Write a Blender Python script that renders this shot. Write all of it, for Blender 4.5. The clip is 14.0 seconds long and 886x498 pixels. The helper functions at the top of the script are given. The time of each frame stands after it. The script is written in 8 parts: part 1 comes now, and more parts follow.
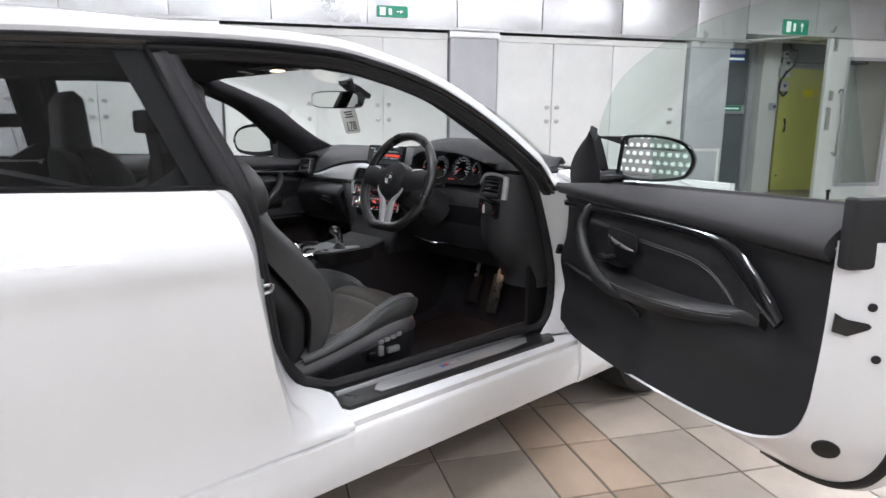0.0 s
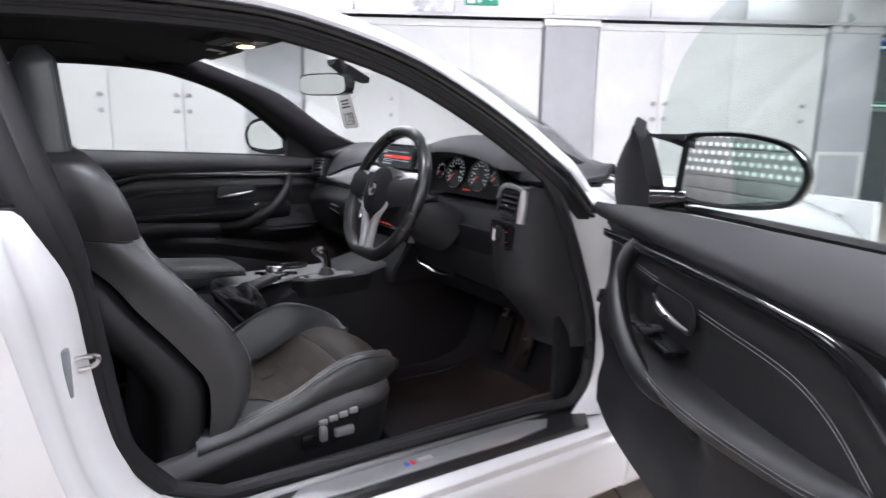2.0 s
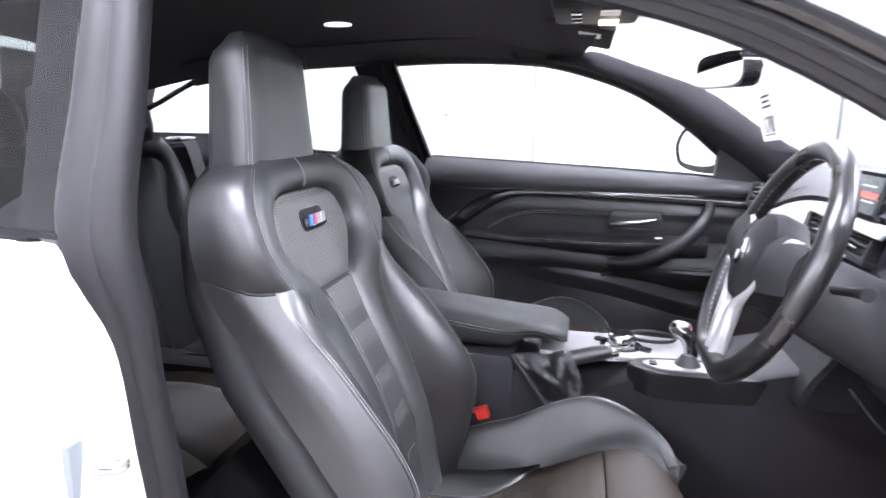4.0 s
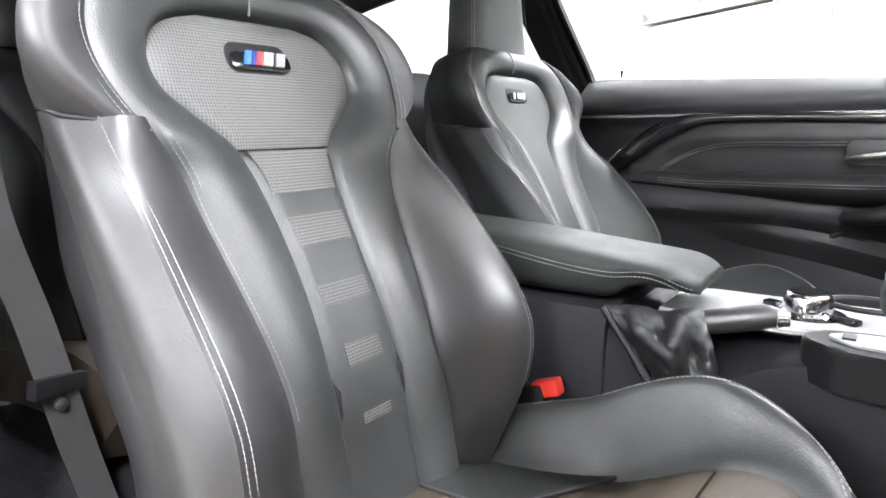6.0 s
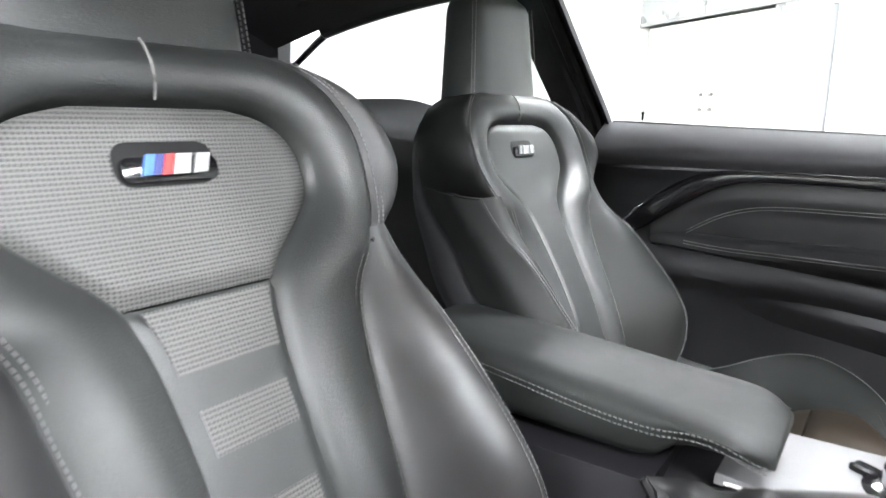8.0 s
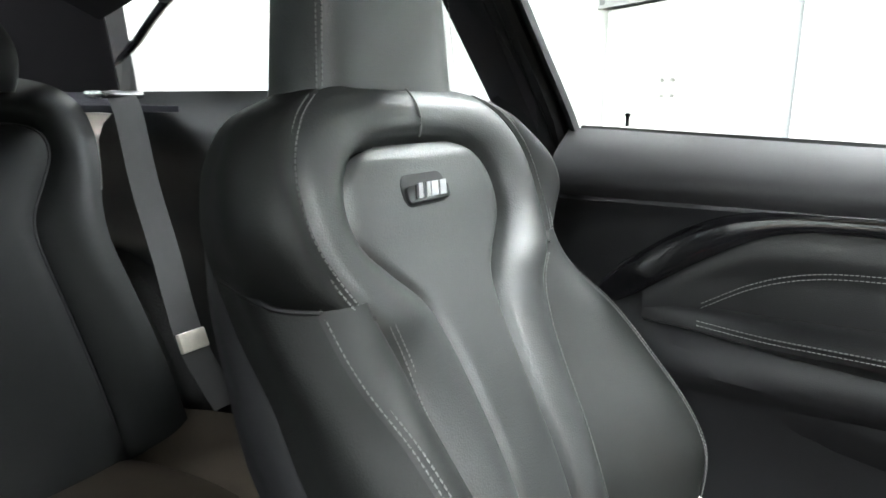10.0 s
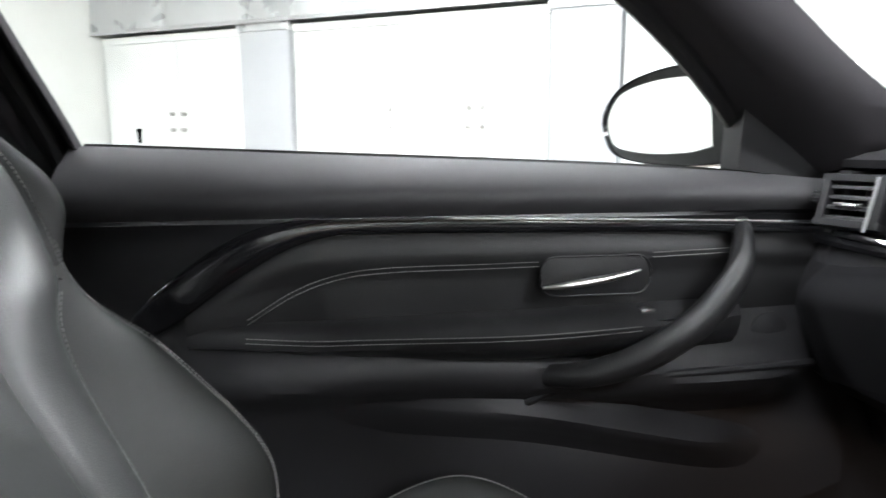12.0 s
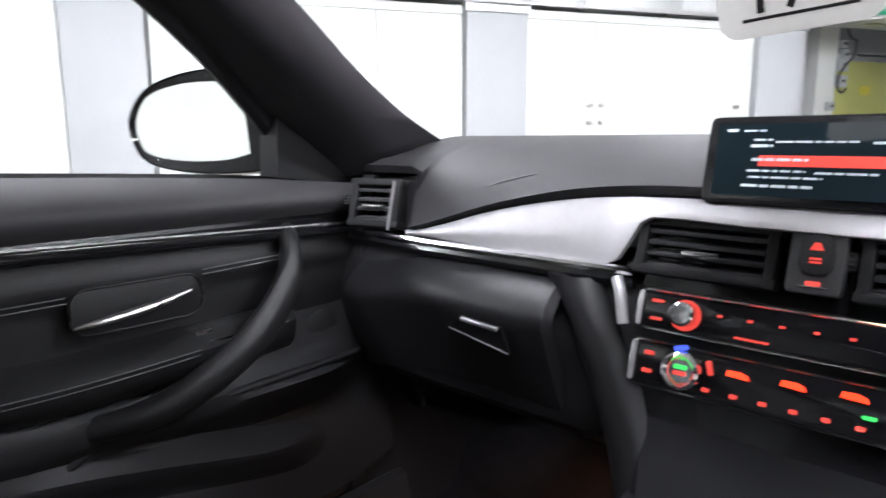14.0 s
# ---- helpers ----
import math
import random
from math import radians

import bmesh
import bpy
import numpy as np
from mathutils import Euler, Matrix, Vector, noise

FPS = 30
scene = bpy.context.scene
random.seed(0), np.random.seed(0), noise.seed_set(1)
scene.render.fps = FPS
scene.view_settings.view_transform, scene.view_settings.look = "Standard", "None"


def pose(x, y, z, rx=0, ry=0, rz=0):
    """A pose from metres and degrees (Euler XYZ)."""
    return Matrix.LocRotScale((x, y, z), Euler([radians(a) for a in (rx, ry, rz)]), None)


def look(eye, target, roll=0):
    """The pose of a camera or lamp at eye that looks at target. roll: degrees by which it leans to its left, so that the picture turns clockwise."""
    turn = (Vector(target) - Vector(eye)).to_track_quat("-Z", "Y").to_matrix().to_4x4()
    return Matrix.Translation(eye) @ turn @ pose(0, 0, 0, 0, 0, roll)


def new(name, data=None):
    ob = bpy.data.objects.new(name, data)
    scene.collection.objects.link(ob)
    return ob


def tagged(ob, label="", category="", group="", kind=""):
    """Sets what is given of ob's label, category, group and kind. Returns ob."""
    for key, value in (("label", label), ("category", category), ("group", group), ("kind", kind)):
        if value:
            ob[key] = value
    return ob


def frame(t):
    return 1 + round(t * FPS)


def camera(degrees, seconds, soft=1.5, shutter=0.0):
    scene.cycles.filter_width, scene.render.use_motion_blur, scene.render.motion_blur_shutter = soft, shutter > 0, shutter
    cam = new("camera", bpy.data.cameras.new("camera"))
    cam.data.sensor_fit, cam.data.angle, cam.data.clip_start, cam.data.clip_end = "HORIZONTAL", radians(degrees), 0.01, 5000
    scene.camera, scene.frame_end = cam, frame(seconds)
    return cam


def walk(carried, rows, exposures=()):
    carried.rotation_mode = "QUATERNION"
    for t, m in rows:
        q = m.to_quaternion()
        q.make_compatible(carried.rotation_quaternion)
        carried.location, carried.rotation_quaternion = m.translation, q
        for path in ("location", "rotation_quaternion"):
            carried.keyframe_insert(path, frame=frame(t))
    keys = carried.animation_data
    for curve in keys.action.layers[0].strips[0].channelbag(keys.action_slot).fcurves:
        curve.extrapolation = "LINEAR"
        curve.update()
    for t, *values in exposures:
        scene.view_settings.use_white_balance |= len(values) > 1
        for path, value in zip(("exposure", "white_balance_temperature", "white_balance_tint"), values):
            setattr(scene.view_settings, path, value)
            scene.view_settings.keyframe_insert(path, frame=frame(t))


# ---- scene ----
cam = camera(68.8, 14.0, shutter=0.4)
PATH = [
    (0, (-1.027, -2.114, 1.09), (0.319, -0.684, 0.711), 0.5),
    (0.5, (-0.878, -2.068, 1.064), (0.467, -0.637, 0.684), 0.5),
    (1, (-0.729, -1.999, 1.051), (0.596, -0.551, 0.669), 0.6),
    (1.5, (-0.576, -1.924, 1.057), (0.696, -0.428, 0.678), 0.8),
    (2, (-0.385, -1.839, 1.077), (0.696, -0.202, 0.689), 0.9),
    (2.5, (-0.246, -1.75, 1.096), (0.462, 0.078, 0.699), 1.1),
    (3, (-0.113, -1.615, 1.105), (0.233, 0.315, 0.713), 1.1),
    (3.5, (0.037, -1.472, 1.104), (-0.004, 0.489, 0.71), 1.2),
    (6, (0.357, -0.863, 0.844), (-0.797, 0.73, 0.48), -0.5),
    (6.5, (0.366, -0.852, 0.821), (-0.783, 0.744, 0.457), -0.4),
    (7, (0.332, -0.829, 0.858), (-0.814, 0.769, 0.491), -0.2),
    (7.5, (0.271, -0.768, 0.932), (-0.863, 0.835, 0.552), 0.5),
    (10, (0.003, -0.16, 0.99), (-1.014, 1.507, 0.561), 0.5),
    (10.5, (-0.023, -0.125, 0.995), (-0.658, 1.723, 0.568), 1.0),
    (11, (-0.01, -0.123, 0.99), (-0.258, 1.824, 0.605), 0.5),
    (11.5, (0.054, -0.127, 0.984), (-0.06, 1.836, 0.622), -0.8),
    (12, (-0.008, -0.12, 0.963), (0.297, 1.831, 0.645), -0.1),
    (12.5, (-0.025, -0.112, 0.964), (0.571, 1.768, 0.636), -0.1),
    (13, (-0.044, -0.087, 0.967), (0.886, 1.649, 0.619), -0.1),
    (13.5, (-0.018, -0.093, 0.965), (1.202, 1.457, 0.636), -0.4),
    (14, (0.017, -0.08, 0.98), (1.473, 1.25, 0.646), -0.2),
]
walk(cam, [(t, look(eye, target, roll)) for t, eye, target, roll in PATH],
     exposures=[(0, 0.06, 6350, 11), (0.5, 0.3, 6350, 11), (1.0, 0.42, 6300, 11), (1.5, 0.28, 6250, 13), (2.0, 0.33, 6200, 15), (2.5, 0.45, 6100, 18), (3.0, 0.6, 6050, 18), (3.5, 1.68, 5950, 18), (5.8, 2.62, 6450, 10), (7.0, 2.56, 6450, 10), (7.7, 2.36, 6450, 9), (9.8, 2.33, 6450, 2), (10.5, 1.75, 6450, 3), (11.0, 1.45, 6450, 4), (12.0, 1.52, 6450, 8), (12.5, 1.25, 6400, 10), (13.0, 0.5, 6500, 9), (13.5, 0.5, 6400, 11), (14.0, 1.02, 6300, 13)])

# ---- world and room light ----
world = bpy.data.worlds.new("world")
scene.world = world
world.use_nodes = True
world.node_tree.nodes["Background"].inputs[0].default_value = (0.75, 0.85, 1.0, 1)
world.node_tree.nodes["Background"].inputs[1].default_value = 0.05

ROOM = pose(5.13, 3.9, 0, 0, 0, -30)      # x along the cabinet wall, y into it, z up
ROOM_H = 3.1


# ---- materials ----
def surf(name, col, rough=0.5, metal=0.0, coat=0.0, grain=None, cloud=None, spec=0.5, emit=0.0, rvar=0.0, coatr=0.04, emitcol=None):
    """grain = (scale, bump strength, bump distance); cloud = (scale, colour variation)."""
    m = bpy.data.materials.new(name)
    m.use_nodes = True
    nt = m.node_tree
    b = nt.nodes["Principled BSDF"]
    b.inputs["Base Color"].default_value = (*col, 1)
    b.inputs["Roughness"].default_value = rough
    b.inputs["Metallic"].default_value = metal
    b.inputs["Coat Weight"].default_value = coat
    b.inputs["Coat Roughness"].default_value = coatr
    b.inputs["Specular IOR Level"].default_value = spec
    if emit:
        b.inputs["Emission Color"].default_value = (*(emitcol or col), 1)
        b.inputs["Emission Strength"].default_value = emit
    tc = nt.nodes.new("ShaderNodeTexCoord")
    if cloud:
        n = nt.nodes.new("ShaderNodeTexNoise")
        n.inputs["Scale"].default_value = cloud[0]
        n.inputs["Detail"].default_value = 6
        n.inputs["Roughness"].default_value = 0.65
        nt.links.new(tc.outputs["Object"], n.inputs["Vector"])
        r = nt.nodes.new("ShaderNodeMapRange")
        r.inputs[1].default_value, r.inputs[2].default_value = 0.3, 0.7
        r.inputs[3].default_value, r.inputs[4].default_value = 1 - cloud[1], 1 + cloud[1]
        nt.links.new(n.outputs["Fac"], r.inputs[0])
        mx = nt.nodes.new("ShaderNodeVectorMath")
        mx.operation = "SCALE"
        mx.inputs[0].default_value = col
        nt.links.new(r.outputs[0], mx.inputs["Scale"])
        nt.links.new(mx.outputs[0], b.inputs["Base Color"])
        rr = nt.nodes.new("ShaderNodeMapRange")
        rr.inputs[1].default_value, rr.inputs[2].default_value = 0.3, 0.7
        dv = rvar or 0.06
        rr.inputs[3].default_value, rr.inputs[4].default_value = max(rough - dv, 0.02), min(rough + dv, 1)
        nt.links.new(n.outputs["Fac"], rr.inputs[0])
        nt.links.new(rr.outputs[0], b.inputs["Roughness"])
    if grain:
        v = nt.nodes.new("ShaderNodeTexVoronoi")
        v.inputs["Scale"].default_value = grain[0]
        nt.links.new(tc.outputs["Object"], v.inputs["Vector"])
        bp = nt.nodes.new("ShaderNodeBump")
        bp.inputs["Strength"].default_value = grain[1]
        bp.inputs["Distance"].default_value = grain[2]
        nt.links.new(v.outputs["Distance"], bp.inputs["Height"])
        nt.links.new(bp.outputs[0], b.inputs["Normal"])
    return m


def glass(name, tint, gloss=1.0):
    """A thin pane: what is behind it shows tinted, and it shines more at a slant."""
    m = bpy.data.materials.new(name)
    m.use_nodes = True
    nt = m.node_tree
    nt.nodes.remove(nt.nodes["Principled BSDF"])
    t = nt.nodes.new("ShaderNodeBsdfTransparent")
    t.inputs[0].default_value = (*tint, 1)
    g = nt.nodes.new("ShaderNodeBsdfGlossy")
    g.inputs["Roughness"].default_value = 0.0
    g.inputs[0].default_value = (gloss, gloss, gloss, 1)
    lw = nt.nodes.new("ShaderNodeLayerWeight")
    pw = nt.nodes.new("ShaderNodeMath")
    pw.operation = "POWER"
    pw.inputs[1].default_value = 5.0
    nt.links.new(lw.outputs["Facing"], pw.inputs[0])
    f = nt.nodes.new("ShaderNodeMapRange")
    f.inputs[3].default_value, f.inputs[4].default_value = 0.045, 0.85
    nt.links.new(pw.outputs[0], f.inputs[0])
    mix = nt.nodes.new("ShaderNodeMixShader")
    nt.links.new(f.outputs[0], mix.inputs[0])
    nt.links.new(t.outputs[0], mix.inputs[1])
    nt.links.new(g.outputs[0], mix.inputs[2])
    nt.links.new(mix.outputs[0], nt.nodes["Material Output"].inputs[0])
    return m


def perforated(name, col, hole, pitch, along=(0.0, 1.0, 1.06)):
    m = surf(name, col, 0.5, grain=(700, 0.15, 0.0006), cloud=(9, 0.12))
    nt = m.node_tree
    tc = nt.nodes.new("ShaderNodeTexCoord")
    v = nt.nodes.new("ShaderNodeTexVoronoi")
    v.inputs["Scale"].default_value = 1 / pitch
    v.inputs["Randomness"].default_value = 0.0
    sc = nt.nodes.new("ShaderNodeVectorMath")
    sc.operation = "MULTIPLY"
    sc.inputs[1].default_value = along
    nt.links.new(tc.outputs["Object"], sc.inputs[0])
    nt.links.new(sc.outputs[0], v.inputs["Vector"])
    lt = nt.nodes.new("ShaderNodeMath")
    lt.operation = "LESS_THAN"
    lt.inputs[1].default_value = 0.33
    nt.links.new(v.outputs["Distance"], lt.inputs[0])
    mx = nt.nodes.new("ShaderNodeMix")
    mx.data_type = "RGBA"
    mx.inputs["A"].default_value = (*col, 1)
    mx.inputs["B"].default_value = (*hole, 1)
    nt.links.new(lt.outputs[0], mx.inputs["Factor"])
    nt.links.new(mx.outputs["Result"], nt.nodes["Principled BSDF"].inputs["Base Color"])
    return m


PAINT = surf("white_paint", (0.63, 0.63, 0.635), 0.35, coat=1.0, cloud=(3, 0.015), rvar=0.02)
GLOSS = surf("gloss_black", (0.007, 0.007, 0.008), 0.12, coat=0.15, cloud=(20, 0.2), rvar=0.03)
RUBBER = surf("rubber_seal", (0.0125, 0.012, 0.013), 0.6, cloud=(40, 0.2), grain=(500, 0.1, 0.001), spec=0.32)
PLASTIC = surf("grained_plastic", (0.0125, 0.0125, 0.0138), 0.55, grain=(900, 0.25, 0.0006), cloud=(6, 0.18), spec=0.28)
SHELLPLASTIC = surf("seat_base_plastic", (0.042, 0.041, 0.044), 0.48, grain=(900, 0.2, 0.0006), cloud=(6, 0.15), spec=0.4)
SILLBLACK = surf("sill_plastic", (0.011, 0.011, 0.012), 0.32, cloud=(14, 0.25), rvar=0.08, spec=0.4)
DOORHIDE = surf("door_leather", (0.0115, 0.0115, 0.0122), 0.42, grain=(600, 0.2, 0.0006), cloud=(9, 0.2), spec=0.35)
# dash plastic darkened: the shade low under the dashboard is in its colour
DASHSHADE = surf("shaded_dash_plastic", (0.0085, 0.0085, 0.0098), 0.6, grain=(900, 0.25, 0.0006), cloud=(6, 0.2), spec=0.16)
DASHSKIN = surf("dash_skin", (0.0115, 0.0115, 0.0128), 0.48, grain=(900, 0.25, 0.0006), cloud=(6, 0.2), spec=0.36)
DASHMAT = surf("soft_dash", (0.0265, 0.026, 0.028), 0.58, grain=(1000, 0.3, 0.0006), cloud=(5, 0.12), spec=0.28)
VENTSLAT = surf("vent_slat", (0.035, 0.035, 0.037), 0.4, cloud=(20, 0.1))
LEATHER = surf("black_leather", (0.0275, 0.0293, 0.0292), 0.435, grain=(520, 0.22, 0.0008), cloud=(14, 0.22), rvar=0.08, spec=0.6)
# black leather darkened as if in shade: rear seats and passenger's flanks
DIMHIDE = surf("dim_leather", (0.011, 0.0115, 0.0112), 0.55, grain=(650, 0.22, 0.0007), cloud=(10, 0.25), rvar=0.08, spec=0.22)
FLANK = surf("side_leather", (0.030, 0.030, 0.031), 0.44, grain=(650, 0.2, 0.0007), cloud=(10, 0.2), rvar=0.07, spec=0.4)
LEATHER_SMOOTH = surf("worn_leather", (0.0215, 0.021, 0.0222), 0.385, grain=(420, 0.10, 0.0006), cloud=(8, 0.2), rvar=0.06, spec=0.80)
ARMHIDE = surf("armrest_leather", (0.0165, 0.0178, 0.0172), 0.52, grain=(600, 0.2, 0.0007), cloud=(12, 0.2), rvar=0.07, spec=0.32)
CONSOLE = surf("console_plastic", (0.011, 0.0105, 0.0125), 0.6, grain=(900, 0.25, 0.0006), cloud=(6, 0.2), spec=0.22)
PERF = perforated("perforated_leather", (0.098, 0.097, 0.094), (0.014, 0.014, 0.014), 0.0036)
SUEDEPATCH = surf("suede_patch", (0.052, 0.0435, 0.034), 0.6, grain=(900, 0.5, 0.0012), cloud=(14, 0.3), spec=0.16)
STITCH = surf("stitching", (0.17, 0.17, 0.166), 0.75, cloud=(200, 0.2))
CARPET = surf("carpet", (0.030, 0.029, 0.035), 0.95, grain=(1500, 0.8, 0.003), cloud=(12, 0.25), spec=0.1)
MAT = surf("floor_mat", (0.033, 0.028, 0.030), 0.95, grain=(1200, 0.8, 0.003), cloud=(9, 0.3), spec=0.1)
RIMHIDE = surf("rim_leather", (0.012, 0.0118, 0.012), 0.30, grain=(700, 0.10, 0.0005), cloud=(14, 0.25), rvar=0.06, spec=0.55)
HEADLINER = surf("headliner", (0.026, 0.024, 0.027), 0.9, grain=(1400, 0.3, 0.001), cloud=(7, 0.1), spec=0.2)
ALU = surf("brushed_silver", (0.50, 0.50, 0.51), 0.42, metal=0.55, cloud=(60, 0.05))
SATIN = surf("satin_silver", (0.29, 0.29, 0.295), 0.42, metal=0.55, cloud=(60, 0.06))
CHROME = surf("chrome", (0.75, 0.75, 0.76), 0.12, metal=1.0, cloud=(30, 0.04))
STEEL = surf("steel", (0.45, 0.44, 0.43), 0.3, metal=1.0, cloud=(40, 0.15))
MIRROR = surf("mirror_glass", (0.82, 0.84, 0.84), 0.01, metal=1.0)
CLEAR = glass("clear_glass", (0.955, 0.975, 0.965))
GREENGLASS = glass("green_tinted_glass", (0.925, 0.972, 0.95), 0.6)
DARKGLASS = glass("privacy_glass", (0.72, 0.76, 0.745))
BLACKGLASS = glass("quarter_glass", (0.79, 0.80, 0.81))
SEALBLACK = surf("pillar_rubber", (0.0085, 0.008, 0.0092), 0.62, cloud=(40, 0.25), grain=(500, 0.12, 0.001), spec=0.24)
TONGUE = surf("belt_metal", (0.80, 0.74, 0.64), 0.38, metal=0.5, cloud=(60, 0.1))
WEB = surf("belt_webbing", (0.055, 0.054, 0.054), 0.7, grain=(800, 0.5, 0.001), cloud=(15, 0.15))
RED = surf("red_plastic", (0.55, 0.03, 0.02), 0.4, cloud=(20, 0.1))
BROWN = surf("seat_suede", (0.043, 0.0345, 0.0262), 0.58, grain=(600, 0.25, 0.0008), cloud=(10, 0.3), spec=0.16)
SCREEN = surf("screen_glass", (0.006, 0.010, 0.012), 0.08, coat=0.5, emit=0.5, emitcol=(0.006, 0.011, 0.015))
L_WHITE = surf("lit_white", (0.5, 0.55, 0.6), 0.4, emit=0.22)
L_RED = surf("lit_red", (0.70, 0.055, 0.04), 0.4, emit=0.42)
L_ORANGE = surf("lit_orange", (0.95, 0.045, 0.012), 0.4, emit=0.95)
L_GREEN = surf("lit_green", (0.05, 0.7, 0.12), 0.4, emit=0.5)
L_BLUE = surf("lit_blue", (0.05, 0.10, 0.7), 0.4, emit=0.4)
L_WARM = surf("lit_warm", (1.0, 0.75, 0.45), 0.4, emit=6.0)
BADGE_B = surf("badge_blue", (0.03, 0.12, 0.5), 0.3)
BADGE_N = surf("badge_navy", (0.02, 0.03, 0.15), 0.3)
BADGE_R = surf("badge_red", (0.6, 0.03, 0.03), 0.3)
WHITEPLASTIC = surf("white_plastic", (0.75, 0.74, 0.72), 0.4, cloud=(30, 0.06))
INKBLACK = surf("dark_recess", (0.004, 0.004, 0.0045), 0.6, cloud=(20, 0.2), spec=0.25)
INK = surf("black_ink", (0.02, 0.02, 0.02), 0.6)
TYRE = surf("tyre", (0.02, 0.02, 0.02), 0.8, grain=(200, 0.4, 0.002), cloud=(10, 0.2))
PAPER = surf("tag_card", (0.78, 0.77, 0.75), 0.6, cloud=(30, 0.05))
_t = PAPER.node_tree
_tr = _t.nodes.new("ShaderNodeBsdfTranslucent")
_tr.inputs[0].default_value = (0.8, 0.8, 0.78, 1)
_mx = _t.nodes.new("ShaderNodeMixShader")
_mx.inputs[0].default_value = 0.5
_t.links.new(_t.nodes["Principled BSDF"].outputs[0], _mx.inputs[1])
_t.links.new(_tr.outputs[0], _mx.inputs[2])
_t.links.new(_mx.outputs[0], _t.nodes["Material Output"].inputs[0])
# room
CAB = surf("cabinet_white", (0.70, 0.71, 0.70), 0.42, cloud=(2.5, 0.05), grain=(300, 0.05, 0.001))
WALLPAINT = surf("wall_paint", (0.68, 0.69, 0.67), 0.7, cloud=(1.6, 0.06), grain=(200, 0.1, 0.002))
PILLAR = surf("pillar_grey", (0.42, 0.43, 0.45), 0.5, cloud=(2.0, 0.08), grain=(250, 0.1, 0.001))
SOFFIT = surf("soffit_metal", (0.55, 0.56, 0.57), 0.33, metal=0.6, cloud=(1.2, 0.12), rvar=0.1)
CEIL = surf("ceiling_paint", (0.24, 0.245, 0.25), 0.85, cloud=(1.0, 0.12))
GREYDOOR = surf("grey_door", (0.16, 0.18, 0.19), 0.5, cloud=(3, 0.1))
YELLOW = surf("yellow_door", (0.55, 0.55, 0.16), 0.45, cloud=(3, 0.08))
LABELYELLOW = surf("label_yellow", (0.75, 0.65, 0.03), 0.5)
GREENSIGN = surf("green_sign", (0.01, 0.22, 0.13), 0.4, emit=0.25)
GLOWWHITE = surf("glow_white", (0.8, 0.85, 0.82), 0.4, emit=0.4)
GROUT = surf("grout", (0.10, 0.095, 0.085), 0.9, cloud=(6, 0.3))
SHUTTER = surf("shutter_metal", (0.35, 0.36, 0.36), 0.45, metal=0.5, cloud=(3, 0.15))
LAMP = surf("lamp_diffuser", (1, 1, 1), 0.5, emit=110.0, emitcol=(0.955, 0.962, 1.0))


def tile_material(name, col):
    m = surf(name, col, 0.36, cloud=(3.5, 0.16), grain=(120, 0.05, 0.001), rvar=0.08)
    nt = m.node_tree
    oi = nt.nodes.new("ShaderNodeObjectInfo")
    hs = nt.nodes.new("ShaderNodeHueSaturation")
    r = nt.nodes.new("ShaderNodeMapRange")
    r.inputs[3].default_value, r.inputs[4].default_value = 0.84, 1.10
    ge = nt.nodes.new("ShaderNodeNewGeometry")
    add = nt.nodes.new("ShaderNodeMath")
    add.operation = "ADD"
    fr = nt.nodes.new("ShaderNodeMath")
    fr.operation = "FRACT"
    nt.links.new(oi.outputs["Random"], add.inputs[0])
    nt.links.new(ge.outputs["Random Per Island"], add.inputs[1])
    nt.links.new(add.outputs[0], fr.inputs[0])
    nt.links.new(fr.outputs[0], r.inputs[0])
    nt.links.new(r.outputs[0], hs.inputs["Value"])
    src = nt.nodes["Principled BSDF"].inputs["Base Color"].links[0].from_socket
    nt.links.new(src, hs.inputs["Color"])
    nt.links.new(hs.outputs[0], nt.nodes["Principled BSDF"].inputs["Base Color"])
    return m


TILE = tile_material("floor_tile", (0.358, 0.306, 0.258))
BROWNTILE = tile_material("brown_floor_tile", (0.275, 0.205, 0.155))


# ---- mesh helpers ----
V = Vector


def finish(bm, name, mat, angle=35):
    bmesh.ops.recalc_face_normals(bm, faces=bm.faces[:])
    me = bpy.data.meshes.new(name)
    bm.to_mesh(me)
    bm.free()
    for p in me.polygons:
        p.use_smooth = True
    me.set_sharp_from_angle(angle=radians(angle))
    me.materials.append(mat)
    return me


def part(name, bm, mat, parent=None, label="", angle=35):
    ob = new(name, finish(bm, name, mat, angle))
    if parent is not None:
        ob.parent = parent
    if label:
        ob["label"] = label
    return ob


def thing(name, label, category, at=None, group="", kind=""):
    ob = new(name)
    if at is not None:
        ob.matrix_world = at
    return tagged(ob, label, category, group, kind)


def spl(pts, n):
    """Catmull-Rom through pts, n points, even in parameter."""
    pts = [V(p) for p in pts]
    out = []
    for i in range(n):
        t = i / (n - 1) * (len(pts) - 1)
        k = min(int(t), len(pts) - 2)
        f = t - k
        p1, p2 = pts[k], pts[k + 1]
        p0 = pts[k - 1] if k > 0 else p1 * 2 - p2
        p3 = pts[k + 2] if k + 2 < len(pts) else p2 * 2 - p1
        out.append(0.5 * ((2 * p1) + (p2 - p0) * f + (2 * p0 - 5 * p1 + 4 * p2 - p3) * f * f + (3 * p1 - p0 - 3 * p2 + p3) * f ** 3))
    return out


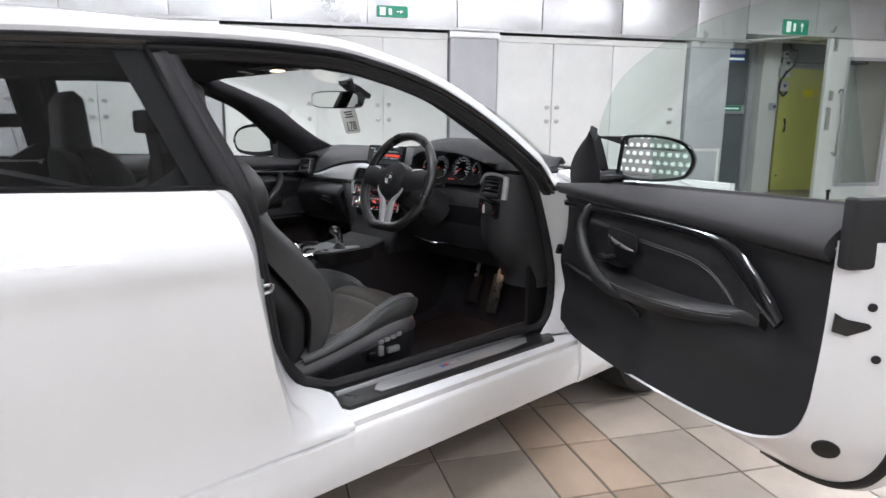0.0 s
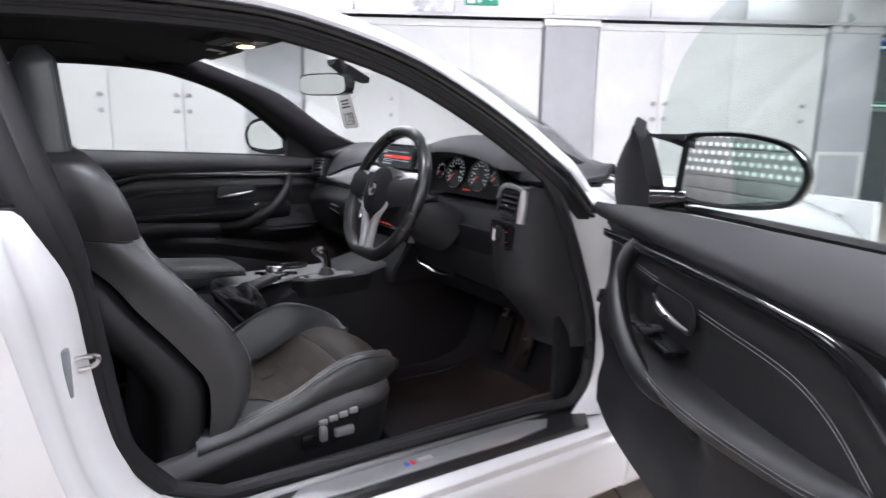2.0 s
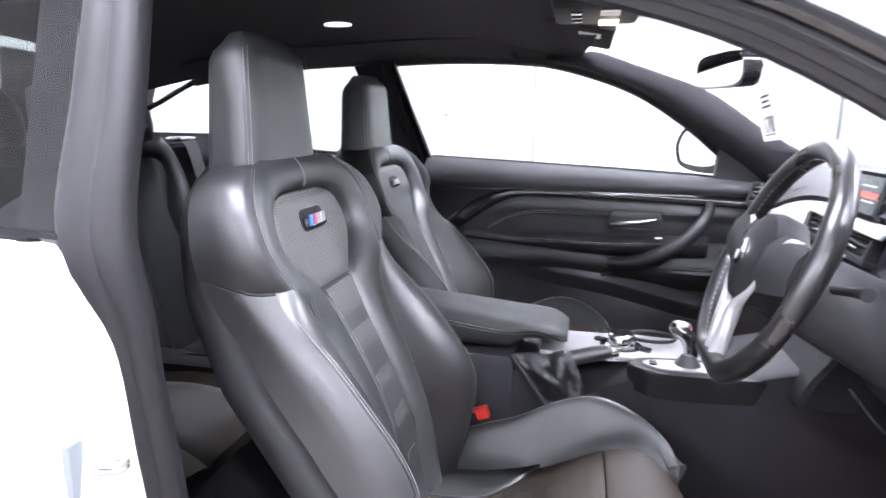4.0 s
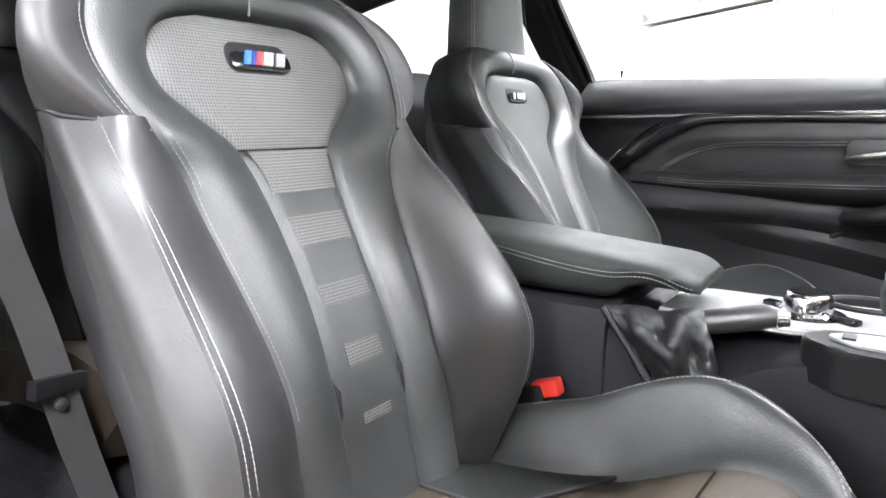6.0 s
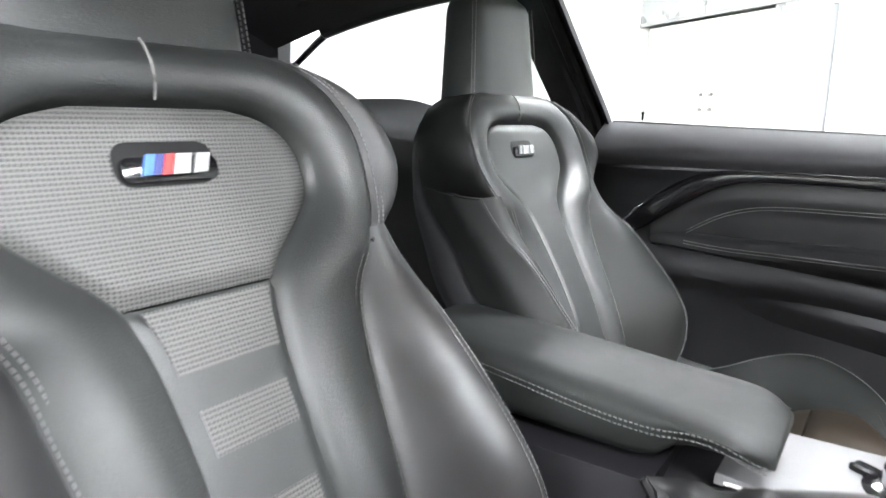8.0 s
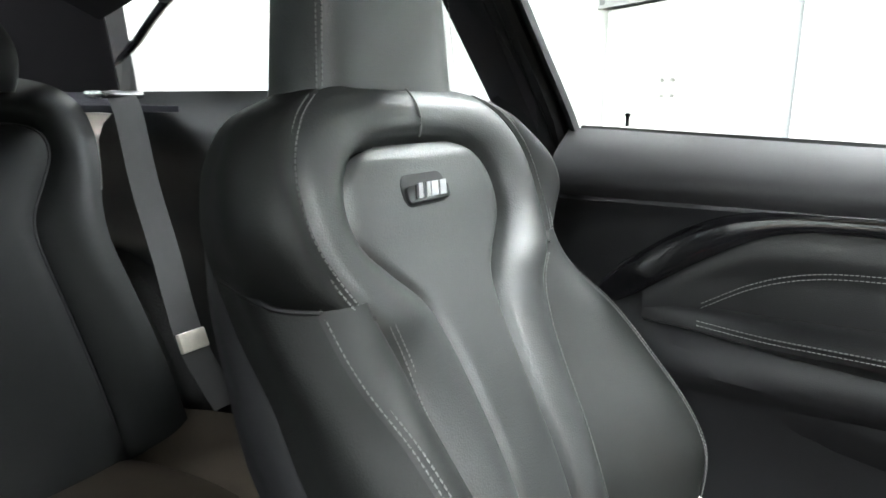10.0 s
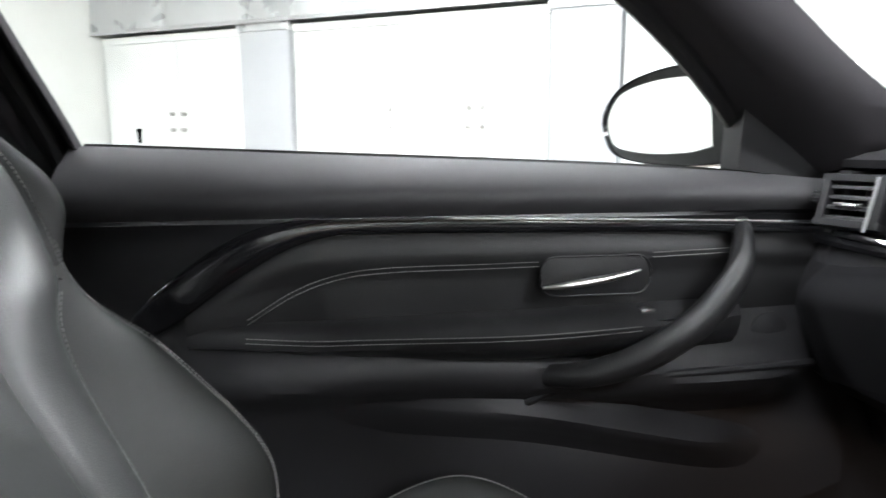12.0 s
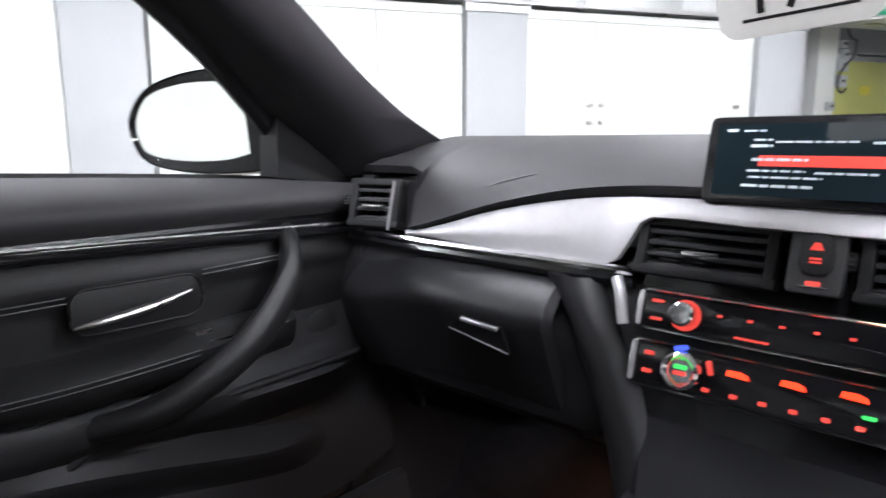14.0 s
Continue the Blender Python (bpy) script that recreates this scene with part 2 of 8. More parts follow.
def curve(table):
    """A smooth function from (x, value) pairs."""
    xs = [a for a, _ in table]
    ys = [b for _, b in table]

    def f(x):
        if x <= xs[0]:
            return ys[0]
        if x >= xs[-1]:
            return ys[-1]
        k = max(i for i in range(len(xs) - 1) if xs[i] <= x)
        h = xs[k + 1] - xs[k]
        t = (x - xs[k]) / h
        m0 = ((ys[k + 1] - ys[k - 1]) / (xs[k + 1] - xs[k - 1])) if k > 0 else (ys[k + 1] - ys[k]) / h
        m1 = ((ys[k + 2] - ys[k]) / (xs[k + 2] - xs[k])) if k + 2 < len(xs) else (ys[k + 1] - ys[k]) / h
        return (2 * t ** 3 - 3 * t * t + 1) * ys[k] + (t ** 3 - 2 * t * t + t) * h * m0 + (3 * t * t - 2 * t ** 3) * ys[k + 1] + (t ** 3 - t * t) * h * m1
    return f


def sheet(grid, thick=0.004, bm=None):
    """A curved panel with thickness behind it, from a grid (rows of points)."""
    bm = bm or bmesh.new()
    nr, nc = len(grid), len(grid[0])
    P = [[V(p) for p in r] for r in grid]

    def nrm(i, j):
        a = P[min(i + 1, nr - 1)][j] - P[max(i - 1, 0)][j]
        b = P[i][min(j + 1, nc - 1)] - P[i][max(j - 1, 0)]
        n = a.cross(b)
        return n.normalized() if n.length > 1e-12 else V((0, 0, 0))
    A = [[bm.verts.new(P[i][j]) for j in range(nc)] for i in range(nr)]
    B = [[bm.verts.new(P[i][j] - nrm(i, j) * thick) for j in range(nc)] for i in range(nr)]
    for i in range(nr - 1):
        for j in range(nc - 1):
            bm.faces.new((A[i][j], A[i + 1][j], A[i + 1][j + 1], A[i][j + 1]))
            bm.faces.new((B[i][j], B[i][j + 1], B[i + 1][j + 1], B[i + 1][j]))
    for i in range(nr - 1):
        bm.faces.new((A[i][0], B[i][0], B[i + 1][0], A[i + 1][0]))
        bm.faces.new((A[i][-1], A[i + 1][-1], B[i + 1][-1], B[i][-1]))
    for j in range(nc - 1):
        bm.faces.new((A[0][j], A[0][j + 1], B[0][j + 1], B[0][j]))
        bm.faces.new((A[-1][j], B[-1][j], B[-1][j + 1], A[-1][j + 1]))
    return bm


def hull(rings, closed=True, bm=None, loop=False):
    """A skin over closed rings of equal count, with ends filled."""
    bm = bm or bmesh.new()
    R = [[bm.verts.new(V(p)) for p in r] for r in rings]
    n = len(R[0])
    pairs = list(zip(R, R[1:])) + ([(R[-1], R[0])] if loop else [])
    for a, b in pairs:
        for j in range(n):
            k = (j + 1) % n
            bm.faces.new((a[j], a[k], b[k], b[j]))
    if closed and not loop:
        bm.faces.new(R[0][::-1])
        bm.faces.new(R[-1])
    return bm


def tube(pts, r, n=10, flat=1.0, up=(0, 0, 1), loop=False, bm=None):
    """A rod along pts; r a number or one per point; flat squeezes it along up."""
    pts = [V(p) for p in pts]
    rings = []
    for i, p in enumerate(pts):
        a = pts[(i + 1) % len(pts)] if loop else pts[min(i + 1, len(pts) - 1)]
        b = pts[i - 1] if (loop or i > 0) else pts[0]
        t = (a - b).normalized()
        s = t.cross(V(up))
        s = s.normalized() if s.length > 1e-6 else V((1, 0, 0))
        w = s.cross(t).normalized()
        rr = r[i] if isinstance(r, (list, tuple)) else r
        rings.append([p + s * math.cos(2 * math.pi * k / n) * rr + w * math.sin(2 * math.pi * k / n) * rr * flat for k in range(n)])
    return hull(rings, bm=bm, loop=loop)


def band(pts, width, thick, side, bm=None):
    """A flat strap along pts; side(i) gives its width's direction."""
    pts = [V(p) for p in pts]
    rings = []
    for i, p in enumerate(pts):
        t = (pts[min(i + 1, len(pts) - 1)] - pts[max(i - 1, 0)]).normalized()
        s = V(side).normalized()
        nn = s.cross(t).normalized()
        w = width[i] if isinstance(width, (list, tuple)) else width
        rings.append([p + s * w / 2 + nn * thick / 2, p - s * w / 2 + nn * thick / 2, p - s * w / 2 - nn * thick / 2, p + s * w / 2 - nn * thick / 2])
    return hull(rings, bm=bm)


def block(c, size, bev=0.004, seg=2, m=None, bm=None):
    own = bmesh.new()
    bmesh.ops.create_cube(own, size=1)
    bmesh.ops.scale(own, vec=size, verts=own.verts)
    if bev:
        bmesh.ops.bevel(own, geom=own.edges[:] + own.verts[:], offset=min(bev, min(size) * 0.45), segments=seg, profile=0.6, affect="EDGES")
    bmesh.ops.transform(own, matrix=(m or Matrix.Identity(4)) @ Matrix.Translation(c), verts=own.verts)
    return own if bm is None else merge(bm, own)


def merge(bm, other):
    me = bpy.data.meshes.new("tmp")
    other.to_mesh(me)
    other.free()
    bm.from_mesh(me)
    bpy.data.meshes.remove(me)
    return bm


def plate(outline, depth, m=None, bev=0.0, seg=2, bm=None):
    """A slab with this outline in x, y; it stands from z 0 to depth."""
    own = bmesh.new()
    lo = [own.verts.new((x, y, 0)) for x, y in outline]
    hi = [own.verts.new((x, y, depth)) for x, y in outline]
    n = len(lo)
    own.faces.new(lo[::-1])
    top = own.faces.new(hi)
    for i in range(n):
        own.faces.new((lo[i], lo[(i + 1) % n], hi[(i + 1) % n], hi[i]))
    if bev:
        bmesh.ops.bevel(own, geom=list(top.edges), offset=bev, segments=seg, profile=0.6, affect="EDGES")
    bmesh.ops.transform(own, matrix=m or Matrix.Identity(4), verts=own.verts)
    return own if bm is None else merge(bm, own)


def rrect(w, h, r, n=4, cx=0, cy=0):
    out = []
    for sx, sy, a0 in ((1, 1, 0), (-1, 1, 90), (-1, -1, 180), (1, -1, 270)):
        for k in range(n + 1):
            a = radians(a0 + 90 * k / n)
            out.append((cx + sx * (w / 2 - r) + r * math.cos(a), cy + sy * (h / 2 - r) + r * math.sin(a)))
    return out


def turned(profile, m=None, n=24, bm=None):
    """A turned body: (radius, height) pairs about local z."""
    rings = [[(max(r, 1e-4) * math.cos(2 * math.pi * k / n), max(r, 1e-4) * math.sin(2 * math.pi * k / n), z) for k in range(n)] for r, z in profile]
    own = hull(rings)
    bmesh.ops.transform(own, matrix=m or Matrix.Identity(4), verts=own.verts)
    return own if bm is None else merge(bm, own)


def axes(o, x, y):
    """A pose with local x and y along these directions."""
    x = V(x).normalized()
    z = x.cross(V(y)).normalized()
    y = z.cross(x)
    m = Matrix((x, y, z)).transposed().to_4x4()
    m.translation = V(o)
    return m


def lettering(s, size, m, mat, parent, name="lettering", depth=0.0006):
    cu = bpy.data.curves.new(name, "FONT")
    cu.body, cu.size, cu.extrude, cu.align_x, cu.align_y = s, size, depth, "CENTER", "CENTER"
    tmp = bpy.data.objects.new("tmp", cu)
    scene.collection.objects.link(tmp)
    me = bpy.data.meshes.new_from_object(tmp.evaluated_get(bpy.context.evaluated_depsgraph_get()))
    bpy.data.objects.remove(tmp)
    me.transform(m)
    me.materials.clear()
    me.materials.append(mat)
    ob = new(name, me)
    ob.parent = parent
    return ob


def stitches(pts, length, gap, r, name, parent, mat=None, up=(0, 0, 1)):
    """A row of short threads along a line, joined."""
    pts = [V(p) for p in pts]
    bm = bmesh.new()
    acc, nxt = 0.0, 0.0
    for a, b in zip(pts, pts[1:]):
        d = (b - a).length
        while nxt < acc + d and d > 0:
            p = a.lerp(b, (nxt - acc) / d)
            t = (b - a).normalized()
            s = t.cross(V(up))
            s = s.normalized() if s.length > 1e-6 else V((1, 0, 0))
            w = s.cross(t)
            vs = [[bm.verts.new(p + t * (e * length / 2) + s * (r * c) + w * (r * sn)) for c, sn in ((1, 0), (0, 1), (-1, 0), (0, -1))] for e in (-1, 1)]
            for j in range(4):
                bm.faces.new((vs[0][j], vs[0][(j + 1) % 4], vs[1][(j + 1) % 4], vs[1][j]))
            nxt += length + gap
        acc += d
    ob = part(name, bm, mat or STITCH, parent)
    return ob


# ---- the room ----
X0, X1, Y0 = -9.2, 7.4, -12.0            # room's extent along and away from the cabinet wall


def rpart(name, bm, mat, parent=None, label="", category="", kind="structure", angle=35):
    bmesh.ops.transform(bm, matrix=ROOM, verts=bm.verts)
    ob = part(name, bm, mat, parent, label, angle)
    if parent is None:
        tagged(ob, label, category, "", kind)
    return ob


def slab(x0, x1, y0, y1, z0, z1, bev=0.0, bm=None):
    return block(((x0 + x1) / 2, (y0 + y1) / 2, (z0 + z1) / 2), (x1 - x0, y1 - y0, z1 - z0), bev, bm=bm)


floor = rpart("floor", slab(X0 - 0.3, X1 + 0.3, Y0 - 0.3, 2.2, -0.12, -0.004), GROUT, None, "beige tiled workshop floor with dark joints", "floor")
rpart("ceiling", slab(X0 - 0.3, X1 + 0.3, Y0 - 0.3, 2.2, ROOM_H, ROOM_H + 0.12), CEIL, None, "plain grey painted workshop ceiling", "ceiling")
# the cabinet wall: stops at the recess by the dark door
rpart("wall_north", slab(X0, 3.75, 0.62, 0.8, 0, ROOM_H), WALLPAINT, None, "white wall behind the cabinets", "wall")
rpart("wall_recess", slab(3.75, X1, 1.5, 1.68, 0, ROOM_H), WALLPAINT, None, "pale wall at the back of the recess", "wall")
rpart("wall_recess_side", slab(3.57, 3.75, 0.8, 1.5, 0, ROOM_H), WALLPAINT, None, "short pale return wall of the recess", "wall")
rpart("wall_west", slab(X0 - 0.15, X0, Y0, 0.8, 0, ROOM_H), WALLPAINT, None, "plain white end wall", "wall")
rpart("wall_east", slab(X1, X1 + 0.15, Y0, 1.68, 0, ROOM_H), WALLPAINT, None, "white side wall", "wall")
rpart("wall_south", slab(X0, X1, Y0 - 0.15, Y0, 0, ROOM_H), WALLPAINT, None, "plain white wall behind", "wall")


def soffit():
    t = thing("soffit", "brushed metal boxed soffit along the wall above the cabinets", "soffit", kind="structure")
    x = X0
    while x < 3.9:
        w = min(1.12, 3.9 - x)
        rpart("panel", slab(x + 0.004, x + w - 0.004, -0.12, 0.62, 2.26, ROOM_H - 0.004, 0.006), SOFFIT, t)
        x += 1.12
    rpart("lip", slab(X0, 3.9, -0.135, -0.118, 2.235, 2.275, 0.003), ALU, t)
    rpart("panel", slab(3.908, 5.02, -0.12, 0.62, 2.36, ROOM_H - 0.004, 0.006), SOFFIT, t)

    rpart("panel", slab(5.028, 6.2, -0.12, 0.62, 2.36, ROOM_H - 0.004, 0.006), SOFFIT, t)
    rpart("panel", slab(6.208, X1, -0.12, 0.62, 2.36, ROOM_H - 0.004, 0.006), SOFFIT, t)


soffit()


def pillar(x):
    t = thing("pillar", "grey painted square pillar between white cabinets", "pillar", group="pillars along the cabinet wall", kind="structure")
    rpart("shaft", slab(x - 0.31, x + 0.31, -0.06, 0.62, 0, 2.16, 0.008), PILLAR, t)
    rpart("capital", slab(x - 0.33, x + 0.33, -0.09, 0.62, 2.16, 2.255, 0.006), SOFFIT, t)
    rpart("plinth", slab(x - 0.32, x + 0.32, -0.072, 0.55, 0, 0.12, 0.004), GREYDOOR, t)


for px in (-6.8, -3.4, 0.0, 3.4):
    pillar(px)


def cabinet(x0, x1, doors):
    """A tall cupboard; doors: (x0, x1, x of the handle)."""
    t = thing("cabinet", "tall white laminate cupboard with closed doors", "cabinet", group="cupboards along the wall")
    rpart("body", slab(x0 + 0.004, x1 - 0.004, 0.03, 0.6, 0.1, 2.22, 0.003), CAB, t)
    rpart("plinth", slab(x0 + 0.01, x1 - 0.01, 0.06, 0.55, 0.002, 0.1), GREYDOOR, t)
    rpart("top_rail", slab(x0 + 0.004, x1 - 0.004, 0.0, 0.03, 2.14, 2.22, 0.003), CAB, t)
    for a, b, h in doors:
        d = rpart("door", slab(a + 0.004, b - 0.004, 0.004, 0.028, 0.12, 2.135, 0.004), CAB, t)
        for z in (1.14, 1.32):
            bm = bmesh.new()
            turned([(0.028, 0), (0.028, 0.006), (0.016, 0.008), (0.016, 0.03), (0.024, 0.034), (0.024, 0.052), (0.012, 0.056)], axes((h, 0.004, z), (1, 0, 0), (0, 0, 1)), 12, bm)
            rpart("handle", bm, STEEL, d, "round steel knob")


for c in (-6.8, -3.4, 0.0):
    a, b = c + 0.33, c + 3.07
    if c == 0.0:
        cabinet(a, b, [(a, 1.10, 1.03), (1.10, 1.96, 1.17), (1.96, b, 2.86)])
    elif c == -3.4:
        cabinet(a, b, [(a, -1.98, -2.07), (-1.98, -1.16, -1.23), (-1.16, b, -1.09)])
    else:
        cabinet(a, b, [(a, -5.26, -5.35), (-5.26, -4.44, -4.51), (-4.44, b, -4.37)])
cabinet(-9.15, -7.13, [(-9.15, -8.06, -8.14), (-8.06, -7.13, -7.98)])


def exit_sign(m, w, h, arrow):
    t = thing("exit_sign", "green and white illuminated emergency exit sign", "exit sign", group="exit signs")
    rot = ROOM @ m
    bm = plate(rrect(w, h, 0.01), 0.03, rot, 0.003)
    part("case", bm, GREENSIGN, t)
    f = rot @ Matrix.Translation((0, 0, 0.031))
    part("door_symbol", plate([(-0.40 * w, -0.36 * h), (-0.22 * w, -0.36 * h), (-0.22 * w, 0.36 * h), (-0.40 * w, 0.36 * h)], 0.002, f), GLOWWHITE, t)
    s = 0.3 * h
    shape = [(-s, -0.12 * s), (0.2 * s, -0.12 * s), (0.2 * s, -0.6 * s), (s, 0), (0.2 * s, 0.6 * s), (0.2 * s, 0.12 * s), (-s, 0.12 * s)]
    if arrow == "up":
        shape = [(-y, x) for x, y in shape]
    part("arrow", plate([(x + 0.24 * w, y) for x, y in shape], 0.002, f), GLOWWHITE, t)
    part("bar_symbol", plate([(-0.12 * w, -0.3 * h), (-0.02 * w, -0.3 * h), (-0.02 * w, 0.25 * h), (-0.12 * w, 0.25 * h)], 0.002, f), GLOWWHITE, t)


exit_sign(axes((-1.06, -0.122, 2.42), (1, 0, 0), (0, 0, 1)), 0.38, 0.13, "right")
exit_sign(axes((4.66, -0.125, 2.47), (1, 0, 0), (0, 0, 1)), 0.40, 0.20, "up")


def recess():
    # grey door in the recess with its signs
    d = thing("door_1", "grey flush door with a panel of notices and a push bar", "door", kind="structure")
    rpart("leaf", slab(4.30, 5.14, 1.40, 1.45, 0.01, 2.36, 0.004), GREYDOOR, d)
    rpart("frame", slab(5.15, 5.25, 1.36, 1.5, 0, 2.44, 0.004), PILLAR, d)
    bar = rpart("push_bar", slab(4.40, 5.10, 1.33, 1.398, 1.30, 1.44, 0.012), PILLAR, d, "grey push bar with a green strip")
    rpart("strip", slab(4.60, 5.02, 1.322, 1.328, 1.35, 1.43), GREENSIGN, bar)
    rpart("line_of_print", slab(4.64, 4.98, 1.318, 1.3215, 1.375, 1.40), GLOWWHITE, bar)
    sg = rpart("notice", slab(4.72, 5.08, 1.39, 1.397, 2.14, 2.34), BADGE_B, d, "blue and white fire exit notice")
    lettering("FIRE EXIT", 0.075, ROOM @ axes((4.90, 1.3895, 2.29), (1, 0, 0), (0, 0, 1)), GLOWWHITE, sg, "notice_words")
    rpart("line_of_print", slab(4.75, 5.05, 1.3865, 1.3895, 2.17, 2.205), GLOWWHITE, sg)
    v = thing("low_vent", "grey mesh panel in a white frame low on the pillar", "vent", kind="structure")
    rpart("mesh", slab(3.10, 3.62, -0.072, -0.062, 0.24, 0.74, 0.002), PILLAR, v)
    for a, b_, c_, e_ in ((3.06, 3.66, 0.74, 0.78), (3.06, 3.66, 0.20, 0.24), (3.06, 3.10, 0.24, 0.74), (3.62, 3.66, 0.24, 0.74)):
        rpart("frame_bar", slab(a, b_, -0.082, -0.062, c_, e_, 0.003), WALLPAINT, v)
    # white post with the electrical boxes
    p = thing("post", "white painted post carrying switch boxes", "post", kind="structure")
    rpart("shaft", slab(5.27, 5.60, 1.20, 1.5, 0, ROOM_H, 0.006), WALLPAINT, p)
    for i, (x, z, w, h) in enumerate(((5.66, 1.98, 0.17, 0.17), (5.66, 1.76, 0.16, 0.16), (5.64, 2.26, 0.10, 0.10), (5.50, 1.42, 0.12, 0.12), (5.68, 2.12, 0.10, 0.14))):
        e = thing("switch_box", "small grey electrical switch box on a post", "switch box", group="switch boxes on the post")
        rpart("case", slab(x - w / 2, x + w / 2, 1.13, 1.198, z - h / 2, z + h / 2, 0.006), PILLAR, e)
        rpart("switch", slab(x - 0.02, x + 0.02, 1.11, 1.129, z - 0.02, z + 0.02, 0.003), INK, e)
    c = thing("conduit", "dark electrical cable looping between switch boxes", "cable")
    pts = spl([(5.66, 1.14, 2.46), (5.74, 1.13, 2.34), (5.84, 1.13, 2.30), (5.80, 1.12, 2.10), (5.70, 1.12, 2.0), (5.58, 1.12, 1.85), (5.56, 1.12, 1.68), (5.64, 1.12, 1.60), (5.72, 1.13, 1.66)], 44)
    rpart("cable", tube(pts, 0.016, 8, up=(0, 1, 0)), INK, c)
    c = thing("closer_rail", "thin white rail hung under the soffit", "rail")
    rpart("rod", tube([(3.95, 0.30, 2.30), (4.78, -0.10, 2.352)], 0.014, 8), WHITEPLASTIC, c)
    y = thing("door_2", "pale yellow painted steel door with a dark handle", "door", kind="structure")
    rpart("leaf", slab(5.76, 6.86, 1.34, 1.40, 0.01, 2.06, 0.005), YELLOW, y)
    rpart("frame", slab(5.70, 6.94, 1.41, 1.46, 0, 2.14, 0.005), PILLAR, y)
    rpart("pull_handle", tube(spl([(5.90, 1.34, 1.02), (5.87, 1.28, 1.04), (5.87, 1.28, 1.20), (5.90, 1.34, 1.22)], 12), 0.014, 8), INK, y)
    rpart("warning_label", slab(6.22, 6.42, 1.332, 1.337, 1.60, 1.72), LABELYELLOW, y, "small bright yellow warning label")
    for z in (0.25, 1.94):
        rpart("rivet", slab(5.83, 5.86, 1.33, 1.339, z, z + 0.03), INK, y)
    rpart("header_panel", slab(5.60, X1, 1.25, 1.45, 2.16, 2.6, 0.004), GREYDOOR, y)
    # white door with a tall glazed panel, standing in front of the recess
    w = thing("door_3", "white door with a tall glazed panel and steel pull handle", "door", kind="structure")
    rpart("leaf", slab(5.37, 5.72, -0.03, 0.03, 0.01, 2.58, 0.005), CAB, w)
    rpart("leaf", slab(6.55, 7.38, -0.03, 0.03, 0.01, 2.58, 0.005), CAB, w)
    rpart("leaf", slab(5.722, 6.548, -0.028, 0.03, 2.10, 2.58, 0.005), CAB, w)
    rpart("leaf", slab(5.722, 6.548, -0.028, 0.03, 0.01, 0.22, 0.005), CAB, w)
    for a, b_, c_, e_ in ((5.71, 5.76, 0.21, 2.11), (6.51, 6.56, 0.21, 2.11), (5.762, 6.508, 2.06, 2.11), (5.762, 6.508, 0.21, 0.26)):
        rpart("window_frame", slab(a, b_, -0.045, -0.031, c_, e_, 0.004), PILLAR, w)
    rpart("pane", slab(5.76, 6.51, -0.004, 0.004, 0.24, 2.08), CLEAR, w).visible_shadow = False
    rpart("handle", tube(spl([(5.62, -0.03, 0.72), (5.62, -0.11, 0.74), (5.62, -0.11, 1.58), (5.62, -0.03, 1.60)], 14), 0.015, 8), STEEL, w)
    rpart("lock_plate", slab(5.43, 5.51, -0.045, -0.031, 1.05, 1.38, 0.003), STEEL, w)
    rpart("knob", slab(5.45, 5.50, -0.07, -0.031, 1.48, 1.62, 0.008), STEEL, w)
    rpart("latch", slab(5.44, 5.50, -0.05, -0.031, 2.18, 2.38, 0.006), STEEL, w)


recess()


def back_shutter():
    """Perforated roller shutter on the wall behind the camera."""
    t = thing("roller_shutter", "closed grey roller shutter with rows of holes", "shutter", kind="structure")
    for i in range(15):
        z = 0.02 + i * 0.19
        rpart("slat", slab(-9.1, 3.0, Y0 + 0.03, Y0 + 0.07, z, z + 0.182, 0.012), SHUTTER, t)
    # holes are glowing plates that stand for daylight behind the shutter
    for i in range(18):
        z = 0.48 + 0.116 * i
        bm = bmesh.new()
        for k in range(88):
            plate(rrect(0.078, 0.056, 0.024, 2), 0.004, axes((-8.95 + k * 0.135 + 0.0675 * (i % 2), Y0 + 0.071, z), (-1, 0, 0), (0, 0, 1)), 0, bm=bm)
        rpart("glow_hole_row", bm, GLOWWHITE, t)


back_shutter()

# ceiling lamps: rows of tubes over the bay
for gx in (-6.2, -3.0, 0.2, 3.4):
    for gy in (-3.6, -6.8, -10.2):
        t = thing("ceiling_light", "long lit fluorescent batten on the ceiling", "ceiling light", group="fluorescent battens")
        rpart("housing", slab(gx - 0.78, gx + 0.78, gy - 0.10, gy + 0.10, ROOM_H - 0.06, ROOM_H - 0.004, 0.006), WHITEPLASTIC, t)
        rpart("diffuser", slab(gx - 0.75, gx + 0.75, gy - 0.07, gy + 0.07, ROOM_H - 0.10, ROOM_H - 0.062, 0.015), LAMP, t)


# ---- the car: shell ----
seal_x = curve([(0.36, -0.11), (0.38, -0.125), (0.432, -0.23), (0.529, -0.284), (0.60, -0.303), (0.70, -0.318), (0.824, -0.332), (0.882, -0.353), (0.946, -0.38), (0.97, -0.385)])
car = thing("car", "white two-door coupe with black leather interior and driver's door open", "car")

def ease(a, b, x):
    t = min(max((x - a) / (b - a), 0), 1)
    return t * t * (3 - 2 * t)


def side_y(z, s=1, x=-0.5):
    """Distance of the glass and door frame from the middle plane at height z; s: -1 on the driver's side."""
    foot = 0.80 if s > 0 else 0.717 + 0.083 * ease(-0.35, 0.50, x)
    return foot - max(z - 0.95, 0) * 0.56


